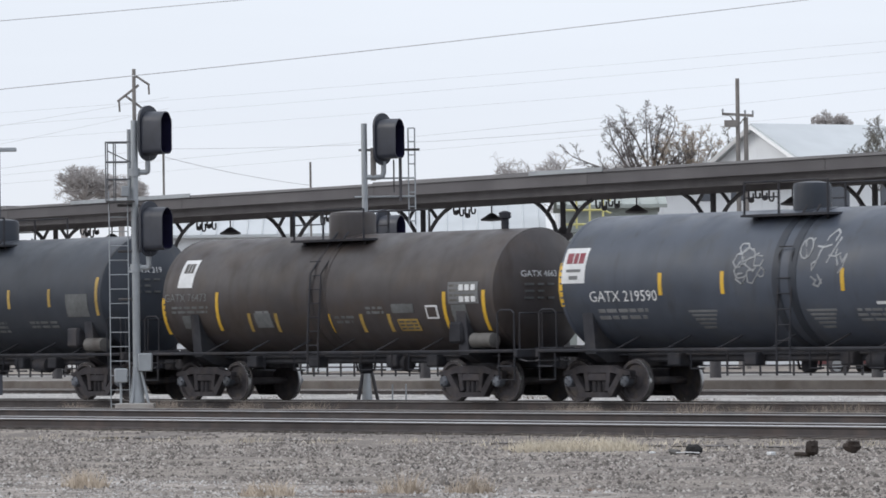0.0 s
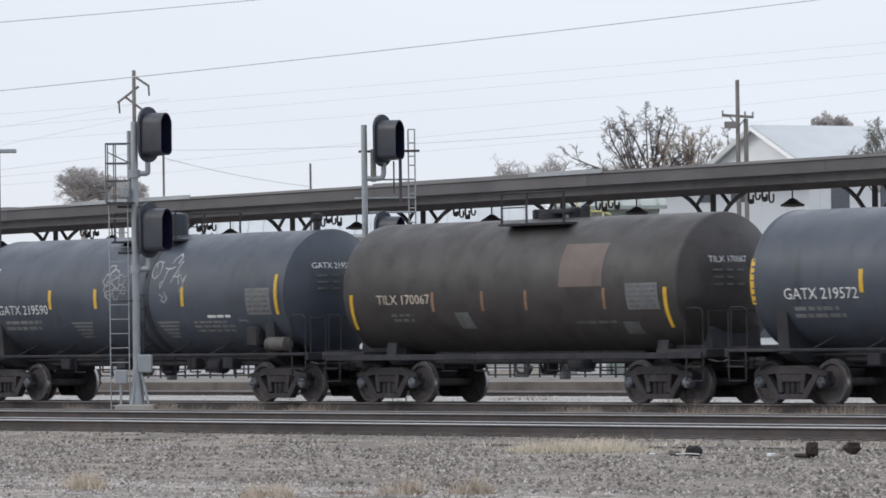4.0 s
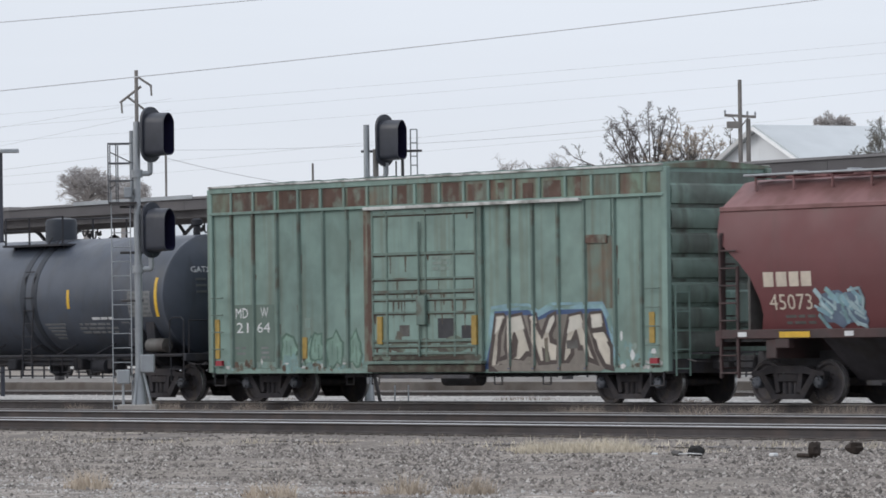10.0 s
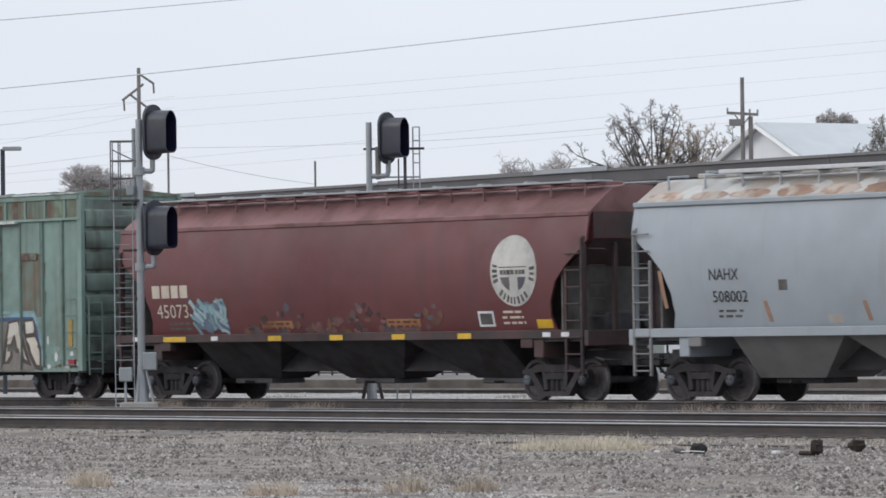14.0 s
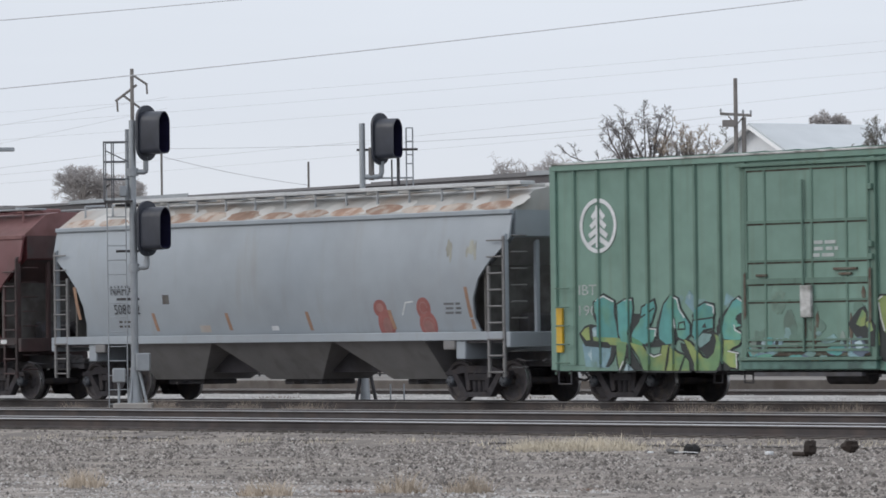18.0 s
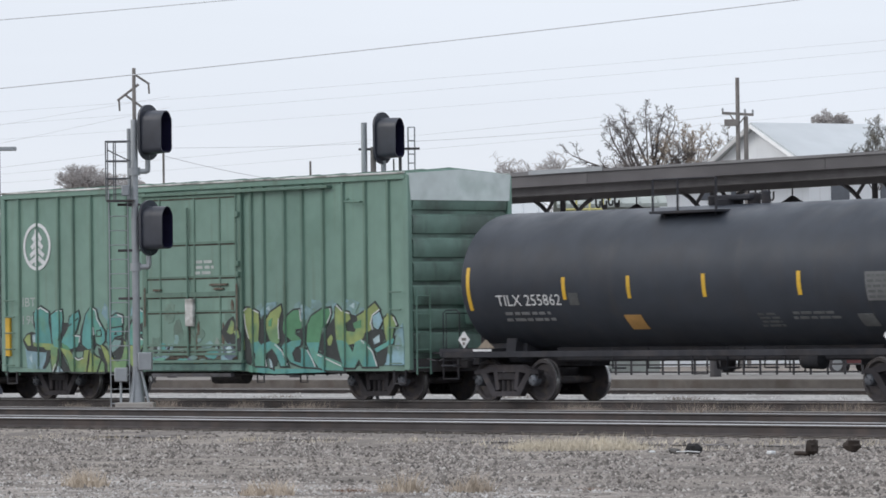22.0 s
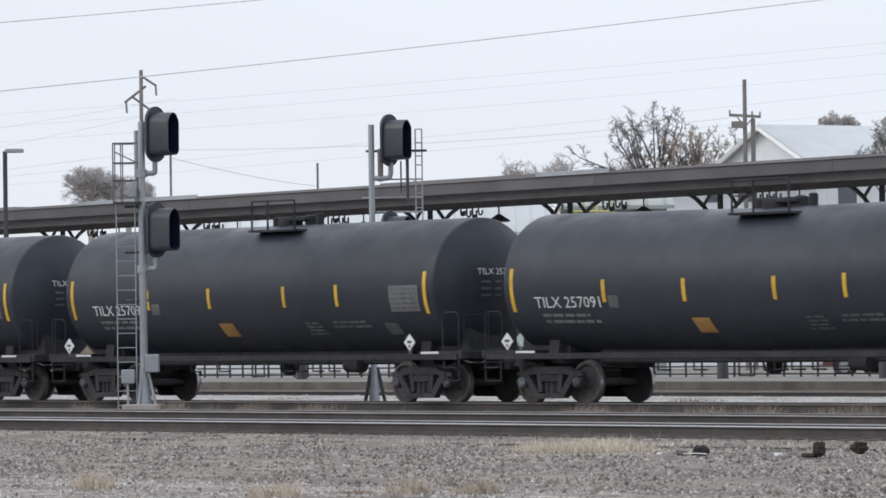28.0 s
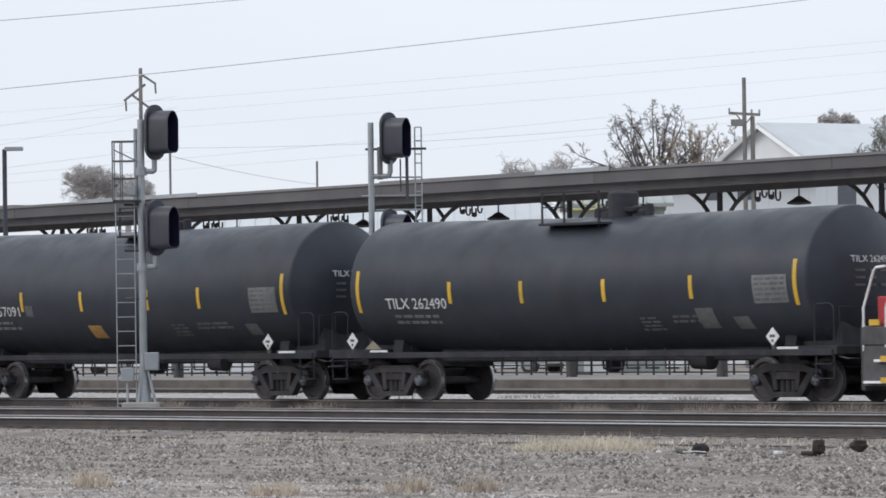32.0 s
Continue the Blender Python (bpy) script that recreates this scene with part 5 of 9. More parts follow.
def box_car(centre, label, paint, rib_m, height, half=7.75, tc=12.25, door=(-1.95, 1.85), fascia=None, ribs=(), braces=None, end_m=None):
    car = rolling("boxcar", centre, label, "boxcar")
    z0, y = 0.70, 1.5
    RIB_AT[car] = ribs
    part("body", Shape().box(-half + 0.03, half - 0.03, -y, y, z0 + 0.1, height - 0.12), paint, car)
    part("roof", Shape().prism([(-1.56, height - 0.12), (1.56, height - 0.12), (1.56, height - 0.06), (0, height + 0.06), (-1.56, height - 0.06)], -half, half, "x"), paint if not fascia else fascia, car, "low-pitched steel roof")
    for k in range(17):
        x = -half + 0.3 + k * (2 * half - 0.6) / 16
        part("roof_rib", Shape().tube([(x, -1.55, height - 0.05), (x, 0, height + 0.07), (x, 1.55, height - 0.05)], 0.025, 4), rib_m, car, key=None)
    for s in (-1, 1):
        part("side_sill", Shape().box(-half, half, s * 1.443 - 0.06, s * 1.443 + 0.06, z0 - 0.02, z0 + 0.095, 0.003), paint, car)
        part("top_chord", Shape().box(-half, half, s * 1.53 - 0.045, s * 1.53 + 0.045, height - 0.2, height - 0.05, 0.01), paint, car)
        part("roof_edge", Shape().box(-half, half, s * 1.575 - 0.03, s * 1.575 + 0.03, height - 0.075, height - 0.03, 0.008), chalky_white, car, "chalky pale roof edge")
        for e in (-1, 1):
            part("corner_post", Shape().box(e * half - 0.09, e * half + 0.09, s * 1.5 - 0.06, s * 1.5 + 0.06, z0, height - 0.1, 0.01), paint, car)
        for x in ribs:
            a, b = x - 0.05, x + 0.05
            top = height - 0.2 if not fascia else height - 0.68
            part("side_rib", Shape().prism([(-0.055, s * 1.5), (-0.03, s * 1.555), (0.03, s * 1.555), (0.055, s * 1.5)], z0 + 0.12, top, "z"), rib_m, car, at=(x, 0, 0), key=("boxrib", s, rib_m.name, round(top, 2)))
        if fascia:
            part("upper_band", Shape().box(-half + 0.02, half - 0.02, s * 1.505 - 0.035, s * 1.505 + 0.035, height - 0.64, height - 0.19), fascia, car, "rust-stained upper side band")
            part("band_lip", Shape().box(-half, half, s * 1.54 - 0.04, s * 1.54 + 0.04, height - 0.71, height - 0.645, 0.008), paint, car)
            k = -6.93
            while k < half - 0.2:
                part("band_rib", Shape().box(-0.035, 0.035, s * 1.545 - 0.03, s * 1.545 + 0.03, height - 0.64, height - 0.2), paint, car, at=(k, 0, 0), key=("bandrib", s, paint.name, height))
                k += 0.83
    # ends: deep horizontal corrugations
    for e in (-1, 1):
        n = 7
        for k in range(n):
            zz = z0 + 0.35 + k * (height - z0 - 0.75) / n
            hh = (height - z0 - 0.75) / n
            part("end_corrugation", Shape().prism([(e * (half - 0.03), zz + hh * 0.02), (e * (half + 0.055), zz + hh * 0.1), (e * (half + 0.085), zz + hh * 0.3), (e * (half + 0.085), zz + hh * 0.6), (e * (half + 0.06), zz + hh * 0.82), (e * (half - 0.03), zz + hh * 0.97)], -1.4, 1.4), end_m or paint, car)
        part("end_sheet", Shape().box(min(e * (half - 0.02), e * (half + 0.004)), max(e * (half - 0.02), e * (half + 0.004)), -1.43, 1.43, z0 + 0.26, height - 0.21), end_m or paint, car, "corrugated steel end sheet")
        part("end_sill", Shape().box(e * half - 0.06, e * half + 0.06, -1.5, 1.5, z0 - 0.05, z0 + 0.25, 0.01), steel_dark, car)
        lad = part("end_ladder", Shape().tube([(e * (half + 0.14), -1.38, 0.6), (e * (half + 0.14), -1.38, 2.5)], 0.02, 5).tube([(e * (half + 0.14), -0.98, 0.6), (e * (half + 0.14), -0.98, 2.5)], 0.02, 5), paint, car)
        for k in range(5):
            z = 0.75 + k * 0.4
            part("grab_iron", Shape().tube([(e * (half + 0.14), -1.38, z), (e * (half + 0.14), -0.98, z)], 0.016, 5), paint, lad)
            part("grab_iron", Shape().tube([(e * (half - 0.12), -1.62, z + 0.1), (e * (half - 0.55), -1.62, z + 0.1)], 0.016, 5), rib_m, lad)
        part("sill_step", Shape().tube([(e * (half - 0.1), -1.52, z0), (e * (half - 0.1), -1.52, 0.4), (e * (half - 0.5), -1.52, 0.4), (e * (half - 0.5), -1.52, z0)], 0.02, 5), steel_dark, car)
        part("crossover_platform", Shape().box(min(e * (half + 0.1), e * (half + 0.42)), max(e * (half + 0.1), e * (half + 0.42)), -0.9, 0.9, 1.05, 1.09), steel_dark, car)
        part("draft_sill", Shape().box(min(e * (half - 3.2), e * (half + 0.55)), max(e * (half - 3.2), e * (half + 0.55)), -0.25, 0.25, 0.72, 1.02, 0.02), steel_dark, car)
        part("brake_housing", Shape().box(min(e * (half + 0.02), e * (half + 0.3)), max(e * (half + 0.02), e * (half + 0.3)), 0.1, 0.8, 1.7, 2.4, 0.04), paint, car) if e > 0 else None
        coupler(car, e * (half + 0.5), e)
    part("centre_sill", Shape().box(-half + 1, half - 1, -0.2, 0.2, 0.62, 0.86), steel_dark, car)
    for y_, z_ in ((-0.9, 0.6), (0.7, 0.62)):
        part("brake_rod", Shape().tube([(-3.6, y_, z_), (3.6, y_, z_)], 0.02, 5), steel_dark, car)
    part("air_reservoir", Shape().turned([(-0.3, 0.05), (-0.28, 0.17), (0.9, 0.17), (0.92, 0.05)], 14, "x", (0, -0.7, 0.55)), steel_dark, car)
    for x in (-3.3, -2.4, 1.8, 3.4):
        part("hanger", Shape().tube([(x, -1.1, 0.75), (x, -1.1, 0.42), (x + 0.25, -1.1, 0.42), (x + 0.25, -1.1, 0.75)], 0.02, 5), steel_dark, car)
    # sliding plug door on its tracks
    d0, d1 = door
    for s in (-1, 1):
        top = height - 0.32 if not fascia else height - 0.75
        dr = part("door", Shape().box(d0 + 0.06, d1 - 0.06, s * 1.53 - 0.05, s * 1.53 + 0.05, z0 + 0.28, top, 0.015), paint, car, "sliding plug door")
        yy = s * 1.6
        for x in (d0 + 0.1, -1.26, 0.08, 1.05, d1 - 0.1):
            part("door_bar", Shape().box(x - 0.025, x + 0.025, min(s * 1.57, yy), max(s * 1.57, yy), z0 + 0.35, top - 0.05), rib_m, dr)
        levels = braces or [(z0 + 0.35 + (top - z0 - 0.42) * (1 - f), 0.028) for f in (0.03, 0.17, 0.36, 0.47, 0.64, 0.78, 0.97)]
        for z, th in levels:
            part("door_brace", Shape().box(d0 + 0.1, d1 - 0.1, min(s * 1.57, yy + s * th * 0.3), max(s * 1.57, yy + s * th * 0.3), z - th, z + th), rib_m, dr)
            # the bar's shadow line, drawn as a thin dark brown strip
            part("rust_line", Shape().box(d0 + 0.12, d1 - 0.12, min(s * 1.57, s * 1.59), max(s * 1.57, s * 1.59), z - th - 0.032, z - th - 0.002), rust_and_shade, dr, "dark brown shade line painted under the bar")
        for z, run in ((z0 + 0.22, 0.15), (top + 0.04, 3.35)):
            part("door_track", Shape().box(d0 - 0.15, d1 + run, min(s * 1.5, s * 1.66), max(s * 1.5, s * 1.66), z - 0.04, z + 0.03, 0.008), chalky_white if fascia and run > 1 else rib_m, car)
        for x in (d0 - 0.02, d1 + 0.02):
            part("door_post", Shape().box(x - 0.07, x + 0.07, min(s * 1.5, s * 1.58), max(s * 1.5, s * 1.58), z0 + 0.1, top + 0.1, 0.01), rust_cell if fascia and x < 0 else rib_m, car)
        part("sill_grime", Shape().box(d0 + 0.08, d1 - 0.08, min(s * 1.57, s * 1.586), max(s * 1.57, s * 1.586), z0 + 0.27, z0 + 0.36), rust_and_shade, dr, "brown grime along the door foot")
        part("door_sill", Shape().box(d0 - 0.1, d1 + 0.1, min(s * 1.5, s * 1.61), max(s * 1.5, s * 1.61), z0 + 0.0, z0 + 0.17, 0.01), rust_and_shade if fascia else teal_sill, car, "stained door sill")
        part("locking_bar", Shape().tube([(d0 + 1.75, s * 1.63, z0 + 0.35), (d0 + 1.75, s * 1.63, top - 0.3)], 0.025, 6), rib_m, dr)
        part("lock_handle", Shape().box(d0 + 1.7, d0 + 2.0, min(s * 1.6, s * 1.68), max(s * 1.6, s * 1.68), 1.75, 2.4, 0.01), chalky_white if not fascia else rib_m, dr)
        part("running_board", Shape().box(d0 + 0.3, d1 - 0.3, min(s * 1.5, s * 1.62), max(s * 1.5, s * 1.62), z0 - 0.14, z0 - 0.06), steel_dark, car)
    for s in (-1, 1):
        truck(car, s * tc / 2)
    return car, Side(y=-1.503)


BOW = 4.6  # radius of a hopper flank


def hopper_car(centre, label, paint, roof_m, side_top, roof_top, half=8.35, tc=13.6, curved=False, sill_m=None, bay_m=None):
    car = rolling("covered_hopper", centre, label, "hopper car")
    w, zs = 1.57, 1.5
    sill_m, bay_m = sill_m or paint, bay_m or steel_dark
    t = side_top
    inner = w - 0.25
    rung_m = sill_m if bay_m is bay_dark else bay_m
    body = [(half, t), (half, t - 0.55), (half - 2.9, zs), (-half + 2.9, zs), (-half, t - 0.55), (-half, t)]
    part("body", Shape().prism(body, -inner, inner), paint, car, smooth=20)
    right = [(half, t), (half, t - 0.6), (half - 0.28, t - 0.86), (half - 0.62, t - 1.1), (half - 0.98, t - 1.45), (half - 1.2, t - 1.9), (half - 1.24, zs + 0.35), (half - 1.1, zs)]
    flank = Side(r=BOW, zc=2.9, off=BOW - w)
    levels = sorted({zs + (t - zs) * k / 16 for k in range(17)} | {z for _, z in right})
    ends = [float(np.interp(z, [q[1] for q in right[::-1]], [q[0] for q in right[::-1]])) for z in levels]
    for m_ in (1, -1):
        v = []
        for z, u in zip(levels, ends):
            y_, z_ = flank.put(u, z, 0.0)[1:]
            v += [(-u, y_ * m_, z_), (u, y_ * m_, z_), (u, (y_ + 0.05) * m_, z_), (-u, (y_ + 0.05) * m_, z_)]
        n = len(levels)
        f = [(4 * i + a_, 4 * i + (a_ + 1) % 4, 4 * i + 4 + (a_ + 1) % 4, 4 * i + 4 + a_) for i in range(n - 1) for a_ in range(4)]
        part("side_sheet", Shape().add(v, f + [(0, 1, 2, 3), (4 * n - 1, 4 * n - 2, 4 * n - 3, 4 * n - 4)]), paint, car, "bowed steel side sheet with cut-away ends", smooth=30)
    for e in (-1, 1):
        # slope sheet laid again in a darker colour that carries its shade
        part("end_liner", Shape().prism([(e * (half - 0.03), t - 0.58), (e * (half - 0.06), t - 0.62), (e * (half - 2.9), zs - 0.02), (e * (half - 2.86), zs - 0.02)], -inner - 0.004, inner + 0.004), hopper_red_shade if bay_m is bay_dark else bay_m, car, "darkened slope sheet")
        # on the red car this sheet's shade is put into its colour
        part("end_sheet", Shape().box(min(e * half, e * (half + 0.012)), max(e * half, e * (half + 0.012)), -inner, inner, t - 0.55, t + 0.02), sill_m, car, "upright end sheet under the roof")
    # a slightly bowed flank and its lip under the roof
    part("roof", Shape().prism([(-w + 0.14, side_top), (-0.72, roof_top - 0.12), (-0.3, roof_top - 0.05), (0.3, roof_top - 0.05), (0.72, roof_top - 0.12), (w - 0.14, side_top)], -half + 0.02, half - 0.02, "x"), roof_m, car, "sloping roof")
    for s in (-1, 1):
        part("roof_lip", Shape().box(-half, half, s * (w - 0.15) - 0.05, s * (w - 0.15) + 0.05, side_top - 0.07, side_top + 0.035, 0.015), roof_m if not curved else paint, car)
    n = 15
    for k in range(n):
        x = -half + 0.6 + k * (2 * half - 1.2) / (n - 1)
        part("running_board_bracket", Shape().tube([(0, -0.98, roof_top - 0.3), (0, -0.98, roof_top - 0.02), (0, -0.4, roof_top)], 0.03, 5), galvanised if curved else roof_m, car, at=(x, 0, 0), key=("rbb", roof_m.name))
    for y in (-0.85, 0.85):
        part("running_board", Shape().box(-half + (2.2 if curved else 0.3), half - 0.1, y - 0.22, y + 0.22, roof_top - 0.0, roof_top + (0.085 if curved else 0.045), 0.01), pale_board if curved else galvanised, car, "steel roof walkway")
    for k in range(10):
        x = -half + 1.4 + k * (2 * half - 2.8) / 9
        part("hatch_cover", Shape().box(x - 0.62, x + 0.62, -0.32, 0.32, roof_top - 0.06, roof_top + 0.06, 0.03), roof_m, car)
        part("hatch_lock", Shape().box(x - 0.07, x + 0.07, -0.62, -0.3, roof_top + 0.045, roof_top + 0.1, 0.01), galvanised, car)
    # sills
    for s in (-1, 1):
        part("side_sill", Shape().box(-half + 0.15, half - 0.15, s * (w - 0.06) - 0.09, s * (w - 0.06) + 0.09, zs - 0.14, zs + 0.05, 0.012), sill_m, car, "long side sill")
        part("bolster_web", Shape().box(s * tc / 2 - 0.16, s * tc / 2 + 0.16, -w + 0.02, w - 0.02, 0.95, zs - 0.14, 0.02), sill_m, car)
    part("centre_sill", Shape().box(-half - 0.1, half + 0.1, -0.3, 0.3, 0.76, 1.1, 0.02), steel_dark, car)
    # discharge bays: three steep funnels with open gaps between their outlets
    pitch, end = 4.45, tc / 2 - 1.35
    for k in (-1, 0, 1):
        c = k * pitch
        x0, x1 = max(-end, c - pitch / 2 + 0.01), min(end, c + pitch / 2 - 0.01)
        q = 0.95
        v = [(x0, -w + 0.12, zs - 0.12), (x1, -w + 0.12, zs - 0.12), (x1, w - 0.12, zs - 0.12), (x0, w - 0.12, zs - 0.12)]
        h = 0.42 if bay_m is bay_dark else 0.7
        v += [(c - q, -h, 0.5), (c + q, -h, 0.5), (c + q, h, 0.5), (c - q, h, 0.5)]
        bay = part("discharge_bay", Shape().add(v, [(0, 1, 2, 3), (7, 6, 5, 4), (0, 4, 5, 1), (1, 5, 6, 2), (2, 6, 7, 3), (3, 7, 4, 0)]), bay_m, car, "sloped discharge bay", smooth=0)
        part("outlet_gate", Shape().box(c - 0.7, c + 0.7, -0.5, 0.5, 0.38, 0.496, 0.02), steel_dark, bay)
        part("gate_crank", Shape().tube([(c, -0.8, 0.42), (c, 0.8, 0.42)], 0.03, 6), steel_dark, bay)
    saddle = 0.62
    for c in (-pitch / 2, pitch / 2):
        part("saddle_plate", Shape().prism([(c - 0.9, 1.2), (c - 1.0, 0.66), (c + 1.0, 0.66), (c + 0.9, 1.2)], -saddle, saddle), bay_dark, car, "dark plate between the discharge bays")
    # open ends: slope sheet, posts, ladders, platform, brake gear
    for e in (-1, 1):
        part("end_bulkhead", Shape().box(e * (half - 0.85) - 0.03, e * (half - 0.85) + 0.03, -w + 0.1, w - 0.1, zs - 0.12, t - 1.0), sill_m if sill_m is bay_dark else grimy_grey, car)
        part("end_platform", Shape().box(min(e * (half - 1.6), e * (half + 0.05)), max(e * (half - 1.6), e * (half + 0.05)), -w + 0.06, w - 0.06, zs - 0.2, zs - 0.12), steel_dark, car)
        part("end_sill", Shape().box(e * half - 0.07, e * half + 0.07, -w, w, zs - 0.3, zs + 0.04, 0.015), sill_m, car)
        for y in (-w + 0.06, -0.6, 0.6, w - 0.06):
            part("end_post", Shape().box(e * (half - 0.12) - 0.05, e * (half - 0.12) + 0.05, y - 0.05, y + 0.05, zs - 0.1, side_top - 0.5, 0.01), sill_m, car)
        for x in (e * (half - 0.62), e * (half - 0.12)):
            part("corner_rail", Shape().box(x - 0.035, x + 0.035, -w - 0.03, -w + 0.03, 0.55, side_top - 0.55 if abs(x) > half - 0.3 else side_top - 1.2, 0.008), rung_m, car)
        k = 0
        while 0.66 + 0.36 * k < side_top - 0.6:
            z = 0.66 + 0.36 * k
            part("grab_iron", Shape().tube([(e * (half - 0.62), -w - 0.05, z), (e * (half - 0.12), -w - 0.05, z)], 0.02, 5), rung_m, car)
            part("grab_iron", Shape().tube([(e * (half + 0.02), -w + 0.1, z + 0.1), (e * (half + 0.02), -w + 0.55, z + 0.1)], 0.018, 5), rung_m, car)
            k += 1
        part("brake_gear", Shape().box(min(e * (half - 1.2), e * (half - 0.5)), max(e * (half - 1.2), e * (half - 0.5)), -0.5, 0.3, zs - 0.1, zs + 0.45, 0.05).tube([(e * (half - 1.3), 0.7, zs + 0.25), (e * (half - 0.4), 0.7, zs + 0.25)], 0.2, 12), steel_dark, car)
        part("jack_pad", Shape().box(e * tc / 2 - 0.2 - 0.35 * e, e * tc / 2 + 0.2 - 0.35 * e, -w - 0.02, -w + 0.16, zs - 0.34, zs - 0.13, 0.02), rung_m, car)
        coupler(car, e * (half + 0.1), e)
    for s in (-1, 1):
        truck(car, s * tc / 2)
    return car, flank


def locomotive(centre):
    car = rolling("locomotive", centre, "red diesel locomotive with white handrails and yellow steps", "locomotive")
    part("frame", Shape().box(-9.8, 9.8, -1.5, 1.5, 1.15, 1.55, 0.03), steel_dark, car)
    part("fuel_tank", Shape().box(-2.6, 2.6, -1.35, 1.35, 0.35, 1.15, 0.15), steel_dark, car)
    part("long_hood", Shape().box(-8.3, 4.6, -0.9, 0.9, 1.55, 4.3, 0.08), loco_red, car, "bright red engine hood")
    part("cab", Shape().box(4.6, 7.2, -1.5, 1.5, 1.55, 4.55, 0.1), loco_red, car)
    part("nose", Shape().prism([(7.2, 1.55), (9.0, 1.55), (9.0, 2.5), (8.4, 3.1), (7.2, 3.1)], -0.9, 0.9), loco_red, car)
    for y in (-1.505, 1.505):
        part("cab_window", Shape().box(5.2, 6.6, y - 0.01, y + 0.01, 3.2, 4.1), window_dark, car)
    for k in range(6):
        part("hood_door", Shape().box(-7.6 + k * 1.9, -6.0 + k * 1.9, -0.93, -0.9, 1.75, 3.6, 0.01), loco_red, car)
    part("radiator", Shape().box(-8.0, -5.4, -1.3, 1.3, 3.5, 4.35, 0.08), steel_dark, car)
    for e in (-1, 1):
        for y in (-1.47, 1.47):
            x = e * 9.75
            part("stepwell", Shape().box(min(x, x - e * 0.75), max(x, x - e * 0.75), y - 0.02 * (1 if y > 0 else -1) - 0.04, y + 0.04, 0.35, 1.15), iron_black, car)
            for k, z in enumerate((0.43, 0.86)):
                st = part("step", Shape().box(min(x - e * (0.1 + 0.3 * k), x - e * 0.9), max(x - e * (0.1 + 0.3 * k), x - e * 0.9), y - 0.14, y + 0.14, z - 0.03, z + 0.02), trim_white, car)
                part("step_edge", Shape().box(min(x - e * 0.6, x - e * 0.85), max(x - e * 0.6, x - e * 0.85), y - 0.16, y - 0.142, z - 0.02, z + 0.09) if y < 0 else Shape().box(min(x - e * 0.6, x - e * 0.85), max(x - e * 0.6, x - e * 0.85), y + 0.142, y + 0.16, z - 0.02, z + 0.09), yellow, st, "yellow step edge")
            part("handrail", Shape().tube([(x, y, 1.05), (x, y, 1.92), (x - e * 0.3, y, 2.66), (x - e * 0.36, y, 2.72), (x - e * 0.6, y, 2.74), (x - e * 0.66, y * 0.75, 2.74)], 0.026, 6), trim_white, car, "white handrail")
            part("handrail", Shape().tube([(x - e * 0.62, y, 1.12), (x - e * 0.62, y, 1.9), (x - e * 0.9, y, 2.6), (x - e * 3.0, y, 2.6)], 0.026, 6), trim_white, car, "white handrail")
        part("pilot", Shape().box(e * 9.8 - 0.08, e * 9.8 + 0.08, -1.45, 1.45, 0.25, 1.55, 0.03), steel_dark, car)
        part("corner_panel", Shape().box(min(e * 9.47, e * 8.6), max(e * 9.47, e * 8.6), -1.36, -1.3, 1.55, 2.14, 0.02), loco_red, car, "red corner panel")
        part("warning_panel", Shape().box(min(e * 9.55, e * 9.28), max(e * 9.55, e * 9.28), -1.52, -1.49, 1.56, 1.68), yellow, car, "yellow panel")
        coupler(car, e * 9.8, e)
        truck(car, e * 6.6)
    return car


GATX_A = tank_car(-18.3, "black tank car with yellow reflective stripes", tank_black, walk_x=(-1.0, 1.5), climb=0.83)
BROWN = tank_car(-3.8, "rusty brown-black tank car with grey data panels", tank_brown, r=1.40, half=5.9, tc=9.6, zc=2.44, walk_x=(-1.5, 1.1), bonnet=(-0.52, 0.55, 0.55))
BLUE_A = tank_car(10.55, "blue-black tank car with chalk graffiti and white placard", tank_blue, walk_x=(-1.0, 1.5), climb=0.83)
OLIVE = tank_car(24.35, "olive-brown tank car with a repainted brown patch", tank_olive, r=1.50, half=5.4, tc=8.9, zc=2.56, style="low")
BLUE_B = tank_car(38.18, "blue-black tank car with white stencilled lettering", tank_blue, walk_x=(-1.0, 1.5), climb=0.83)
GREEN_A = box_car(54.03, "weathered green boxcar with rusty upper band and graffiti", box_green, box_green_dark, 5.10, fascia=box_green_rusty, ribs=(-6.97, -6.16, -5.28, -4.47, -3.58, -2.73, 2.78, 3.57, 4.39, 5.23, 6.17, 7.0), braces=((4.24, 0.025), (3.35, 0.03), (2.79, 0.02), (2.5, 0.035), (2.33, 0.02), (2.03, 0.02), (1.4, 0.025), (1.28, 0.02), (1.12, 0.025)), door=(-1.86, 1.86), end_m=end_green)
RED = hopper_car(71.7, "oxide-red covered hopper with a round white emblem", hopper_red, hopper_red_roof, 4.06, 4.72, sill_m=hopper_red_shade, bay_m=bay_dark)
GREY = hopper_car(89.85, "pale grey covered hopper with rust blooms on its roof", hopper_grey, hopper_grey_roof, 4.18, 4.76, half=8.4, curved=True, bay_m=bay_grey)
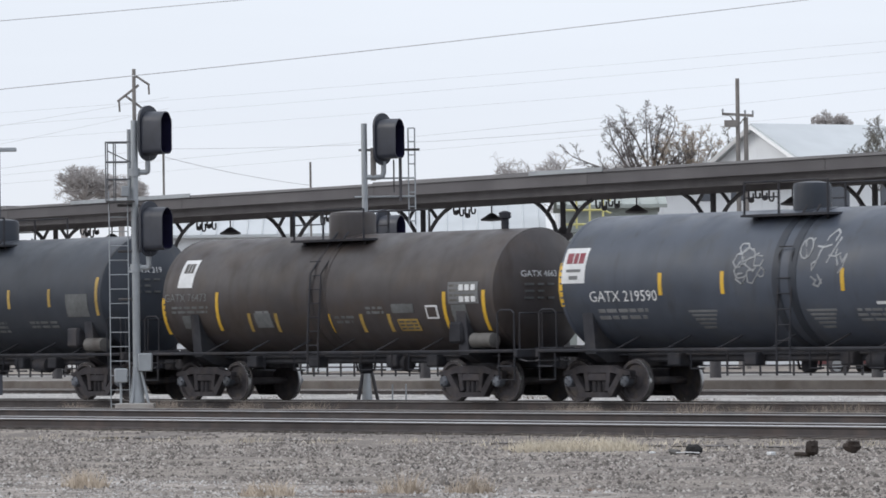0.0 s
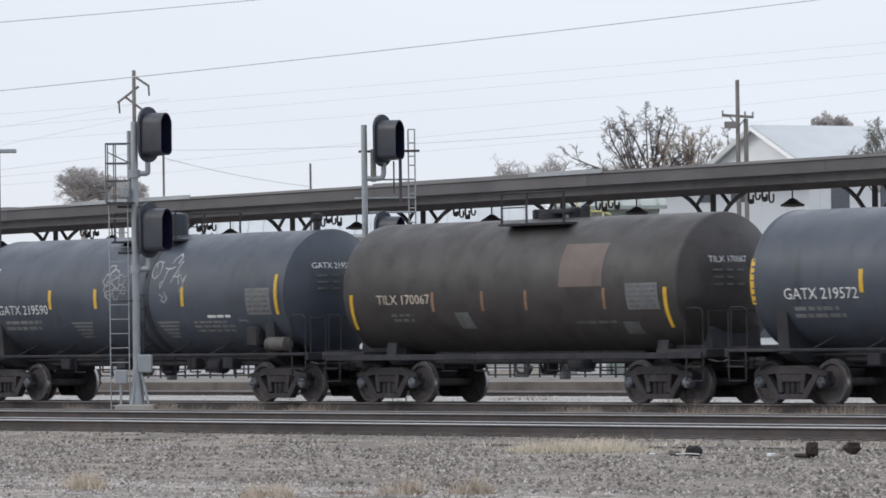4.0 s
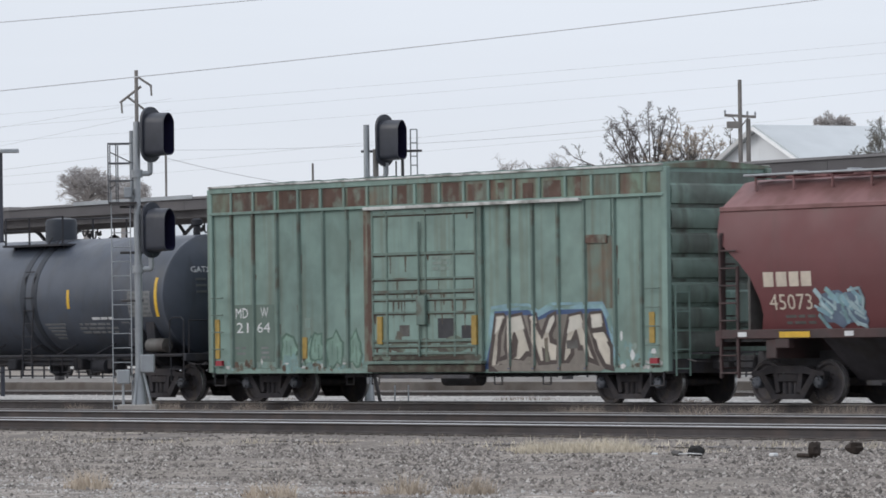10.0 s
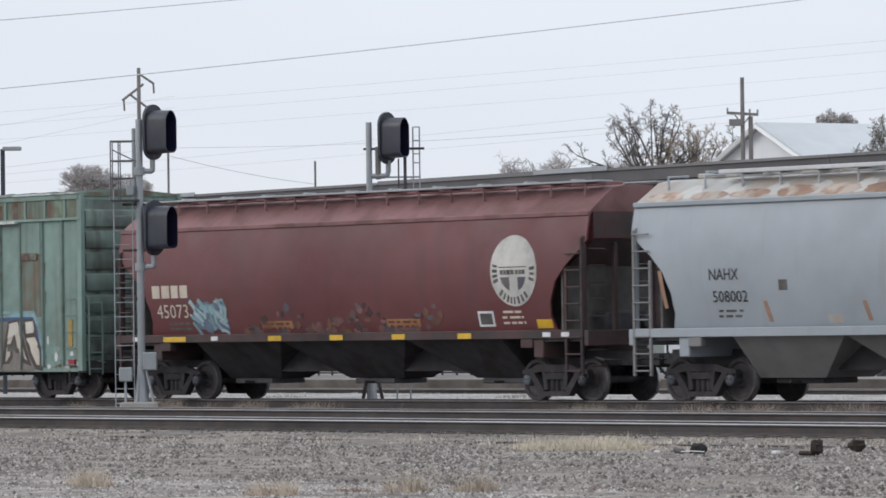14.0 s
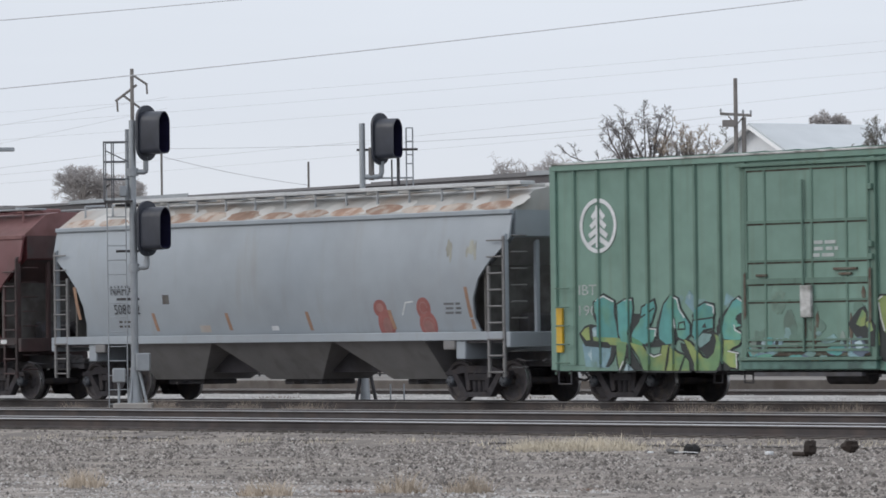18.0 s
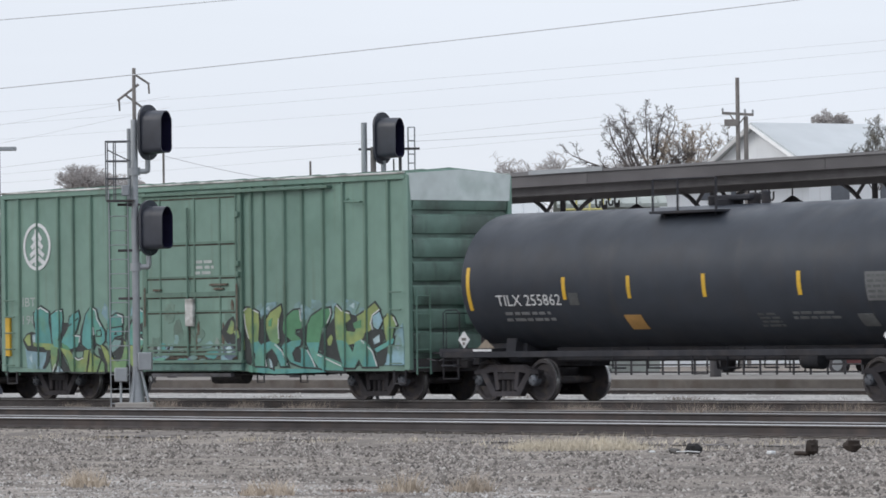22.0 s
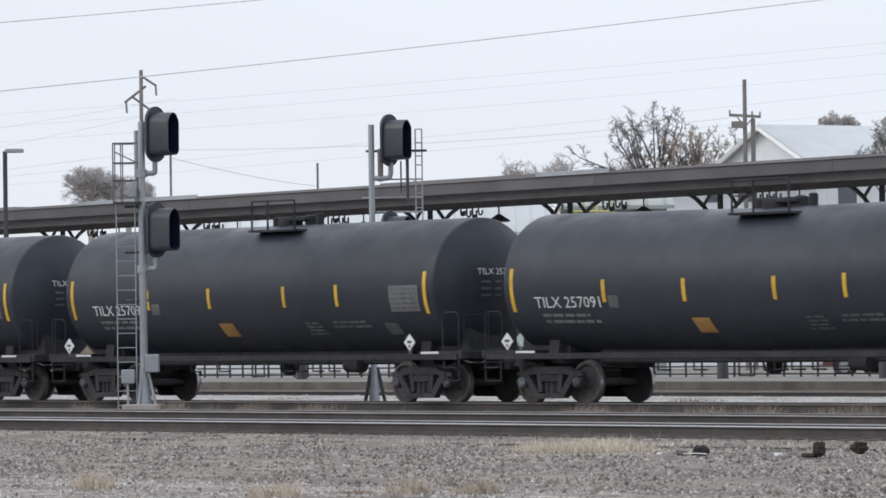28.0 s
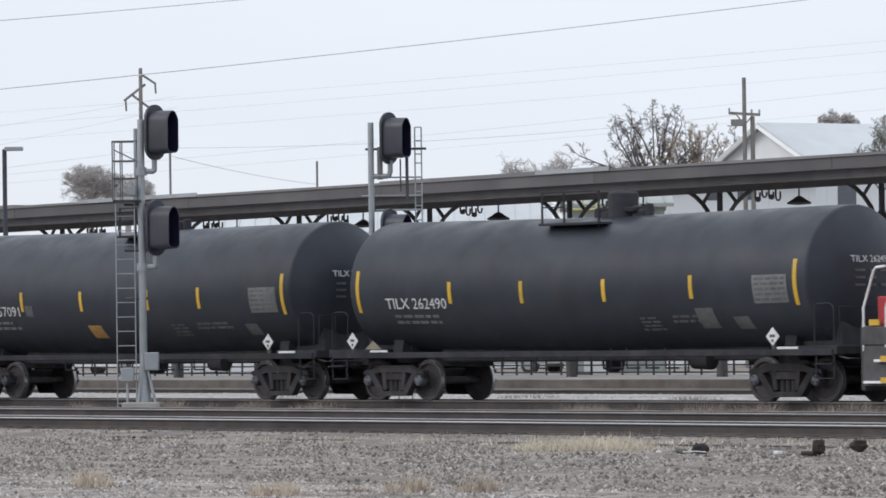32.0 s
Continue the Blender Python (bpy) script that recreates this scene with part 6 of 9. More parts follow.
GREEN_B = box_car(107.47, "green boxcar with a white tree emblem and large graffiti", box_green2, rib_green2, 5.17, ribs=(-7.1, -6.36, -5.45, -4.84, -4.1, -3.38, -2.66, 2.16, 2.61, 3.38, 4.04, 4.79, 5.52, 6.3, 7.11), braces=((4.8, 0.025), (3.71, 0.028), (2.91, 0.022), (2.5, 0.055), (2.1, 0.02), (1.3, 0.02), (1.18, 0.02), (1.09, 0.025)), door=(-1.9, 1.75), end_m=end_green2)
TANK_A = tank_car(123.96, "black tank car with yellow stripes and an orange plate", tank_black, r=1.53, half=6.85, tc=11.9, zc=2.62, style="low", frame_m=frame_black, walk_x=(-1.35, 0.65))
TANK_B = tank_car(140.1, "black tank car with yellow stripes and an orange plate", tank_black, r=1.53, half=6.85, tc=11.9, zc=2.62, style="low", frame_m=frame_black, walk_x=(-0.26, 1.41))
TANK_C = tank_car(156.3, "black tank car with yellow stripes and an orange plate", tank_black, r=1.53, half=6.85, tc=11.9, zc=2.62, style="low", frame_m=frame_black, walk_x=(-0.35, 1.4), dip=0.05)
TANK_D = tank_car(172.62, "long black tank car with a white diamond placard", tank_black, r=1.49, half=7.2, tc=12.5, zc=2.57, style="low", frame_m=frame_black, walk_x=(-1.3, 0.6), housing=0.28, dip=0.07)
locomotive(191.24)


# ---- stripes, lettering, plates and graffiti on the cars ----
def stripes(car, side, rows, mat=yellow, name="reflective_stripe", w=0.11):
    """Rows of place along the car, top and bottom height, slant of the foot."""
    for u, z1, z0, slant in rows:
        part(name, side.patch(Shape(), u - w / 2, u + w / 2, z0, z1, slant), mat, car)


def plate(car, side, u0, u1, z0, z1, mat, name="data_panel", label="", slant=0.0, ink=None, lines=0, lift=0.012):
    p = part(name, side.patch(Shape(), u0, u1, z0, z1, slant, lift=lift), mat, car, label)
    if lines:
        s, n = Shape(), lines
        h = (z1 - z0) / (n * 2 + 1)
        rng = random.Random(int(u0 * 100))
        for k in range(n):
            x = u0 + 0.05
            while x < u1 - 0.12:
                w = min(rng.uniform(0.1, 0.3), u1 - 0.05 - x)
                z = z1 - (2 * k + 1) * h
                side.patch(s, x, x + w, z - h, z, slant * (z1 - z) / (z1 - z0) * 0, lift=lift + 0.005)
                x += w + 0.05
        tagged(part("small_writing", s, ink or black_paint, p), kind="stuff")
    return p


def writing(car, side, u, z, width, rows, mat=grey_paint, h=0.055, gap=0.05, seed=1):
    s = Shape()
    bars(side, s, u, z, width, rows, h, gap, seed)
    tagged(part("small_writing", s, mat, car), kind="stuff")


def diamond(car, u, z, r=0.19, y=-1.46):
    h = part("placard_holder", Shape().box(u - 0.05, u + 0.05, y + 0.01, y + 0.05, 1.1, z), steel_dark, car)
    p = part("placard", Shape().prism([(u - r, z), (u, z - r), (u + r, z), (u, z + r)], y - 0.012, y + 0.006), white_paint, h, "white diamond placard")
    part("placard_mark", Shape().box(u - r * 0.4, u + r * 0.4, y - 0.017, y - 0.0125, z - r * 0.1, z + r * 0.22), grimy_grey, h)
    part("placard_mark", Shape().box(u - r * 0.16, u + r * 0.16, y - 0.017, y - 0.0125, z - r * 0.62, z - r * 0.3), grimy_grey, h)


def head_writing(car, half, r, zc, text, y0, z0, size, width):
    """Lettering on the round end of a tank."""
    d = r * HEAD

    def on(y, z):
        q = min(0.99, math.sqrt(y * y + (z - zc) ** 2) / r)
        return half + 0.1 + (d - 0.1) * (1 - (min(q, 0.955) / 0.955) ** 2.2) + 0.025
    me = lettering(text, size, width)
    for p in me.vertices:
        y, z = y0 + p.co.x, z0 + p.co.z
        p.co = (on(y, z), y, z)
    me.materials.append(white_paint)
    ob = new("end_lettering", me)
    ob.parent = car
    s = Shape()
    for k in range(3):
        z = z0 - 0.14 - 0.15 * k
        for a, b in ((0.08, 0.3), (0.42, 0.58), (0.7, 0.9))[:3 - k % 2]:
            ya, yb = y0 + a * width, y0 + b * width
            v = [(on(y, zz), y, zz) for y, zz in ((ya, z), (yb, z), (yb, z - 0.05), (ya, z - 0.05))]
            v += [(x - 0.02, y, zz) for x, y, zz in v]
            s.add(v, [(0, 1, 2, 3), (0, 4, 5, 1), (2, 6, 7, 3), (1, 5, 6, 2), (3, 7, 4, 0)])
    tagged(part("end_writing", s, dim_paint, car), kind="stuff")


# the black tank at the head of the view
car, side = GATX_A
stripes(car, side, [(-6.1, 3.0, 2.07, 0), (-3.0, 2.74, 2.27, 0), (-1.15, 2.74, 2.27, 0), (2.3, 2.74, 2.27, 0), (4.0, 2.74, 2.3, 0), (5.95, 3.0, 2.07, 0)], yellow_dull)
plate(car, side, 4.7, 5.6, 2.05, 2.6, dim_paint, label="faded data panel")
writing(car, side, 1.2, 1.95, 0.9, 3, dim_paint, seed=3)
writing(car, side, 3.0, 1.95, 1.4, 2, dim_paint, seed=4)
head_writing(car, 6.1, 1.47, 2.55, "GATX 219", -0.85, 3.1, 0.2, 0.9)

# brown tank
car, side = BROWN
stripes(car, side, [(-5.92, 2.45, 1.59, -0.1), (-3.86, 2.56, 1.66, -0.1), (0.15, 2.0, 1.58, -0.02), (4.3, 2.45, 1.55, -0.08), (5.63, 2.47, 1.58, -0.09)])
stripes(car, side, [(-2.74, 2.05, 1.63, -0.06), (-1.75, 2.04, 1.61, -0.06), (1.32, 1.99, 1.58, -0.04), (2.29, 1.98, 1.58, -0.04)], yellow_dull)
board = plate(car, side, -5.38, -4.82, 2.68, 3.33, white_paint, "placard_board", "white placard board with a red emblem", slant=-0.02)
s = Shape()
for a, b in ((-5.27, -5.15), (-5.12, -5.04), (-5.01, -4.92)):
    side.patch(s, a, b, 3.02, 3.24, lift=0.018)
part("emblem", s, grimy_grey, board)
writing(car, side, -5.3, 2.9, 0.4, 2, grey_paint, seed=5)
side.letters("GATX 76473", -5.87, 2.36, 0.26, 1.6, grey_paint, car, label="worn white stencilled reporting mark")
writing(car, side, -5.7, 2.24, 1.5, 2, dim_paint, seed=6)
plate(car, side, -5.3, -4.8, 1.72, 2.02, dim_paint, "repaint_patch")
plate(car, side, -2.55, -1.95, 1.72, 2.05, dim_paint, "repaint_patch")
writing(car, side, -2.5, 2.1, 0.6, 1, grey_paint, seed=7)
writing(car, side, 0.35, 1.95, 0.7, 2, dim_paint, seed=8)
writing(car, side, 1.5, 2.15, 0.7, 2, dim_paint, seed=9)
plate(car, side, 2.45, 3.2, 2.0, 2.2, dim_paint, "repaint_patch")
plate(car, side, 2.55, 3.25, 1.6, 1.86, yellow_dull, "yellow_plate", "dull yellow warning plate", lines=3, ink=grimy_grey)
p = plate(car, side, 3.62, 4.02, 1.86, 2.16, white_paint, "square_stencil", slant=0.0)
part("square_centre", side.patch(Shape(), 3.67, 3.97, 1.9, 2.12, lift=0.018), tank_brown, p)
plate(car, side, 4.44, 5.45, 2.18, 2.66, panel_grey, "data_panel", "grey data panel with white boxes", lines=4, ink=grimy_grey)
s = Shape()
for k in range(3):
    side.patch(s, 4.82 + k * 0.2, 4.96 + k * 0.2, 2.47, 2.6, lift=0.022)
    side.patch(s, 4.82 + k * 0.2, 4.96 + k * 0.2, 2.22, 2.34, lift=0.022)
part("panel_marks", s, white_paint, car)
plate(car, side, 4.5, 5.0, 1.75, 2.16, dim_paint, "repaint_patch")
head_writing(car, 5.9, 1.40, 2.44, "GATX 4663", -0.85, 2.75, 0.2, 0.9)


maroon_paint = material("maroon_sign_paint", (0.20, 0.022, 0.04), 0.5, vary=0.1)


def gatx_marks(car, side, number, placard):
    stripes(car, side, [(-6.12, 3.0, 2.07, 0), (-3.03, 2.74, 2.27, 0), (-1.16, 2.74, 2.27, 0), (2.30, 2.74, 2.28, 0), (5.84, 2.98, 2.05, 0)])
    side.letters("GATX " + number, -5.22, 2.16, 0.325, 2.08, white_paint, car, label="white stencilled reporting mark and number")
    writing(car, side, -5.08, 2.0, 1.6, 2, grey_paint, 0.075, 0.07, seed=len(number) + int(number[-2:]))
    s = Shape()
    for k in range(5):
        side.patch(s, -2.3 + 0.06 * k, -1.45 - 0.06 * k, 1.9 - k * 0.085, 1.945 - k * 0.085)
        side.patch(s, 1.16 + 0.06 * k, 2.0 - 0.06 * k, 1.88 - k * 0.085, 1.925 - k * 0.085)
    tagged(part("small_writing", s, grey_paint, car), kind="stuff")
    writing(car, side, 2.5, 1.92, 1.6, 3, grey_paint, 0.05, 0.05, seed=22)
    writing(car, side, 3.1, 2.06, 0.95, 1, white_paint, 0.06, 0.05, seed=23)
    plate(car, side, 4.72, 5.62, 2.05, 2.67, grey_paint, "data_panel", "worn grey data panel", lines=5, ink=dim_paint, lift=0.006)
    p = part("square_stencil", side.outline(Shape(), [(4.3, 1.94), (4.62, 1.94), (4.66, 1.64), (4.4, 1.64)], 0.006), grey_paint, car)
    part("square_centre", side.outline(Shape(), [(4.34, 1.91), (4.59, 1.91), (4.62, 1.67), (4.43, 1.67)], 0.01), tank_blue, p)
    head_writing(car, 6.1, 1.47, 2.55, "GATX " + number, -0.85, 3.1, 0.2, 1.1)
    if placard:
        b = plate(car, side, -6.08, -5.36, 2.56, 3.31, white_paint, "placard_board", "white placard board with a dark red emblem")
        s = Shape()
        side.patch(s, -5.98, -5.8, 2.98, 3.2, lift=0.018)
        side.patch(s, -5.76, -5.64, 2.98, 3.2, lift=0.018)
        side.patch(s, -5.6, -5.44, 2.98, 3.2, lift=0.018)
        part("emblem", s, maroon_paint, b)
        s = Shape()
        side.patch(s, -5.95, -5.5, 2.8, 2.86, lift=0.018)
        side.patch(s, -5.85, -5.58, 2.64, 2.72, lift=0.018)
        part("small_writing", s, grey_paint, b)


gatx_marks(*BLUE_A, "219590", True)
gatx_marks(*BLUE_B, "219572", False)


def stroke(side, shape, pts, w, lift):
    """A painted line of width w along a row of points, as one ribbon with mitred bends; a line that ends where it began is closed."""
    closed = len(pts) > 3 and pts[0] == pts[-1]
    p = [Vector(q) for q in (pts[:-1] if closed else pts)]
    n, v = len(p), []
    for i in range(n):
        before = p[i] - p[i - 1] if i or closed else p[1] - p[0]
        after = p[(i + 1) % n] - p[i] if i < n - 1 or closed else before
        a, b = before.normalized(), after.normalized()
        across = Vector((-a.y - b.y, a.x + b.x))
        across = across.normalized() if across.length > 0.2 else Vector((-b.y, b.x))
        reach = w / 2 / max(0.5, across.dot(Vector((-b.y, b.x))))
        tip = Vector((0, 0)) if closed or 0 < i < n - 1 else (b if i else -b) * w * 0.3
        for k in (-1, 1):
            q = p[i] + tip + across * reach * k
            v += [side.put(q.x, q.y, lift + 0.0002 * i), side.put(q.x, q.y, 0.0)]
    f = []
    for i in range(n if closed else n - 1):
        a, b = 4 * i, 4 * ((i + 1) % n)
        f += [(a, b, b + 2, a + 2), (a + 1, b + 1, b, a), (a + 2, b + 2, b + 3, a + 3)]
    if not closed:
        f += [(0, 2, 3, 1), (4 * n - 4, 4 * n - 3, 4 * n - 1, 4 * n - 2)]
    return shape.add(v, f)


# chalk scribbles on the first blue tank
car, side = BLUE_A
s = Shape()
rng = random.Random(4)
for cx, cz, r in ((-0.62, 3.2, 0.12), (-0.45, 3.05, 0.17), (-0.7, 2.95, 0.15), (-0.35, 2.85, 0.16), (-0.6, 2.75, 0.18), (-0.15, 2.95, 0.14), (-0.3, 2.62, 0.15), (-0.62, 2.58, 0.12), (-0.02, 2.7, 0.1)):
    stroke(side, s, [(cx + r * math.cos(a) * 1.1, cz + r * math.sin(a)) for a in [rng.uniform(0, 2) + k * 0.7 for k in range(9)]], 0.03, 0.008)
for pts in ([(1.2 + 0.17 * math.cos(k * 0.6), 3.16 + 0.21 * math.sin(k * 0.6)) for k in range(13)], [(1.12, 3.3), (1.24, 2.98), (1.34, 3.36)], [(1.95, 3.3), (1.98, 3.46), (1.88, 3.53), (1.74, 3.4), (1.62, 3.1), (1.52, 2.82), (1.44, 2.72), (1.42, 2.84), (1.55, 2.9)], [(1.5, 3.2), (1.7, 3.17), (1.88, 3.22)], [(1.84, 2.86), (1.98, 3.1), (2.08, 3.36)], [(2.08, 3.36), (2.06, 3.05), (2.16, 2.8)], [(1.88, 3.0), (2.08, 2.98), (2.2, 3.04)], [(2.2, 2.98), (2.28, 2.86), (2.36, 3.0)], [(2.38, 3.02), (2.3, 2.76), (2.18, 2.64)], [(1.42, 2.58), (1.56, 2.5), (1.48, 2.42), (1.62, 2.38), (1.72, 2.52)], [(1.6, 2.62), (1.72, 2.44)]):
    stroke(side, s, pts, 0.034, 0.008)
chalk = material("pale_chalk", (0.33, 0.34, 0.35), 0.9, vary=0.3, grain=9)
tagged(part("chalk_graffiti", s, chalk, car, "pale chalk scribbles"), kind="stuff")

# olive tank
car, side = OLIVE
stripes(car, side, [(-5.17, 2.45, 1.67, -0.1), (5.13, 2.47, 1.62, -0.08)])
stripes(car, side, [(-2.35, 2.47, 2.04, -0.06), (-0.69, 2.47, 2.04, -0.05), (0.74, 2.47, 2.04, -0.05), (3.24, 2.48, 2.03, -0.05)], dull_tape, w=0.09)
plate(car, side, 1.82, 3.19, 2.52, 3.44, patch_brown, "repaint_patch", "rectangular brown repaint patch", lift=0.005)
side.letters("TILX 170067", -4.28, 2.22, 0.30, 1.82, cream_paint, car, label="cream stencilled reporting mark and number")
writing(car, side, -3.9, 2.0, 0.9, 2, dim_paint, 0.06, 0.05, seed=31)
plate(car, side, -1.72, -1.25, 1.66, 2.01, dim_paint, "repaint_patch", slant=0.1)
plate(car, side, 3.92, 4.9, 2.01, 2.57, panel_grey, "data_panel", "grey data panel", lines=5, ink=dim_paint)
plate(car, side, 3.6, 4.1, 1.5, 1.75, dim_paint, "repaint_patch")
writing(car, side, 2.1, 1.78, 1.4, 1, dim_paint, seed=33)
head_writing(car, 5.4, 1.50, 2.56, "TILX 170067", -0.85, 2.98, 0.19, 0.95)


dust_tan = material("dusty_tan_paint", (0.24, 0.2, 0.155), 0.75, vary=0.2, grain=8)


def black_tank_marks(car, side, number, half, end, us, orange=-1.88):
    stripes(car, side, [(-end, 2.94, 2.0, 0), (us[0], 2.68, 2.2, 0), (us[1], 2.68, 2.2, 0), (us[2], 2.68, 2.2, 0), (us[3], 2.69, 2.2, 0), (end - 0.05, 2.94, 2.0, 0)])
    side.letters("TILX " + number, us[0] - 2.22, 2.09, 0.34, 2.08, white_paint, car, label="white stencilled reporting mark and number")
    writing(car, side, us[0] - 2.1, 1.95, 1.8, 2, grey_paint, 0.06, 0.075, seed=int(number[-3:]))
    if orange:
        plate(car, side, orange, orange + 0.52, 1.55, 1.85, orange_sign, "orange_plate", "faded orange plate", slant=0.06)
        p = plate(car, side, us[0] + 0.12, us[0] + 0.42, 2.08, 2.34, dim_paint, "square_stencil", lift=0.006)
    else:
        plate(car, side, 3.89, 4.42, 1.58, 2.0, dim_paint, "repaint_patch", slant=0.05)
    writing(car, side, 2.1, 1.84, 0.7, 4, dim_paint, 0.04, 0.04, seed=41)
    writing(car, side, 3.1, 1.86, 1.5, 2, dim_paint, 0.05, 0.05, seed=42)
    plate(car, side, end - 1.28, end - 0.28, 2.06, 2.64, panel_grey, "data_panel", "grey data panel", lines=5, ink=dim_paint)
    plate(car, side, 4.95, 5.4, 1.55, 1.8, dim_paint, "square_stencil", slant=0.05)
    for u in (-end - 0.22, 6.02 if end < 7 else 6.28):
        diamond(car, u, 1.36)
    u = -end + 0.5
    if car is not TANK_C[0]:
        part("jacking_mark", Shape().prism([(u - 0.28, 1.17), (u + 0.28, 1.17), (u, 1.36)], -1.466, -1.45), dust_tan, car, "dusty tan triangular jacking mark")
    for u in (-6.6, 6.4):
        part("stencil", Shape().box(u, u + 0.6, -1.47, -1.452, 1.1, 1.15), white_paint, car)
    head_writing(car, half, side.r, side.zc, "TILX " + number, -0.6, 2.86, 0.2, 1.1)


black_tank_marks(*TANK_A, "255862", 6.85, 6.68, (-3.57, -1.54, 0.75, 3.53))
black_tank_marks(*TANK_B, "257099", 6.85, 6.66, (-3.62, -1.24, 1.58, 3.50), -1.08)
black_tank_marks(*TANK_C, "257091", 6.85, 6.66, (-3.72, -1.25, 1.43, 3.44), -1.2)
black_tank_marks(*TANK_D, "262490", 7.2, 7.0, (-3.82, -1.44, 1.20, 3.88), 0)

# ---- the weathered green boxcar ----
teal = material("teal_spray_paint", (0.095, 0.30, 0.285), 0.5, vary=0.2, grain=4, second=(0.12, 0.30, 0.23), second_amt=0.4, second_scale=1.8)
lime = material("lime_spray_paint", (0.26, 0.325, 0.115), 0.5, vary=0.2, grain=4, second=(0.15, 0.27, 0.13), second_amt=0.4, second_scale=1.8)
leaf = material("leaf_green_spray_paint", (0.09, 0.25, 0.13), 0.5, vary=0.15, grain=6)
pale_blue = material("pale_blue_spray_paint", (0.22, 0.36, 0.42), 0.5, vary=0.2, grain=5, second=(0.17, 0.28, 0.26), second_amt=0.4, second_scale=2.0)
frost = material("frost_blue_spray_paint", (0.36, 0.47, 0.50), 0.5, vary=0.2, grain=5, second=(0.2, 0.3, 0.34), second_amt=0.35, second_scale=3.0)
slate = material("slate_blue_spray_paint", (0.12, 0.16, 0.22), 0.5, vary=0.2, grain=5)
deep_blue = material("deep_blue_spray_paint", (0.045, 0.085, 0.19), 0.5, vary=0.15, grain=6)
sand = material("sand_spray_paint", (0.53, 0.485, 0.415), 0.5, vary=0.15, grain=5, second=(0.36, 0.32, 0.27), second_amt=0.3, second_scale=2.5)
tan = material("tan_spray_paint", (0.215, 0.19, 0.165), 0.5, vary=0.2, grain=5)
ink = material("black_spray_paint", (0.026, 0.032, 0.032), 0.5, vary=0.1)
white_spray = material("white_spray_paint", (0.6, 0.62, 0.62), 0.5, vary=0.1)
rust_m = material("rust_stain", (0.155, 0.15, 0.115), 0.8, vary=0.3, grain=3, second=(0.10, 0.06, 0.045), second_amt=0.5, second_scale=3, streak=(0.18, 0.19, 0.15), streak_amt=0.4)


umber = material("umber_spray_paint", (0.060, 0.044, 0.040), 0.5, vary=0.2, grain=5)
pale_sand = material("pale_sand_spray_paint", (0.58, 0.55, 0.49), 0.5, vary=0.12, grain=5)
rubbed = material("rubbed_green_paint", (0.21, 0.265, 0.235), 0.65, vary=0.2, grain=6)
bluish = material("faded_blue_green_paint", (0.19, 0.30, 0.29), 0.65, vary=0.2, grain=6)
murk = material("faded_brown_red_paint", (0.17, 0.088, 0.062), 0.7, vary=0.25, grain=5)
murk_grey = material("faded_grey_red_paint", (0.13, 0.085, 0.085), 0.7, vary=0.25, grain=5)


def between(pts, u0, u1):
    """The part of an outline that lies between two places along the car."""
    for limit, sign in ((u0, 1), (u1, -1)):
        kept = []
        for p, q in zip(pts, pts[1:] + pts[:1]):
            a, b = sign * (p[0] - limit), sign * (q[0] - limit)
            if a >= 0:
                kept.append(p)
            if a * b < 0:
                kept.append((limit, p[1] + (q[1] - p[1]) * a / (a - b)))
        pts = kept
    return pts


def daub(car, side, mat, pts, lift, rim=0.0):
    """One sprayed field of colour, carried over the ribs that it crosses, with a black rim where one is given."""
    rib_face = Side(y=-1.556)
    s = side.outline(Shape(), pts, lift)
    for x in RIB_AT.get(car, ()):
        q = between(pts, x - 0.029, x + 0.029)
        if len(q) > 2:
            rib_face.outline(s, q, lift)
    if rim:
        r = Shape()
        stroke(side, r, pts + pts[:1], rim, 0.0125)
        part("graffiti_outline", r, ink, car)
    return part("graffiti_field", s, mat, car)


def sprayed_line(car, side, mat, pts, w, lift):
    """A thin sprayed line."""
    s = Shape()
    stroke(side, s, pts, w, lift)
    return part("graffiti_stroke", s, mat, car)


def smear(car, side, mat, u, z, w, h, lift, rng, name="old_paint_smear"):
    """A ragged faded patch of old paint."""
    pts = [(u + w * math.cos(a) * rng.uniform(0.55, 1.1), z + h * math.sin(a) * rng.uniform(0.55, 1.1)) for a in [2 * math.pi * k / 13 for k in range(13)]]
    return part(name, side.outline(Shape(), pts, lift), mat, car)


car, side = GREEN_A
plain_green = material("plain_green_repaint", (0.118, 0.168, 0.142), 0.6, vary=0.12, grain=4)
PROUD = Side(y=-1.503, lift=0.01)
plate(car, side, -6.91, -5.42, 0.95, 2.28, plain_green, "repaint_patch", "darker green repaint patch", lift=0.004)
for text, u, z, w in (("MD", -6.85, 1.97, 0.46), ("W", -5.92, 1.98, 0.28), ("21", -6.82, 1.63, 0.44), ("64", -6.05, 1.63, 0.48)):
    side.letters(text, u, z, 0.34, w, white_paint, car, label="white stencilled reporting mark")
writing(car, side, -6.9, 1.3, 0.45, 2, grey_paint, 0.05, 0.08, seed=51)
writing(car, side, -5.98, 1.3, 0.4, 3, grey_paint, 0.05, 0.06, seed=52)
for u, z1, z0 in ((-7.55, 1.95, 1.03), (-4.3, 1.51, 1.02), (-1.5, 1.95, 1.33), (1.72, 1.95, 1.3), (7.3, 1.95, 1.3)):
    part("reflective_stripe", PROUD.patch(Shape(), u - 0.08, u + 0.08, z0, z1, lift=0.02 if abs(u) > 2 else 0.12), yellow_dull, car)
plate(car, side, -4.3, -4.06, 1.68, 1.95, rubbed, "square_stencil", lift=0.006)
part("square_centre", side.patch(Shape(), -4.26, -4.1, 1.72, 1.91, lift=0.01), box_green, car)
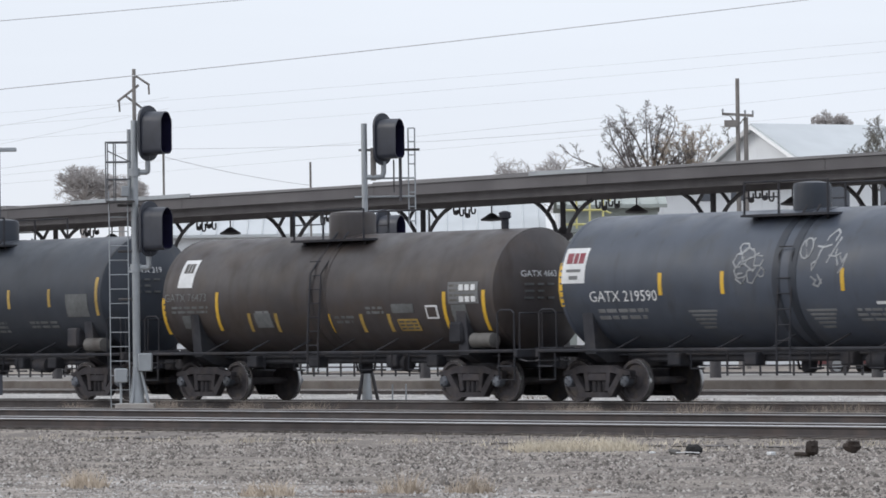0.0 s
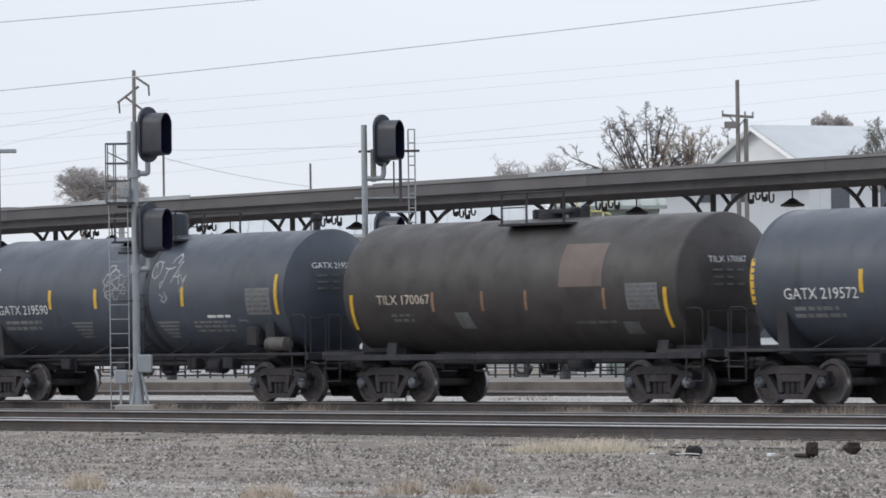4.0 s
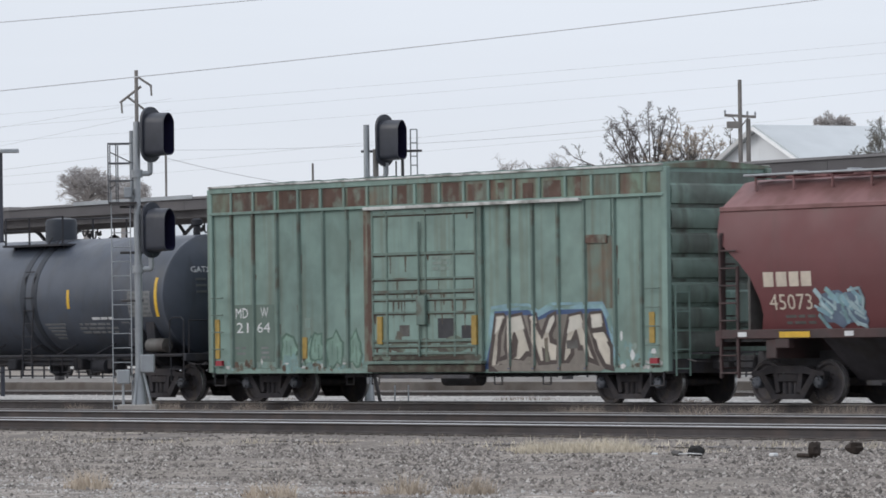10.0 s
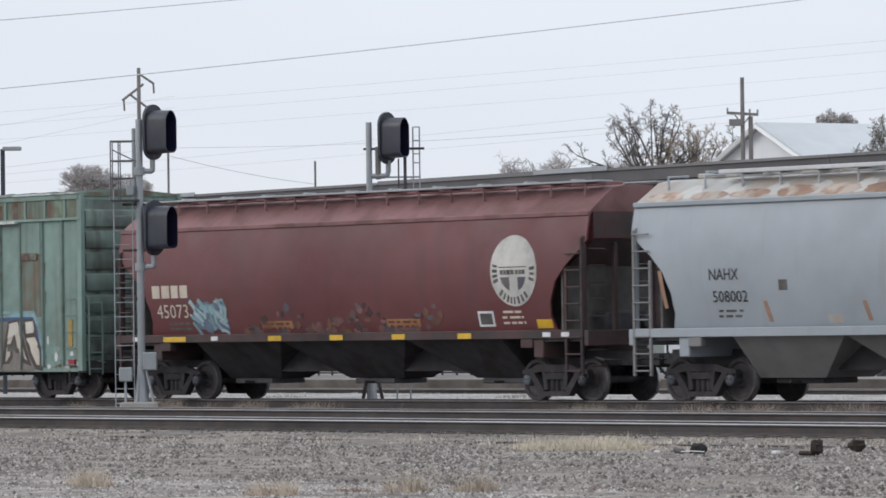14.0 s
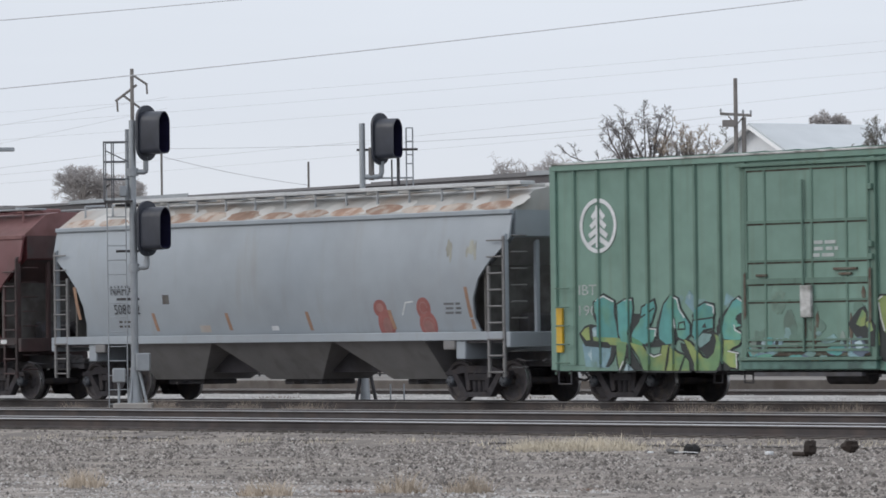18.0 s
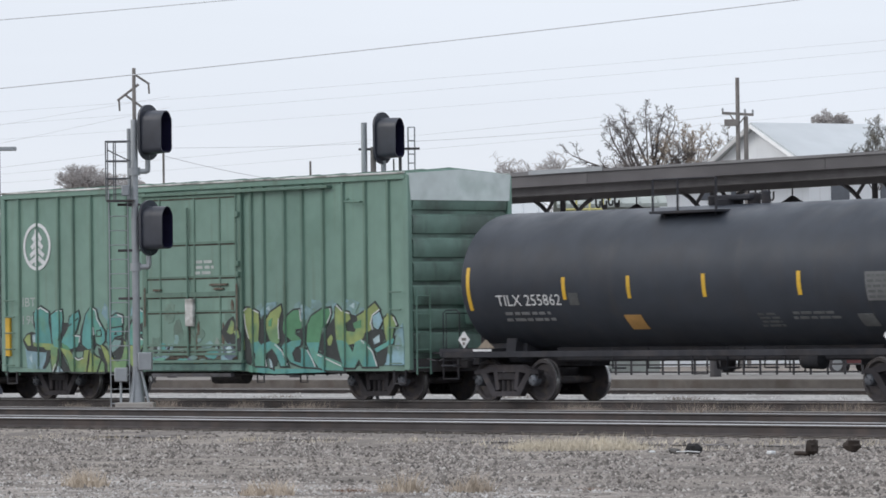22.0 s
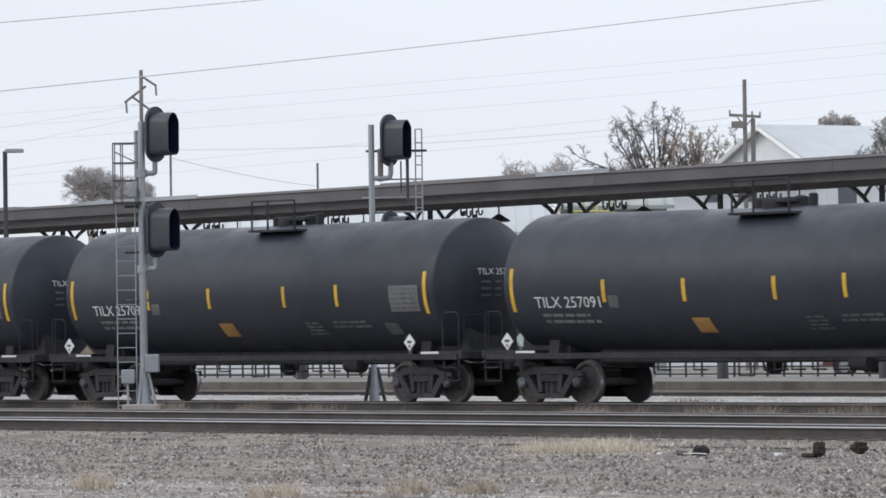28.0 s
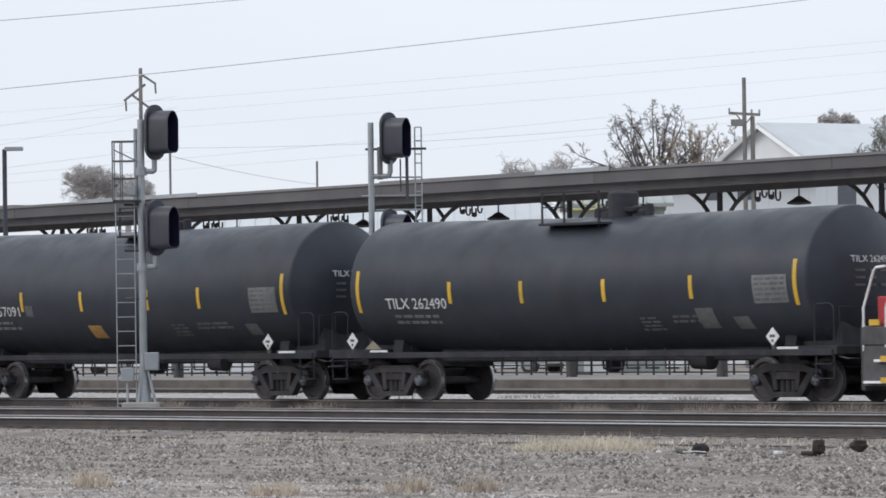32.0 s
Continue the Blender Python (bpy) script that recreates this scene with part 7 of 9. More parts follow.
for u in (-7.45, 7.39):
    plate(car, side, u - 0.12, u + 0.12, 0.86, 0.98, red_paint, "reflector", lift=0.07)
plate(car, PROUD, 0.47, 1.0, 1.45, 1.89, black_paint, "door_plate", "dark plate on the door", lift=0.08)
plate(car, PROUD, 1.27, 1.68, 1.44, 1.73, black_paint, "door_plate", lift=0.08)
plate(car, PROUD, -0.85, -0.5, 1.5, 1.75, grimy_grey, "door_plate", lift=0.08)
writing(car, Side(y=-1.585), 0.27, 3.27, 0.72, 3, rubbed, 0.07, 0.05, seed=53)
plate(car, side, 5.3, 6.08, 2.04, 3.6, rust_thin, "rust_patch", "rust-streaked side panel", lift=0.004)
plate(car, side, 5.28, 5.95, 3.44, 3.62, rust_cell, "rust_patch", "brown rusted seam", lift=0.034)
BAND = Side(y=-1.541)
rng = random.Random(17)
for k in range(17):
    u = -6.93 + 0.83 * k
    if k < 6:
        plate(car, BAND, u + rng.uniform(0.06, 0.14), u + rng.uniform(0.72, 0.78), 4.465, 4.9, rust_cell, "rust_patch", "rusted brown panel of the upper band", lift=0.003)
    elif k < 11 or k == 15:
        plate(car, BAND, u + 0.06, u + 0.77, 4.465, 4.9, rust_thin, "rust_patch", lift=0.003)
    if 6 < k < 15:
        plate(car, BAND, u + rng.uniform(0.1, 0.3), u + rng.uniform(0.45, 0.7), 4.465, rng.uniform(4.75, 4.9), rust_cell, "rust_patch", lift=0.005)
plate(car, side, 5.3, 6.08, 3.59, 4.38, box_green, "repair_panel", lift=0.03)
plate(car, side, -2.1, -1.96, 0.95, 4.35, rust_m, "rust_patch", lift=0.06)
bubble = material("pale_green_bubble_letters", (0.205, 0.325, 0.265), 0.6, vary=0.2, grain=5, second=(0.17, 0.26, 0.22), second_amt=0.4, second_scale=2)
bubble_rim = material("dark_green_letter_rim", (0.085, 0.15, 0.115), 0.6, vary=0.2, grain=5)
for k, (u, z, ru, rz) in enumerate(((-4.88, 1.22, 0.3, 0.42), (-4.12, 1.15, 0.27, 0.36), (-3.86, 1.25, 0.24, 0.4), (-3.2, 1.2, 0.34, 0.42), (-2.5, 1.22, 0.22, 0.42))):
    rng = random.Random(k)
    smear(car, side, bubble_rim, u, z, ru + 0.09, rz + 0.07, 0.0040 + 0.001 * k, rng, "old_letter")
    rng = random.Random(k)
    smear(car, side, bubble, u, z, ru, rz, 0.0045 + 0.001 * k, rng, "old_letter")
    side_ = Shape()
    stroke(side, side_, [(u - ru * 0.3, z + rz * 0.5), (u - ru * 0.35, z - rz * 0.2)], 0.025, 0.0052 + 0.001 * k)
    stroke(side, side_, [(u + ru * 0.2, z + rz * 0.2), (u + ru * 0.25, z - rz * 0.7)], 0.03, 0.0052 + 0.001 * k)
    part("old_letter", side_, bubble_rim, car)
drip = material("brown_rust_drip", (0.105, 0.07, 0.052), 0.8, vary=0.25, grain=5, second=(0.12, 0.12, 0.095), second_amt=0.45, second_scale=5)
rng, s, s2 = random.Random(31), Shape(), Shape()
for u in (-6.97, -6.16, -5.28, -4.47, -3.58, -2.73, 2.78, 3.57, 4.39, 6.17, 7.0):
    for k in range(2):
        x, z, h, w = u + rng.choice((-1, 1)) * rng.uniform(0.07, 0.1), rng.uniform(1.2, 4.2), rng.uniform(0.1, 0.5), rng.uniform(0.01, 0.024)
        side.outline(s, [(x - w, z), (x + w, z), (x + w * 0.3, z - h), (x - w * 0.3, z - h)], 0.0034)
for k in range(34):
    x, z, h, w = rng.uniform(-1.7, 1.7), rng.choice((4.2, 3.3, 2.75, 2.45, 2.3, 1.98, 1.36, 1.25)), rng.uniform(0.12, 0.5), rng.uniform(0.015, 0.05)
    Side(y=-1.583).outline(s2, [(x - w, z), (x + w, z), (x + w * 0.3, z - h), (x - w * 0.3, z - h)], 0.0012)
tagged(part("rib_rust", s, drip, car, "thin rust streaks beside the ribs"), kind="stuff")
tagged(part("door_rust", s2, drip, car, "rust streaks under the door bars"), kind="stuff")
door_grime = material("dark_door_grime", (0.125, 0.155, 0.125), 0.75, vary=0.25, grain=4, second=(0.09, 0.08, 0.065), second_amt=0.45, second_scale=2.5)
rng = random.Random(8)
for k in range(12):
    smear(car, Side(y=-1.583), door_grime, rng.uniform(-1.6, 1.6), rng.uniform(1.0, 1.5), rng.uniform(0.15, 0.4), rng.uniform(0.06, 0.2), 0.002 + 0.0005 * k, rng, "grime_patch")
rng = random.Random(19)
for k in range(90):
    u = rng.choice((rng.uniform(-7.5, -2.2), rng.uniform(-7.5, -2.2), rng.uniform(6.0, 7.6)))
    smear(car, side, rng.choice((rust_m, drip, rubbed, chalky_white, bluish)), u, 0.8 + 0.24 * rng.random() ** 2, rng.uniform(0.03, 0.12), rng.uniform(0.03, 0.11), 0.0032 + 0.0005 * (k % 9), rng, "edge_dirt")
rng = random.Random(9)
for k in range(26):
    u = rng.uniform(-5.2, -2.3)
    z = rng.uniform(0.76, 0.95)
    smear(car, side, rng.choice((bluish, bluish, rubbed, rubbed, box_green_dark)), u, z + 0.1, rng.uniform(0.06, 0.2), rng.uniform(0.1, 0.28), 0.003 + 0.0007 * (k % 6), rng)
for k in range(14):
    u = rng.uniform(6.3, 7.4)
    z = rng.uniform(0.85, 1.5)
    smear(car, side, rng.choice((bluish, rubbed, white_spray)), u, z, rng.uniform(0.04, 0.12), rng.uniform(0.05, 0.14), 0.003 + 0.0007 * (k % 6), rng)
daub(car, side, pale_blue, [(2.16, 2.05), (2.34, 2.13), (2.67, 2.13), (2.74, 2.07), (3.34, 2.13), (3.71, 1.97), (4.07, 2.13), (4.34, 2.07), (4.56, 2.07), (4.98, 2.13), (5.76, 2.13), (5.92, 1.88), (5.85, 1.76), (6.11, 1.39), (6.29, 0.95), (6.09, 0.76), (1.98, 0.76), (1.80, 0.78), (2.07, 1.46)], 0.0050)
daub(car, side, deep_blue, [(2.29, 2.02), (3.40, 2.04), (3.71, 1.88), (4.13, 2.03), (5.16, 2.04), (5.72, 2.04), (5.87, 1.82), (6.01, 1.39), (6.12, 0.91), (5.98, 0.76), (1.94, 0.76), (2.18, 1.46)], 0.0056)
daub(car, side, tan, [(2.38, 1.86), (2.80, 1.94), (3.43, 1.92), (3.71, 1.81), (4.25, 1.93), (5.07, 1.94), (5.74, 1.94), (5.83, 1.52), (6.05, 1.15), (6.01, 0.78), (2.09, 0.78), (2.18, 1.27)], 0.0062)
daub(car, side, sand, [(2.34, 1.92), (2.58, 1.93), (2.64, 1.86), (2.45, 1.49), (2.42, 1.09), (2.38, 0.93), (2.67, 1.03), (2.65, 0.91), (2.34, 0.76), (2.13, 0.76), (2.13, 0.91), (2.24, 1.46)], 0.0068)
sprayed_line(car, side, umber, [(2.34, 1.92), (2.58, 1.93), (2.64, 1.86), (2.45, 1.49), (2.42, 1.09), (2.38, 0.93), (2.67, 1.03), (2.65, 0.91), (2.34, 0.76), (2.13, 0.76), (2.13, 0.91), (2.24, 1.46), (2.34, 1.92)], 0.12, 0.0065)
daub(car, side, sand, [(2.76, 1.88), (3.16, 1.93), (3.38, 1.39), (3.51, 1.08), (3.33, 1.09), (3.11, 0.91), (2.78, 0.98), (2.94, 1.06), (3.00, 1.37), (2.93, 1.52), (2.85, 1.17), (2.69, 1.05), (2.64, 1.25)], 0.0074)
sprayed_line(car, side, umber, [(2.76, 1.88), (3.16, 1.93), (3.38, 1.39), (3.51, 1.08), (3.33, 1.09), (3.11, 0.91), (2.78, 0.98), (2.94, 1.06), (3.00, 1.37), (2.93, 1.52), (2.85, 1.17), (2.69, 1.05), (2.64, 1.25), (2.76, 1.88)], 0.12, 0.0071)
daub(car, side, sand, [(3.43, 1.88), (3.62, 1.92), (3.71, 1.64), (3.83, 1.49), (4.05, 1.87), (4.27, 1.94), (4.31, 1.82), (4.11, 1.52), (4.14, 1.37), (4.36, 1.31), (4.33, 0.89), (4.05, 0.89), (4.00, 1.09), (3.89, 1.15), (3.93, 0.89), (3.76, 0.87), (3.62, 1.15), (3.51, 1.52)], 0.0080)
sprayed_line(car, side, umber, [(3.43, 1.88), (3.62, 1.92), (3.71, 1.64), (3.83, 1.49), (4.05, 1.87), (4.27, 1.94), (4.31, 1.82), (4.11, 1.52), (4.14, 1.37), (4.36, 1.31), (4.33, 0.89), (4.05, 0.89), (4.00, 1.09), (3.89, 1.15), (3.93, 0.89), (3.76, 0.87), (3.62, 1.15), (3.51, 1.52), (3.43, 1.88)], 0.12, 0.0077)
daub(car, side, sand, [(4.71, 1.88), (5.07, 1.93), (5.20, 1.61), (5.42, 1.15), (5.56, 0.89), (5.29, 0.97), (5.22, 1.21), (5.02, 1.21), (4.92, 1.52), (4.82, 1.37), (4.80, 1.08), (4.62, 0.89), (4.47, 0.89), (4.56, 1.39)], 0.0086)
sprayed_line(car, side, umber, [(4.71, 1.88), (5.07, 1.93), (5.20, 1.61), (5.42, 1.15), (5.56, 0.89), (5.29, 0.97), (5.22, 1.21), (5.02, 1.21), (4.92, 1.52), (4.82, 1.37), (4.80, 1.08), (4.62, 0.89), (4.47, 0.89), (4.56, 1.39), (4.71, 1.88)], 0.12, 0.0083)
daub(car, side, sand, [(5.40, 1.92), (5.72, 1.94), (5.82, 1.60), (5.43, 1.56), (5.34, 1.76)], 0.0092)
sprayed_line(car, side, umber, [(5.40, 1.92), (5.72, 1.94), (5.82, 1.60), (5.43, 1.56), (5.34, 1.76), (5.40, 1.92)], 0.12, 0.0089)
daub(car, side, sand, [(5.45, 1.52), (5.80, 1.54), (6.05, 1.20), (6.05, 0.77), (5.83, 0.81), (5.58, 1.15)], 0.0098)
sprayed_line(car, side, umber, [(5.45, 1.52), (5.80, 1.54), (6.05, 1.20), (6.05, 0.77), (5.83, 0.81), (5.58, 1.15), (5.45, 1.52)], 0.12, 0.0095)
daub(car, side, pale_sand, [(2.36, 1.89), (2.56, 1.91), (2.45, 1.64), (2.29, 1.52)], 0.0104)
daub(car, side, pale_sand, [(2.80, 1.86), (3.14, 1.91), (3.25, 1.64), (2.74, 1.52)], 0.0110)
daub(car, side, pale_sand, [(4.09, 1.85), (4.23, 1.92), (4.25, 1.81), (4.05, 1.54), (3.94, 1.56)], 0.0116)
daub(car, side, pale_sand, [(4.74, 1.86), (5.05, 1.91), (5.14, 1.66), (4.63, 1.52)], 0.0122)
sprayed_line(car, side, pale_blue, [(2.0, 0.9), (2.2, 2.1), (2.8, 2.16), (3.4, 2.15), (3.72, 2.0), (4.1, 2.16), (5.76, 2.16), (5.98, 1.85), (6.2, 1.2)], 0.06, 0.0048)
daub(car, side, pale_sand, [(5.42, 1.89), (5.69, 1.92), (5.76, 1.66), (5.43, 1.64)], 0.0128)
daub(car, side, grimy_grey, [(4.62, 1.37), (4.96, 1.39), (5.00, 1.20), (4.63, 1.19)], 0.0134)
daub(car, side, rust_m, [(3.91, 1.42), (4.02, 1.44), (4.05, 0.91), (3.94, 0.91)], 0.0140)
daub(car, side, tan, [(2.34, 0.91), (2.74, 0.98), (3.53, 0.91), (2.71, 0.83)], 0.0146)
daub(car, Side(y=-1.515), tan, [(2.2, 0.84), (2.9, 0.88), (3.6, 0.83), (4.6, 0.88), (5.5, 0.83), (5.85, 0.78), (5.7, 0.71), (2.4, 0.71)], 0.005)

# ---- the oxide-red hopper ----
car, side = RED
for a, b in ((-6.99, -6.7), (-6.62, -6.32), (-6.25, -5.98), (-5.91, -5.62)):
    plate(car, side, a, b, 2.42, 2.72, cream_paint, "company_initial", "cream block standing for an initial", lift=0.006)
side.letters("45073", -6.86, 1.95, 0.46, 1.22, cream_paint, car, label="cream stencilled number")
writing(car, side, -6.5, 1.84, 1.0, 2, grimy_grey, 0.06, 0.07, seed=61)
worn_white = material("worn_white_emblem_paint", (0.50, 0.49, 0.46), 0.6, vary=0.15, grain=4, second=(0.40, 0.395, 0.375), second_amt=0.4, second_scale=2.2)
shield_violet = material("dull_violet_emblem_paint", (0.075, 0.068, 0.095), 0.6, vary=0.15)
em = part("emblem", side.outline(Shape(), [(6.03 + 0.755 * math.cos(a) * (1 + 0.02 * noise.noise((k * 0.7, 1, 0))), 2.85 + 0.775 * math.sin(a) * (1 + 0.02 * noise.noise((k * 0.7, 4, 0)))) for k, a in enumerate([2 * math.pi * k / 48 for k in range(48)])], 0.008), worn_white, car, "round worn white emblem, chipped at its edge")
for deg, w in ((168, 0.05), (178, 0.07), (188, 0.06), (198, 0.07), (226, 0.07), (238, 0.05), (249, 0.06), (259, 0.04), (269, 0.05), (281, 0.07), (294, 0.06), (307, 0.07), (344, 0.06), (355, 0.05), (366, 0.07)):
    a = math.radians(deg)
    s = Shape()
    stroke(side, s, [(6.03 + 0.55 * math.cos(a), 2.83 + 0.57 * math.sin(a)), (6.03 + 0.67 * math.cos(a), 2.83 + 0.69 * math.sin(a))], w, 0.014)
    part("emblem_stroke", s, grimy_grey, em)
for u0, u1 in ((5.6, 5.7), (5.72, 5.8), (5.82, 5.92), (5.94, 6.05), (6.1, 6.19), (6.22, 6.3), (6.32, 6.41)):
    part("emblem_stroke", side.patch(Shape(), u0, u1, 2.77, 2.87, lift=0.014), grimy_grey, em)
part("emblem_bar", side.patch(Shape(), 5.55, 6.45, 2.92, 2.94, lift=0.014), grimy_grey, em)
part("emblem_field", side.outline(Shape(), [(5.6, 2.71), (5.89, 2.71), (5.89, 2.42), (5.76, 2.48), (5.66, 2.58)], 0.014), grimy_grey, em)
part("emblem_field", side.outline(Shape(), [(6.17, 2.71), (6.43, 2.71), (6.38, 2.58), (6.29, 2.48), (6.17, 2.42)], 0.014), shield_violet, em)
p = plate(car, side, 4.73, 5.25, 1.64, 1.98, white_paint, "square_stencil", lift=0.006)
part("square_centre", side.patch(Shape(), 4.79, 5.19, 1.69, 1.93, lift=0.01), grimy_grey, p)
writing(car, side, 5.5, 1.98, 0.8, 3, cream_paint, 0.05, 0.07, seed=62)
plate(car, side, 6.62, 7.12, 1.59, 1.78, yellow, "reflective_plate", lift=0.006)
LOW = Side(y=-1.605)
for u0, u1 in ((-6.5, -5.63), (-2.5, -2.02), (-0.25, 0.22), (1.95, 2.4), (4.2, 4.65)):
    plate(car, LOW, u0, u1, 1.38, 1.5, yellow, "reflective_plate", lift=0.008)
for u0 in (-4.65, -7.7, 7.0, 7.6):
    plate(car, LOW, u0, u0 + 0.25, 1.4, 1.5, white_paint, "stencil", lift=0.008)
faded_ochre = material("faded_ochre_paint", (0.26, 0.13, 0.055), 0.7, vary=0.3, grain=5)
for u0 in (-2.95, 1.6):
    plate(car, side, u0, u0 + 1.15, 1.66, 1.84, faded_ochre, "faded_warning", lift=0.009, lines=0)
    writing(car, Side(r=BOW, zc=2.9, off=BOW - 1.57, lift=0.013), u0, 1.8, 1.1, 2, hopper_red, 0.05, 0.05, seed=64)
murk_blue = material("faded_blue_grey_paint", (0.10, 0.09, 0.105), 0.7, vary=0.25, grain=6)
rng = random.Random(12)
for k in range(110):
    u = rng.uniform(-3.6, 3.6)
    z = 1.58 + 0.62 * rng.random() ** 1.4 * (0.6 + 0.4 * math.sin(u * 2.3))
    smear(car, side, rng.choice((murk, murk_grey, hopper_red_roof, murk_blue, hopper_red_shade)), u, z, rng.uniform(0.04, 0.16), rng.uniform(0.04, 0.15), 0.0025 + 0.0005 * (k % 14), rng)
rng = random.Random(77)
smear(car, side, slate, -4.95, 1.96, 0.72, 0.42, 0.011, rng, "graffiti_field")
smear(car, side, slate, -4.5, 1.9, 0.42, 0.4, 0.0115, rng, "graffiti_field")
for k in range(34):
    u, z = -5.5 + 1.35 * rng.random(), 1.66 + 0.62 * rng.random()
    if ((u + 4.9) / 0.75) ** 2 + ((z - 1.98) / 0.45) ** 2 > 1:
        continue
    h, d = rng.uniform(0.1, 0.28), rng.uniform(-0.02, 0.16)
    sprayed_line(car, side, rng.choice((frost, frost, pale_blue)), [(u - d, z + h / 2), (u - d * 0.2, z + 0.1 * h), (u + d, z - h / 2)], rng.uniform(0.045, 0.1), 0.013 + 0.0006 * (k % 10))
sprayed_line(car, side, frost, [(-4.6, 2.32), (-4.3, 2.36), (-4.2, 2.15), (-4.25, 1.95)], 0.06, 0.02)
sprayed_line(car, side, frost, [(-4.6, 1.8), (-4.45, 1.66), (-4.25, 1.6), (-4.22, 1.5)], 0.07, 0.02)

# ---- the pale grey hopper ----
car, side = GREY
side.letters("NAHX", -6.01, 2.54, 0.34, 0.86, black_paint, car, label="black stencilled reporting mark")
side.letters("508002", -5.94, 2.08, 0.34, 1.02, black_paint, car, label="black stencilled number")
writing(car, side, -5.85, 1.92, 0.8, 2, grimy_grey, 0.05, 0.06, seed=71)
stripes(car, side, [(-7.5, 2.76, 1.97, 0.12), (-4.44, 2.09, 1.66, 0.1), (-1.62, 2.06, 1.66, 0.1), (1.36, 2.06, 1.63, 0.1), (4.3, 2.06, 1.63, 0.1), (6.98, 2.54, 1.61, 0.12)], orange_tape)
red_spray = material("faded_red_spray_paint", (0.30, 0.115, 0.105), 0.5, vary=0.2, grain=5)
red_thin = material("thin_red_spray_paint", (0.33, 0.17, 0.155), 0.55, vary=0.2, grain=5)


def oval(u, z, ru, rz, n=18):
    return [(u + ru * math.cos(2 * math.pi * k / n), z + rz * math.sin(2 * math.pi * k / n)) for k in range(n)]


daub(car, side, red_spray, oval(4.0, 2.1, 0.23, 0.2), 0.004)
daub(car, side, red_spray, oval(4.14, 1.74, 0.28, 0.36), 0.0045)
daub(car, side, red_thin, oval(4.0, 2.12, 0.12, 0.1), 0.005)
daub(car, side, red_thin, oval(4.16, 1.7, 0.14, 0.2), 0.0055)
daub(car, side, red_spray, oval(5.5, 2.08, 0.24, 0.25), 0.004)
daub(car, side, red_spray, oval(5.58, 1.72, 0.3, 0.3), 0.0045)
daub(car, side, red_thin, oval(5.58, 1.66, 0.18, 0.16), 0.005)
daub(car, side, red_spray, oval(5.5, 1.46, 0.2, 0.09), 0.0055)
for u, z, ru, rz in ((5.5, 2.1, 0.13, 0.13), (5.6, 1.7, 0.2, 0.19)):
    s = Shape()
    stroke(side, s, oval(u, z, ru, rz, 9), 0.03, 0.009)
    part("graffiti_stroke", s, red_thin, car)
s = Shape()
stroke(side, s, [(4.75, 1.95), (4.9, 2.22), (5.15, 2.24)], 0.03, 0.007)
part("graffiti_stroke", s, white_spray, car)
plate(car, side, -2.7, -2.3, 1.62, 1.78, hopper_grey_roof, "repaint_patch", lift=0.004)
plate(car, side, 0.0, 0.25, 1.64, 1.74, white_paint, "stencil", lift=0.004)
plate(car, side, -4.0, -3.75, 2.3, 2.52, grimy_grey, "square_stencil", lift=0.003)
writing(car, side, 6.2, 2.2, 0.6, 3, panel_grey, 0.05, 0.05, seed=72)
dirt = material("ochre_dirt_stain", (0.31, 0.31, 0.27), 0.8, vary=0.2, grain=5)
rng = random.Random(5)
for u, z, w, h in ((6.42, 3.4, 0.1, 0.2), (6.5, 3.3, 0.06, 0.25), (7.2, 3.42, 0.12, 0.22), (7.32, 3.3, 0.07, 0.24), (7.05, 3.3, 0.05, 0.15)):
    smear(car, side, dirt, u, z, w, h, 0.003 + 0.0004 * rng.random(), rng, "dirt_stain")
rng = random.Random(2)
bloom = material("rust_bloom", (0.29, 0.185, 0.135), 0.8, vary=0.25, grain=3, second=(0.42, 0.36, 0.31), second_amt=0.45, second_scale=2.6)
bare_white = material("bare_white_roof_paint", (0.50, 0.49, 0.47), 0.7, vary=0.12, grain=3)


def on_roof(u, f):
    """A place on the near slope of the grey hopper's roof, f from eave to ridge."""
    return (u, -1.43 + f * 0.71, 4.18 + f * 0.46)


def roof_patch(u, w, f0, f1, mat, name, lift):
    n = 14
    pts = [(u + w * math.cos(2 * math.pi * k / n) * rng.uniform(0.85, 1.1), (f0 + f1) / 2 + (f1 - f0) / 2 * math.sin(2 * math.pi * k / n) * rng.uniform(0.85, 1.1)) for k in range(n)]
    v = []
    for a, b in pts:
        x, y, z = on_roof(a, b)
        v.append((x, y - 0.54 * lift, z + 0.84 * lift))
    part(name, Shape().add(v, [tuple(range(n))]), mat, car)


for k in range(13):
    u = -7.6 + k * 1.27
    roof_patch(u + 0.62, 0.3, 0.12, 0.8, bare_white, "bare_paint_patch", 0.004)
    roof_patch(u, 0.6, 0.05, 0.52 + rng.uniform(-0.08, 0.1), bloom, "rust_bloom", 0.007)

# ---- the second green boxcar ----
car, side = GREEN_B
rubbed_white = material("rubbed_white_stencil_paint", (0.38, 0.41, 0.40), 0.65, vary=0.2, grain=8)
ring = []
for k in range(49):
    a = 2 * math.pi * k / 48
    ring.append((-6.36 + 0.53 * math.cos(a), 3.77 + 0.54 * math.sin(a)))
ring[-1] = ring[0]
s = Shape()
PROUD_B = Side(y=-1.506)
stroke(PROUD_B, s, ring, 0.085, 0.006)
em = part("emblem", s, white_paint, car, "white tree emblem in a ring")
s = Shape()
stroke(PROUD_B, s, [(-6.36, 3.32), (-6.36, 4.2)], 0.1, 0.008)
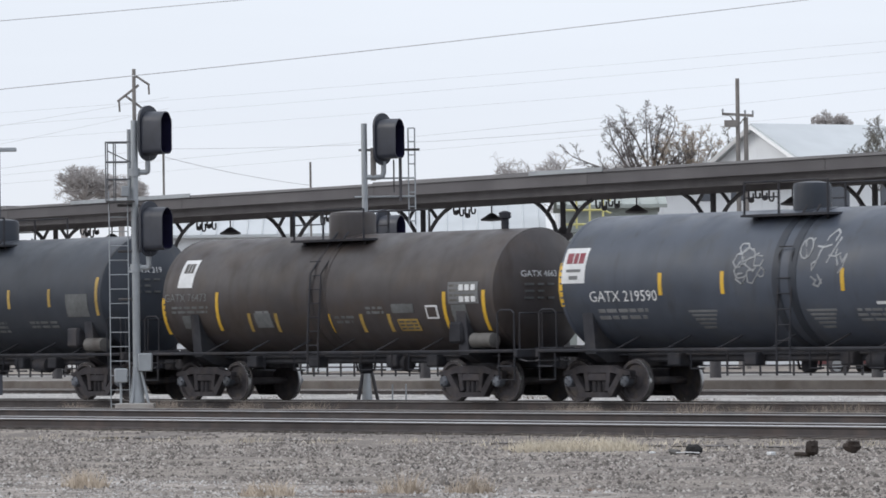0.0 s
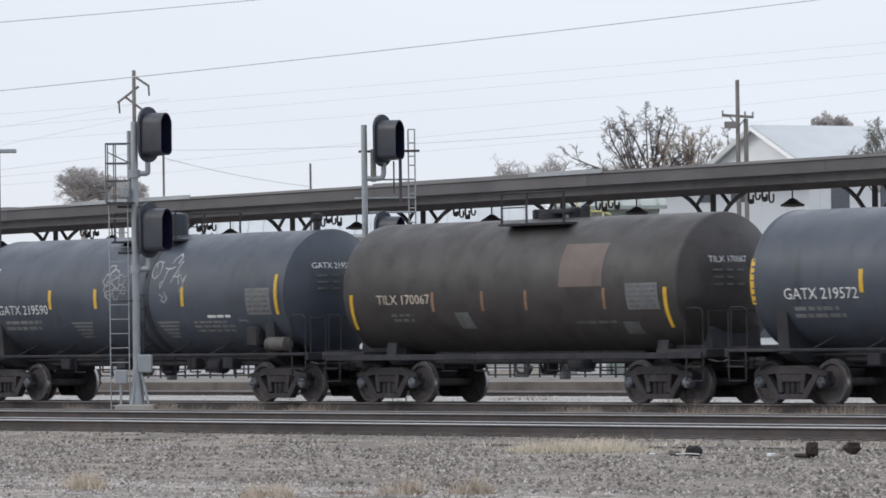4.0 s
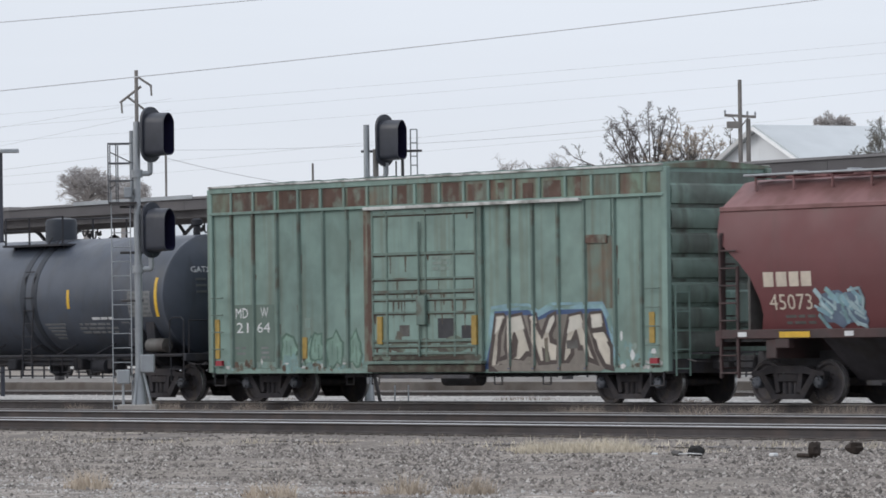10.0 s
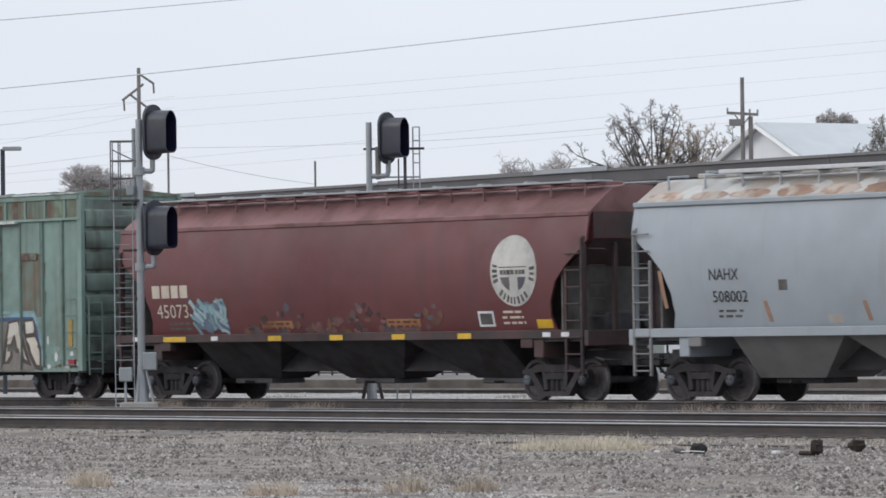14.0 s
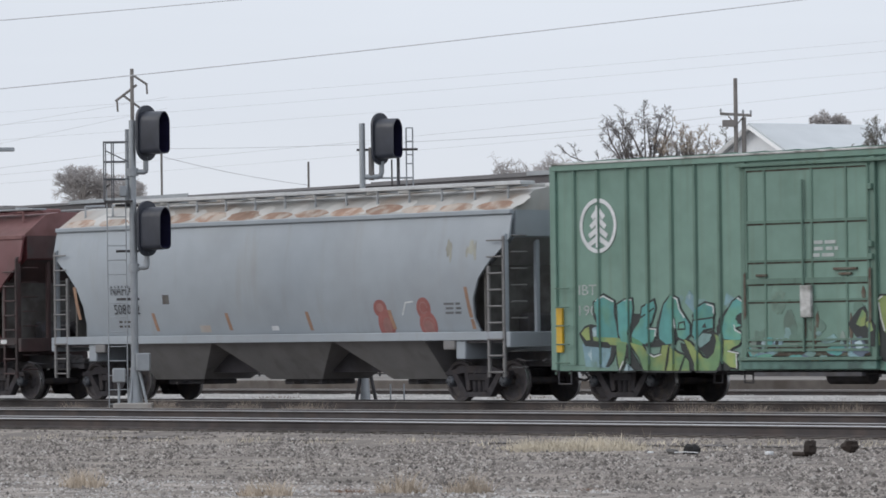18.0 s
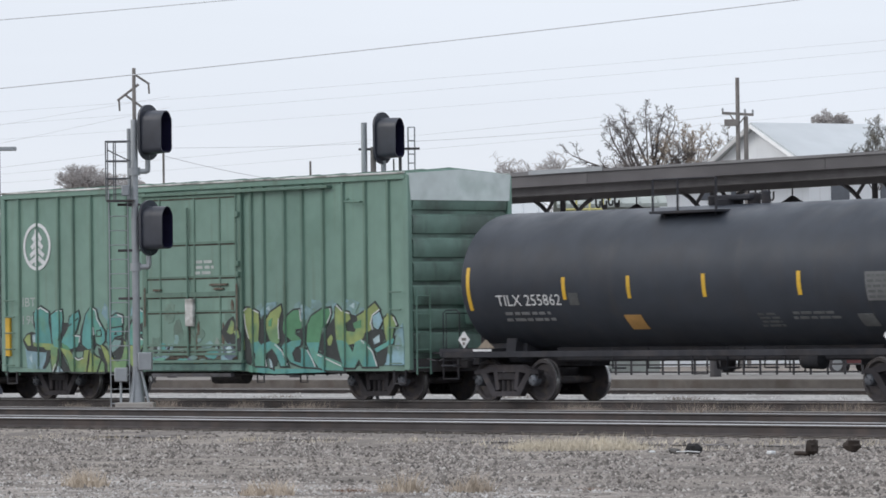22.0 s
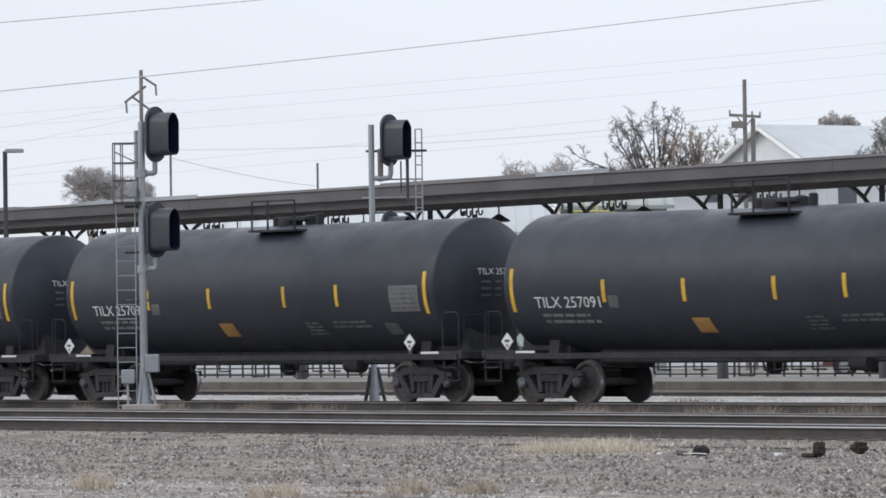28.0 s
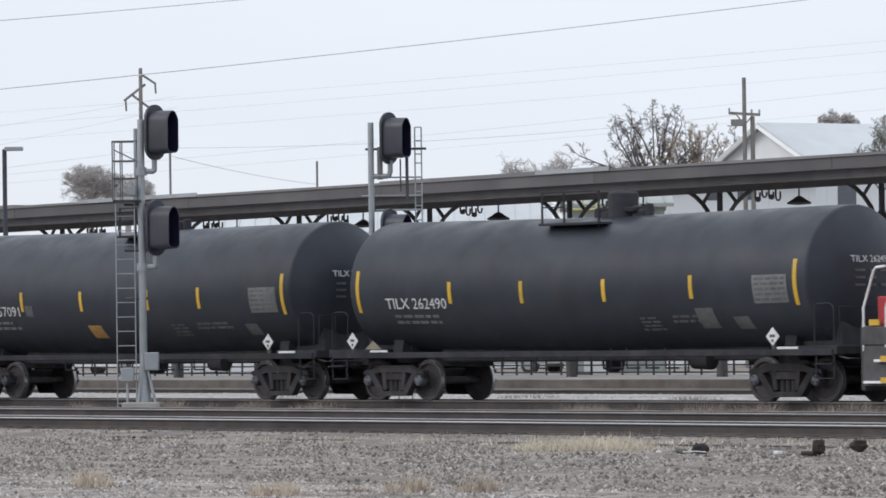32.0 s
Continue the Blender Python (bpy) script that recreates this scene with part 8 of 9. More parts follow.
for k, z in enumerate((4.12, 3.92, 3.72, 3.52)):
    w = 0.16 + 0.045 * k
    stroke(PROUD_B, s, [(-6.36 - w, z - 0.16), (-6.36, z), (-6.36 + w, z - 0.16)], 0.11, 0.008)
part("emblem_tree", s, white_paint, em)
s = Shape()
RIB = Side(y=-1.556)
RIB.patch(s, -6.385, -6.335, 3.3, 4.2, lift=0.004)
RIB.patch(s, -6.385, -6.335, 4.27, 4.35, lift=0.004)
RIB.patch(s, -6.385, -6.335, 3.19, 3.27, lift=0.004)
part("emblem_trunk", s, white_paint, em)
side.letters("IBT", -6.99, 2.30, 0.32, 0.55, rubbed_white, car, label="worn white reporting mark")
side.letters("190", -6.99, 1.86, 0.32, 0.55, rubbed_white, car, label="worn white number")
side.letters("82", -6.2, 1.9, 0.3, 0.35, grey_paint, car)
for u in (-7.58,):
    part("reflective_stripe", PROUD.patch(Shape(), u - 0.09, u + 0.09, 1.08, 2.03, lift=0.06), yellow, car)
writing(car, Side(y=-1.585), 0.1, 3.3, 0.75, 3, rubbed_white, 0.07, 0.06, seed=81)
writing(car, Side(y=-1.585), 0.0, 0.9, 0.6, 1, yellow_dull, 0.05, 0.05, seed=82)
FLAT = Side(y=-1.506)
DOOR = Side(y=-1.583)
rng = random.Random(26)
for k in range(26):
    u = rng.choice((rng.uniform(2.3, 3.0), rng.uniform(3.7, 4.6), rng.uniform(4.6, 6.2), rng.uniform(-4.0, -2.2)))
    smear(car, FLAT, rng.choice((pale_blue, bluish, bluish)), u, rng.uniform(1.9, 2.25), rng.uniform(0.1, 0.28), rng.uniform(0.06, 0.16), 0.0015 + 0.0003 * (k % 6), rng, "overspray")
daub(car, FLAT, teal, [(1.99, 0.82), (2.98, 0.73), (4.65, 0.75), (5.45, 0.77), (5.45, 0.67), (2.98, 0.62), (1.99, 0.67)], 0.0030)
daub(car, FLAT, pale_blue, [(-6.80, 0.77), (-6.90, 1.26), (-5.91, 1.19), (-5.98, 0.89), (-6.08, 0.74)], 0.0035)
daub(car, FLAT, pale_blue, [(-3.73, 2.10), (-3.59, 2.36), (-3.39, 2.16), (-3.48, 1.90)], 0.0039)
daub(car, FLAT, pale_blue, [(-2.57, 2.02), (-2.49, 2.29), (-2.26, 2.14)], 0.0043)
daub(car, FLAT, pale_blue, [(6.45, 1.81), (6.87, 1.93), (6.82, 1.75), (6.66, 1.62)], 0.0047)
daub(car, FLAT, pale_blue, [(3.88, 1.91), (3.86, 2.28), (4.46, 2.06), (4.12, 1.86)], 0.0051)
daub(car, FLAT, pale_blue, [(7.18, 1.04), (7.25, 1.50), (7.55, 1.75), (7.60, 1.29), (7.59, 0.81), (6.92, 0.81), (6.99, 1.09)], 0.0055)
daub(car, FLAT, pale_blue, [(2.44, 1.95), (2.69, 2.26), (3.10, 2.29), (2.89, 2.04)], 0.0059)
daub(car, FLAT, pale_blue, [(5.43, 2.12), (5.74, 2.32), (6.06, 2.23), (5.86, 1.94)], 0.0063)
daub(car, DOOR, pale_blue, [(0.95, 1.26), (1.51, 1.36), (1.61, 1.16), (1.06, 1.11)], 0.0067)
daub(car, DOOR, pale_blue, [(0.36, 1.29), (0.66, 1.41), (0.80, 1.29), (0.54, 1.22)], 0.0071)
daub(car, FLAT, frost, [(3.92, 2.14), (4.06, 2.21), (4.12, 2.07), (3.99, 2.00)], 0.0078)
daub(car, FLAT, frost, [(2.65, 2.13), (2.79, 2.20), (2.82, 2.08)], 0.0082)
daub(car, FLAT, frost, [(7.28, 1.24), (7.44, 1.34), (7.41, 1.15)], 0.0086)
daub(car, FLAT, frost, [(-6.74, 1.05), (-6.61, 1.16), (-6.61, 0.90)], 0.0090)
daub(car, FLAT, frost, [(-3.71, 2.21), (-3.55, 2.28), (-3.55, 2.16)], 0.0094)
daub(car, FLAT, frost, [(5.70, 2.16), (5.87, 2.23), (5.86, 2.09)], 0.0098)
daub(car, FLAT, ink, [(-7.00, 1.46), (-6.80, 1.64), (-6.62, 1.68), (-6.34, 1.63), (-6.38, 1.36), (-6.03, 1.28), (-6.03, 1.16), (-6.81, 1.21)], 0.0085)
daub(car, FLAT, ink, [(-5.73, 1.26), (-5.45, 1.24), (-5.03, 0.69), (-5.31, 0.69), (-5.48, 0.97)], 0.0088)
daub(car, FLAT, ink, [(-5.02, 1.26), (-4.77, 1.33), (-4.40, 1.32), (-4.36, 1.19), (-4.81, 1.17)], 0.0091)
daub(car, FLAT, ink, [(-5.98, 1.22), (-5.84, 1.21), (-5.90, 0.94), (-6.08, 0.76), (-6.18, 0.76), (-6.04, 0.98)], 0.0094)
daub(car, FLAT, ink, [(-3.88, 1.27), (-3.71, 1.22), (-3.52, 0.87), (-3.40, 0.68), (-3.57, 0.68), (-3.69, 0.97), (-3.85, 1.11)], 0.0097)
daub(car, FLAT, ink, [(-4.38, 2.12), (-4.31, 2.00), (-4.49, 1.59), (-4.52, 1.32), (-4.64, 1.35), (-4.58, 1.68)], 0.0100)
daub(car, FLAT, ink, [(-5.34, 1.89), (-5.07, 1.88), (-5.10, 1.71), (-5.33, 1.45), (-5.47, 1.45)], 0.0103)
daub(car, FLAT, ink, [(-2.80, 1.57), (-2.54, 1.92), (-2.39, 2.01), (-2.56, 1.73), (-2.63, 1.45), (-2.77, 1.43)], 0.0106)
daub(car, FLAT, ink, [(-4.06, 1.64), (-3.95, 1.58), (-3.92, 1.34), (-4.02, 1.25), (-4.12, 1.27)], 0.0109)
daub(car, FLAT, ink, [(-3.31, 1.13), (-3.17, 1.46), (-2.87, 1.52), (-2.80, 1.34), (-2.87, 1.04), (-3.08, 0.94)], 0.0112)
daub(car, FLAT, ink, [(-2.78, 0.68), (-2.64, 0.87), (-2.38, 0.73), (-2.41, 0.68)], 0.0115)
daub(car, FLAT, ink, [(-6.59, 1.61), (-6.38, 1.60), (-6.38, 1.39), (-6.58, 1.39)], 0.0118)
daub(car, FLAT, ink, [(1.75, 1.77), (2.00, 1.70), (2.12, 1.36), (2.20, 0.91), (2.11, 0.81), (1.78, 0.91), (1.70, 1.44)], 0.0085)
daub(car, FLAT, ink, [(2.47, 1.89), (2.69, 2.01), (2.72, 1.63), (2.88, 1.38), (2.63, 1.28), (2.42, 1.36)], 0.0088)
daub(car, FLAT, ink, [(2.63, 1.09), (2.92, 1.22), (3.08, 1.01), (3.04, 0.80), (2.83, 0.80), (2.73, 0.94)], 0.0091)
daub(car, FLAT, ink, [(3.19, 2.15), (3.37, 1.95), (3.35, 1.62), (3.51, 1.43), (3.26, 1.27), (3.13, 1.36), (3.12, 1.76)], 0.0094)
daub(car, FLAT, ink, [(3.63, 1.14), (3.81, 1.24), (3.98, 1.14), (3.95, 0.88), (3.77, 0.89), (3.62, 1.01)], 0.0097)
daub(car, FLAT, ink, [(3.74, 1.53), (3.88, 1.58), (4.26, 1.81), (4.21, 1.40), (4.04, 1.27), (3.92, 1.35)], 0.0100)
daub(car, FLAT, ink, [(4.91, 1.70), (5.18, 1.93), (5.19, 1.54), (5.26, 1.13), (5.42, 0.90), (5.14, 0.90), (4.75, 1.06), (4.61, 1.19), (4.70, 1.42)], 0.0103)
daub(car, FLAT, ink, [(5.74, 1.97), (6.00, 1.92), (5.95, 1.58), (5.59, 1.58), (5.54, 1.77)], 0.0106)
daub(car, FLAT, ink, [(5.70, 1.03), (5.95, 1.31), (6.14, 1.02), (5.98, 0.80), (5.74, 0.82)], 0.0109)
daub(car, FLAT, ink, [(6.19, 1.51), (6.47, 1.61), (6.85, 1.63), (6.94, 1.40), (6.60, 1.15), (6.41, 1.23)], 0.0112)
daub(car, FLAT, ink, [(6.62, 1.12), (7.06, 1.27), (6.97, 0.89), (6.85, 0.79), (6.66, 0.79)], 0.0115)
daub(car, FLAT, teal, [(-6.51, 2.13), (-6.22, 2.29), (-5.89, 2.15), (-5.90, 1.90), (-5.83, 1.66), (-5.78, 1.37), (-6.42, 1.37), (-6.41, 1.60), (-6.36, 1.63), (-6.50, 1.85)], 0.0140, rim=0.085)
daub(car, FLAT, lime, [(-6.56, 1.41), (-6.42, 1.40), (-5.77, 1.38), (-5.47, 1.26), (-5.59, 1.21), (-6.03, 1.23), (-6.08, 1.29), (-6.53, 1.32)], 0.0144, rim=0.085)
daub(car, FLAT, lime, [(-6.93, 1.48), (-6.80, 1.59), (-6.68, 1.62), (-6.65, 1.34), (-6.76, 1.33)], 0.0148, rim=0.085)
daub(car, FLAT, teal, [(-5.79, 2.08), (-5.57, 2.17), (-5.35, 2.19), (-5.32, 2.01), (-5.37, 1.71), (-5.45, 1.47), (-5.43, 1.27), (-5.68, 1.30), (-5.75, 1.48), (-5.77, 1.78)], 0.0152, rim=0.085)
daub(car, FLAT, lime, [(-5.82, 1.29), (-5.45, 1.28), (-5.54, 1.12), (-5.62, 0.82), (-5.74, 0.70), (-5.79, 0.88), (-5.82, 1.12)], 0.0156, rim=0.085)
daub(car, FLAT, teal, [(-5.02, 2.01), (-4.67, 2.15), (-4.62, 2.00), (-4.75, 1.71), (-4.86, 1.56), (-4.60, 1.55), (-4.63, 1.41), (-4.72, 1.29), (-4.98, 1.24), (-5.16, 1.32), (-5.36, 1.41), (-5.29, 1.53), (-5.11, 1.71), (-5.06, 1.83)], 0.0160, rim=0.085)
daub(car, FLAT, leaf, [(-5.36, 1.39), (-5.12, 1.32), (-5.02, 1.25), (-5.06, 1.05), (-5.25, 1.12), (-5.33, 1.27)], 0.0164, rim=0.085)
daub(car, FLAT, teal, [(-4.36, 2.06), (-4.14, 2.26), (-3.93, 2.17), (-3.87, 1.96), (-3.72, 1.79), (-3.59, 1.64), (-3.59, 1.44), (-3.75, 1.32), (-3.93, 1.38), (-4.00, 1.64), (-4.03, 1.82), (-4.08, 1.58), (-4.05, 1.26), (-4.29, 1.23), (-4.50, 1.35), (-4.51, 1.59), (-4.44, 1.82)], 0.0168, rim=0.085)
daub(car, FLAT, teal, [(-3.47, 1.81), (-3.34, 1.99), (-3.12, 2.08), (-2.89, 2.04), (-2.86, 1.85), (-2.89, 1.79), (-3.43, 1.74)], 0.0172, rim=0.085)
daub(car, FLAT, teal, [(-3.47, 1.71), (-2.89, 1.76), (-2.90, 1.57), (-3.18, 1.53), (-3.39, 1.32), (-3.51, 1.43)], 0.0176, rim=0.085)
daub(car, FLAT, bluish, [(-3.41, 1.29), (-3.20, 1.46), (-2.93, 1.43), (-3.00, 1.29), (-3.28, 1.15)], 0.0180, rim=0.085)
daub(car, FLAT, teal, [(-2.54, 1.80), (-2.30, 2.09), (-2.12, 2.18), (-2.02, 2.11), (-2.03, 1.88), (-2.18, 1.82), (-2.23, 1.74), (-2.06, 1.60), (-2.26, 1.56), (-2.13, 1.48), (-2.05, 1.45), (-2.07, 1.31), (-2.34, 1.31), (-2.57, 1.33), (-2.63, 1.51)], 0.0184, rim=0.085)
daub(car, FLAT, lime, [(-5.42, 1.28), (-5.02, 1.20), (-4.88, 1.05), (-4.68, 0.97), (-4.47, 1.02), (-4.42, 1.21), (-4.23, 1.22), (-4.28, 0.87), (-4.36, 0.68), (-4.99, 0.69), (-5.13, 0.97), (-5.33, 1.18)], 0.0188, rim=0.085)
daub(car, FLAT, lime, [(-4.19, 1.20), (-3.96, 1.05), (-3.75, 0.99), (-3.82, 0.87), (-3.91, 0.68), (-4.31, 0.68), (-4.23, 0.87)], 0.0192, rim=0.085)
daub(car, FLAT, lime, [(-3.72, 0.95), (-3.62, 0.87), (-3.61, 0.68), (-3.86, 0.68), (-3.77, 0.85)], 0.0196, rim=0.085)
daub(car, FLAT, lime, [(-3.76, 1.34), (-3.58, 1.27), (-3.41, 1.13), (-3.20, 0.95), (-3.05, 0.92), (-2.88, 1.03), (-2.79, 1.28), (-2.83, 1.43), (-2.72, 1.38), (-2.60, 1.22), (-2.66, 0.87), (-2.82, 0.68), (-3.39, 0.68), (-3.48, 0.87), (-3.66, 1.17)], 0.0200, rim=0.085)
daub(car, FLAT, lime, [(-2.57, 1.31), (-2.27, 1.31), (-2.07, 1.30), (-2.14, 1.21), (-2.31, 1.16), (-2.44, 1.08), (-2.21, 1.03), (-2.20, 0.73), (-2.38, 0.75), (-2.61, 0.89), (-2.57, 1.10)], 0.0204, rim=0.085)
daub(car, FLAT, frost, [(-5.60, 0.68), (-5.50, 0.85), (-5.31, 0.69)], 0.0208, rim=0.085)
daub(car, FLAT, lime, [(1.74, 2.03), (1.91, 2.16), (2.14, 2.15), (2.39, 2.05), (2.41, 1.76), (2.36, 1.33), (2.21, 1.32), (2.00, 1.44), (1.88, 1.70), (1.82, 1.97)], 0.0140, rim=0.085)
daub(car, FLAT, lime, [(1.79, 1.77), (1.85, 1.44), (1.87, 1.18), (1.78, 1.15), (1.74, 1.44)], 0.0144, rim=0.085)
daub(car, FLAT, lime, [(2.68, 1.89), (2.85, 2.05), (3.21, 2.20), (3.25, 2.08), (3.14, 1.89), (3.12, 1.69), (3.15, 1.35), (2.98, 1.27), (2.80, 1.41), (2.68, 1.63)], 0.0148, rim=0.085)
daub(car, FLAT, teal, [(2.21, 1.36), (2.38, 1.38), (2.48, 1.29), (2.80, 1.38), (3.01, 1.33), (3.19, 1.22), (3.35, 1.01), (3.47, 0.80), (3.20, 0.80), (3.04, 1.06), (2.88, 1.21), (2.63, 1.08), (2.66, 0.80), (2.26, 0.81), (2.20, 1.11)], 0.0152, rim=0.085)
daub(car, FLAT, leaf, [(3.37, 1.82), (3.48, 1.97), (3.69, 2.08), (3.91, 2.09), (3.93, 1.88), (4.01, 1.79), (4.01, 1.66), (3.76, 1.65), (3.74, 1.53), (3.88, 1.46), (4.00, 1.37), (3.67, 1.35), (3.43, 1.48), (3.35, 1.66)], 0.0156, rim=0.085)
daub(car, FLAT, teal, [(3.23, 1.26), (3.57, 1.37), (3.96, 1.40), (3.90, 1.27), (3.75, 1.23), (3.61, 1.10), (3.70, 0.91), (3.93, 0.87), (4.00, 1.22), (4.18, 1.16), (4.34, 0.97), (4.50, 0.76), (3.97, 0.79), (3.56, 0.89), (3.36, 1.09)], 0.0160, rim=0.085)
daub(car, FLAT, leaf, [(4.20, 1.75), (4.34, 1.94), (4.71, 2.09), (5.02, 2.12), (5.04, 2.00), (4.91, 1.78), (4.70, 1.61), (4.62, 1.32), (4.15, 1.32)], 0.0164, rim=0.085)
daub(car, FLAT, teal, [(4.15, 1.34), (4.62, 1.34), (4.55, 1.10), (4.79, 1.03), (5.40, 0.87), (5.48, 0.69), (4.89, 0.70), (4.58, 0.76), (4.34, 0.99)], 0.0168, rim=0.085)
daub(car, FLAT, lime, [(5.20, 2.12), (5.26, 2.17), (5.42, 2.05), (5.68, 2.01), (5.74, 1.86), (5.56, 1.77), (5.59, 1.59), (5.89, 1.56), (5.98, 1.79), (5.98, 1.92), (6.22, 2.01), (6.60, 2.21), (6.76, 2.06), (6.52, 1.94), (6.46, 1.76), (6.47, 1.61), (6.27, 1.53), (6.11, 1.36), (5.91, 1.31), (5.67, 1.28), (5.23, 1.34), (5.19, 1.74)], 0.0172, rim=0.085)
daub(car, FLAT, teal, [(5.23, 1.39), (5.55, 1.37), (5.67, 1.26), (5.81, 1.10), (5.89, 1.33), (6.11, 1.40), (6.35, 1.30), (6.50, 1.15), (6.62, 0.90), (6.66, 0.78), (6.14, 0.78), (6.02, 0.96), (5.86, 0.76), (5.54, 0.76), (5.40, 0.90), (5.30, 1.16)], 0.0176, rim=0.085)
daub(car, FLAT, lime, [(6.91, 1.85), (7.09, 1.97), (7.25, 1.88), (7.36, 1.71), (7.26, 1.65), (7.18, 1.34), (7.02, 1.27), (6.95, 1.53)], 0.0180, rim=0.085)
daub(car, FLAT, lime, [(4.90, 1.39), (5.05, 1.52), (5.11, 1.42), (5.02, 1.26), (4.94, 1.27)], 0.0184, rim=0.085)
daub(car, FLAT, teal, [(6.58, 1.18), (7.26, 1.42), (7.22, 1.30), (6.66, 1.10)], 0.0188, rim=0.085)
daub(car, FLAT, frost, [(6.53, 1.40), (6.75, 1.50), (6.77, 1.34), (6.57, 1.28)], 0.0192, rim=0.085)
daub(car, FLAT, frost, [(2.77, 0.99), (2.87, 0.91), (2.91, 0.75), (2.81, 0.78)], 0.0196, rim=0.085)
daub(car, FLAT, pale_blue, [(6.52, 1.91), (6.76, 2.01), (6.87, 1.81), (6.71, 1.61), (6.55, 1.68)], 0.0200, rim=0.085)
daub(car, FLAT, ink, [(-3.22, 1.57), (-3.13, 1.67), (-3.08, 1.57)], 0.0225)
daub(car, FLAT, ink, [(-2.16, 1.80), (-2.03, 1.82), (-2.03, 1.64), (-2.16, 1.64)], 0.0229)
daub(car, FLAT, frost, [(-6.57, 1.59), (-6.45, 1.62), (-6.43, 1.42), (-6.54, 1.40)], 0.0233)
daub(car, FLAT, leaf, [(2.77, 1.85), (2.91, 1.92), (2.87, 1.72), (2.76, 1.72)], 0.0225)
daub(car, FLAT, leaf, [(5.84, 1.77), (6.12, 1.84), (6.12, 1.66), (5.88, 1.64)], 0.0229)
sprayed_line(car, FLAT, ink, [(-3.91, 1.67), (-3.74, 1.70), (-3.72, 1.55), (-3.93, 1.54), (-3.91, 1.67)], 0.03, 0.0242)
sprayed_line(car, FLAT, ink, [(-5.06, 1.80), (-4.66, 1.99)], 0.03, 0.0242)
sprayed_line(car, FLAT, ink, [(-3.74, 0.99), (-3.91, 0.68)], 0.03, 0.0242)
sprayed_line(car, FLAT, ink, [(-4.23, 1.17), (-4.34, 0.68)], 0.03, 0.0242)
sprayed_line(car, FLAT, ink, [(-3.43, 1.73), (-2.88, 1.78)], 0.03, 0.0242)
sprayed_line(car, FLAT, white_spray, [(-6.45, 2.18), (-6.22, 2.27), (-5.91, 2.15)], 0.026, 0.025)
sprayed_line(car, FLAT, white_spray, [(-5.56, 2.17), (-5.35, 2.18)], 0.026, 0.025)
sprayed_line(car, FLAT, white_spray, [(-4.87, 1.57), (-4.60, 1.55), (-4.63, 1.41)], 0.026, 0.025)
sprayed_line(car, FLAT, white_spray, [(-4.12, 2.24), (-3.95, 2.17), (-3.89, 1.96), (-3.74, 1.79)], 0.026, 0.025)
sprayed_line(car, FLAT, white_spray, [(-3.06, 2.06), (-2.87, 2.01), (-2.86, 1.86)], 0.026, 0.025)
sprayed_line(car, FLAT, white_spray, [(-2.15, 2.17), (-2.02, 2.10)], 0.026, 0.025)
sprayed_line(car, FLAT, white_spray, [(-2.26, 1.62), (-2.23, 1.51), (-2.07, 1.45)], 0.026, 0.025)
sprayed_line(car, FLAT, white_spray, [(-2.21, 1.01), (-2.20, 0.73)], 0.026, 0.025)
sprayed_line(car, FLAT, white_spray, [(-2.44, 1.08), (-2.14, 1.03)], 0.026, 0.025)
sprayed_line(car, FLAT, white_spray, [(-4.88, 1.18), (-4.85, 1.05), (-4.68, 0.97), (-4.47, 1.02)], 0.026, 0.025)
sprayed_line(car, FLAT, white_spray, [(-4.06, 1.76), (-4.03, 1.58)], 0.026, 0.025)
sprayed_line(car, FLAT, white_spray, [(-5.62, 0.88), (-5.73, 0.70)], 0.026, 0.025)
sprayed_line(car, FLAT, white_spray, [(3.14, 1.89), (3.12, 1.69), (3.15, 1.43)], 0.026, 0.025)
sprayed_line(car, FLAT, white_spray, [(4.18, 1.16), (4.34, 0.97), (4.46, 0.79)], 0.026, 0.025)
sprayed_line(car, FLAT, white_spray, [(4.55, 1.06), (5.38, 0.80)], 0.026, 0.025)
sprayed_line(car, FLAT, white_spray, [(6.11, 1.38), (6.50, 1.12), (6.66, 0.79)], 0.026, 0.025)
sprayed_line(car, FLAT, white_spray, [(6.76, 2.06), (6.52, 1.94), (6.46, 1.76), (6.51, 1.62)], 0.026, 0.025)
sprayed_line(car, FLAT, white_spray, [(7.25, 1.88), (7.36, 1.71)], 0.026, 0.025)
sprayed_line(car, FLAT, white_spray, [(2.14, 2.13), (2.39, 2.04)], 0.026, 0.025)
sprayed_line(car, FLAT, white_spray, [(5.02, 2.11), (5.04, 1.98), (4.91, 1.78)], 0.026, 0.025)
sprayed_line(car, FLAT, white_spray, [(1.86, 2.02), (1.92, 1.70), (2.02, 1.46)], 0.026, 0.025)
sprayed_line(car, FLAT, white_spray, [(1.74, 2.03), (1.95, 2.15)], 0.026, 0.025)
sprayed_line(car, FLAT, white_spray, [(5.26, 2.17), (5.44, 2.04), (5.70, 1.99)], 0.026, 0.025)
sprayed_line(car, FLAT, white_spray, [(3.91, 2.10), (3.95, 1.87), (4.01, 1.79)], 0.026, 0.025)
sprayed_line(car, FLAT, white_spray, [(3.01, 1.30), (3.25, 1.14), (3.43, 0.84)], 0.026, 0.025)
sprayed_line(car, FLAT, white_spray, [(2.62, 1.04), (2.68, 0.80)], 0.026, 0.025)
daub(car, DOOR, ink, [(1.06, 1.61), (1.34, 1.89), (1.53, 1.97), (1.68, 1.73), (1.82, 1.57), (1.79, 1.15), (1.54, 1.15), (1.24, 1.39)], 0.0112)
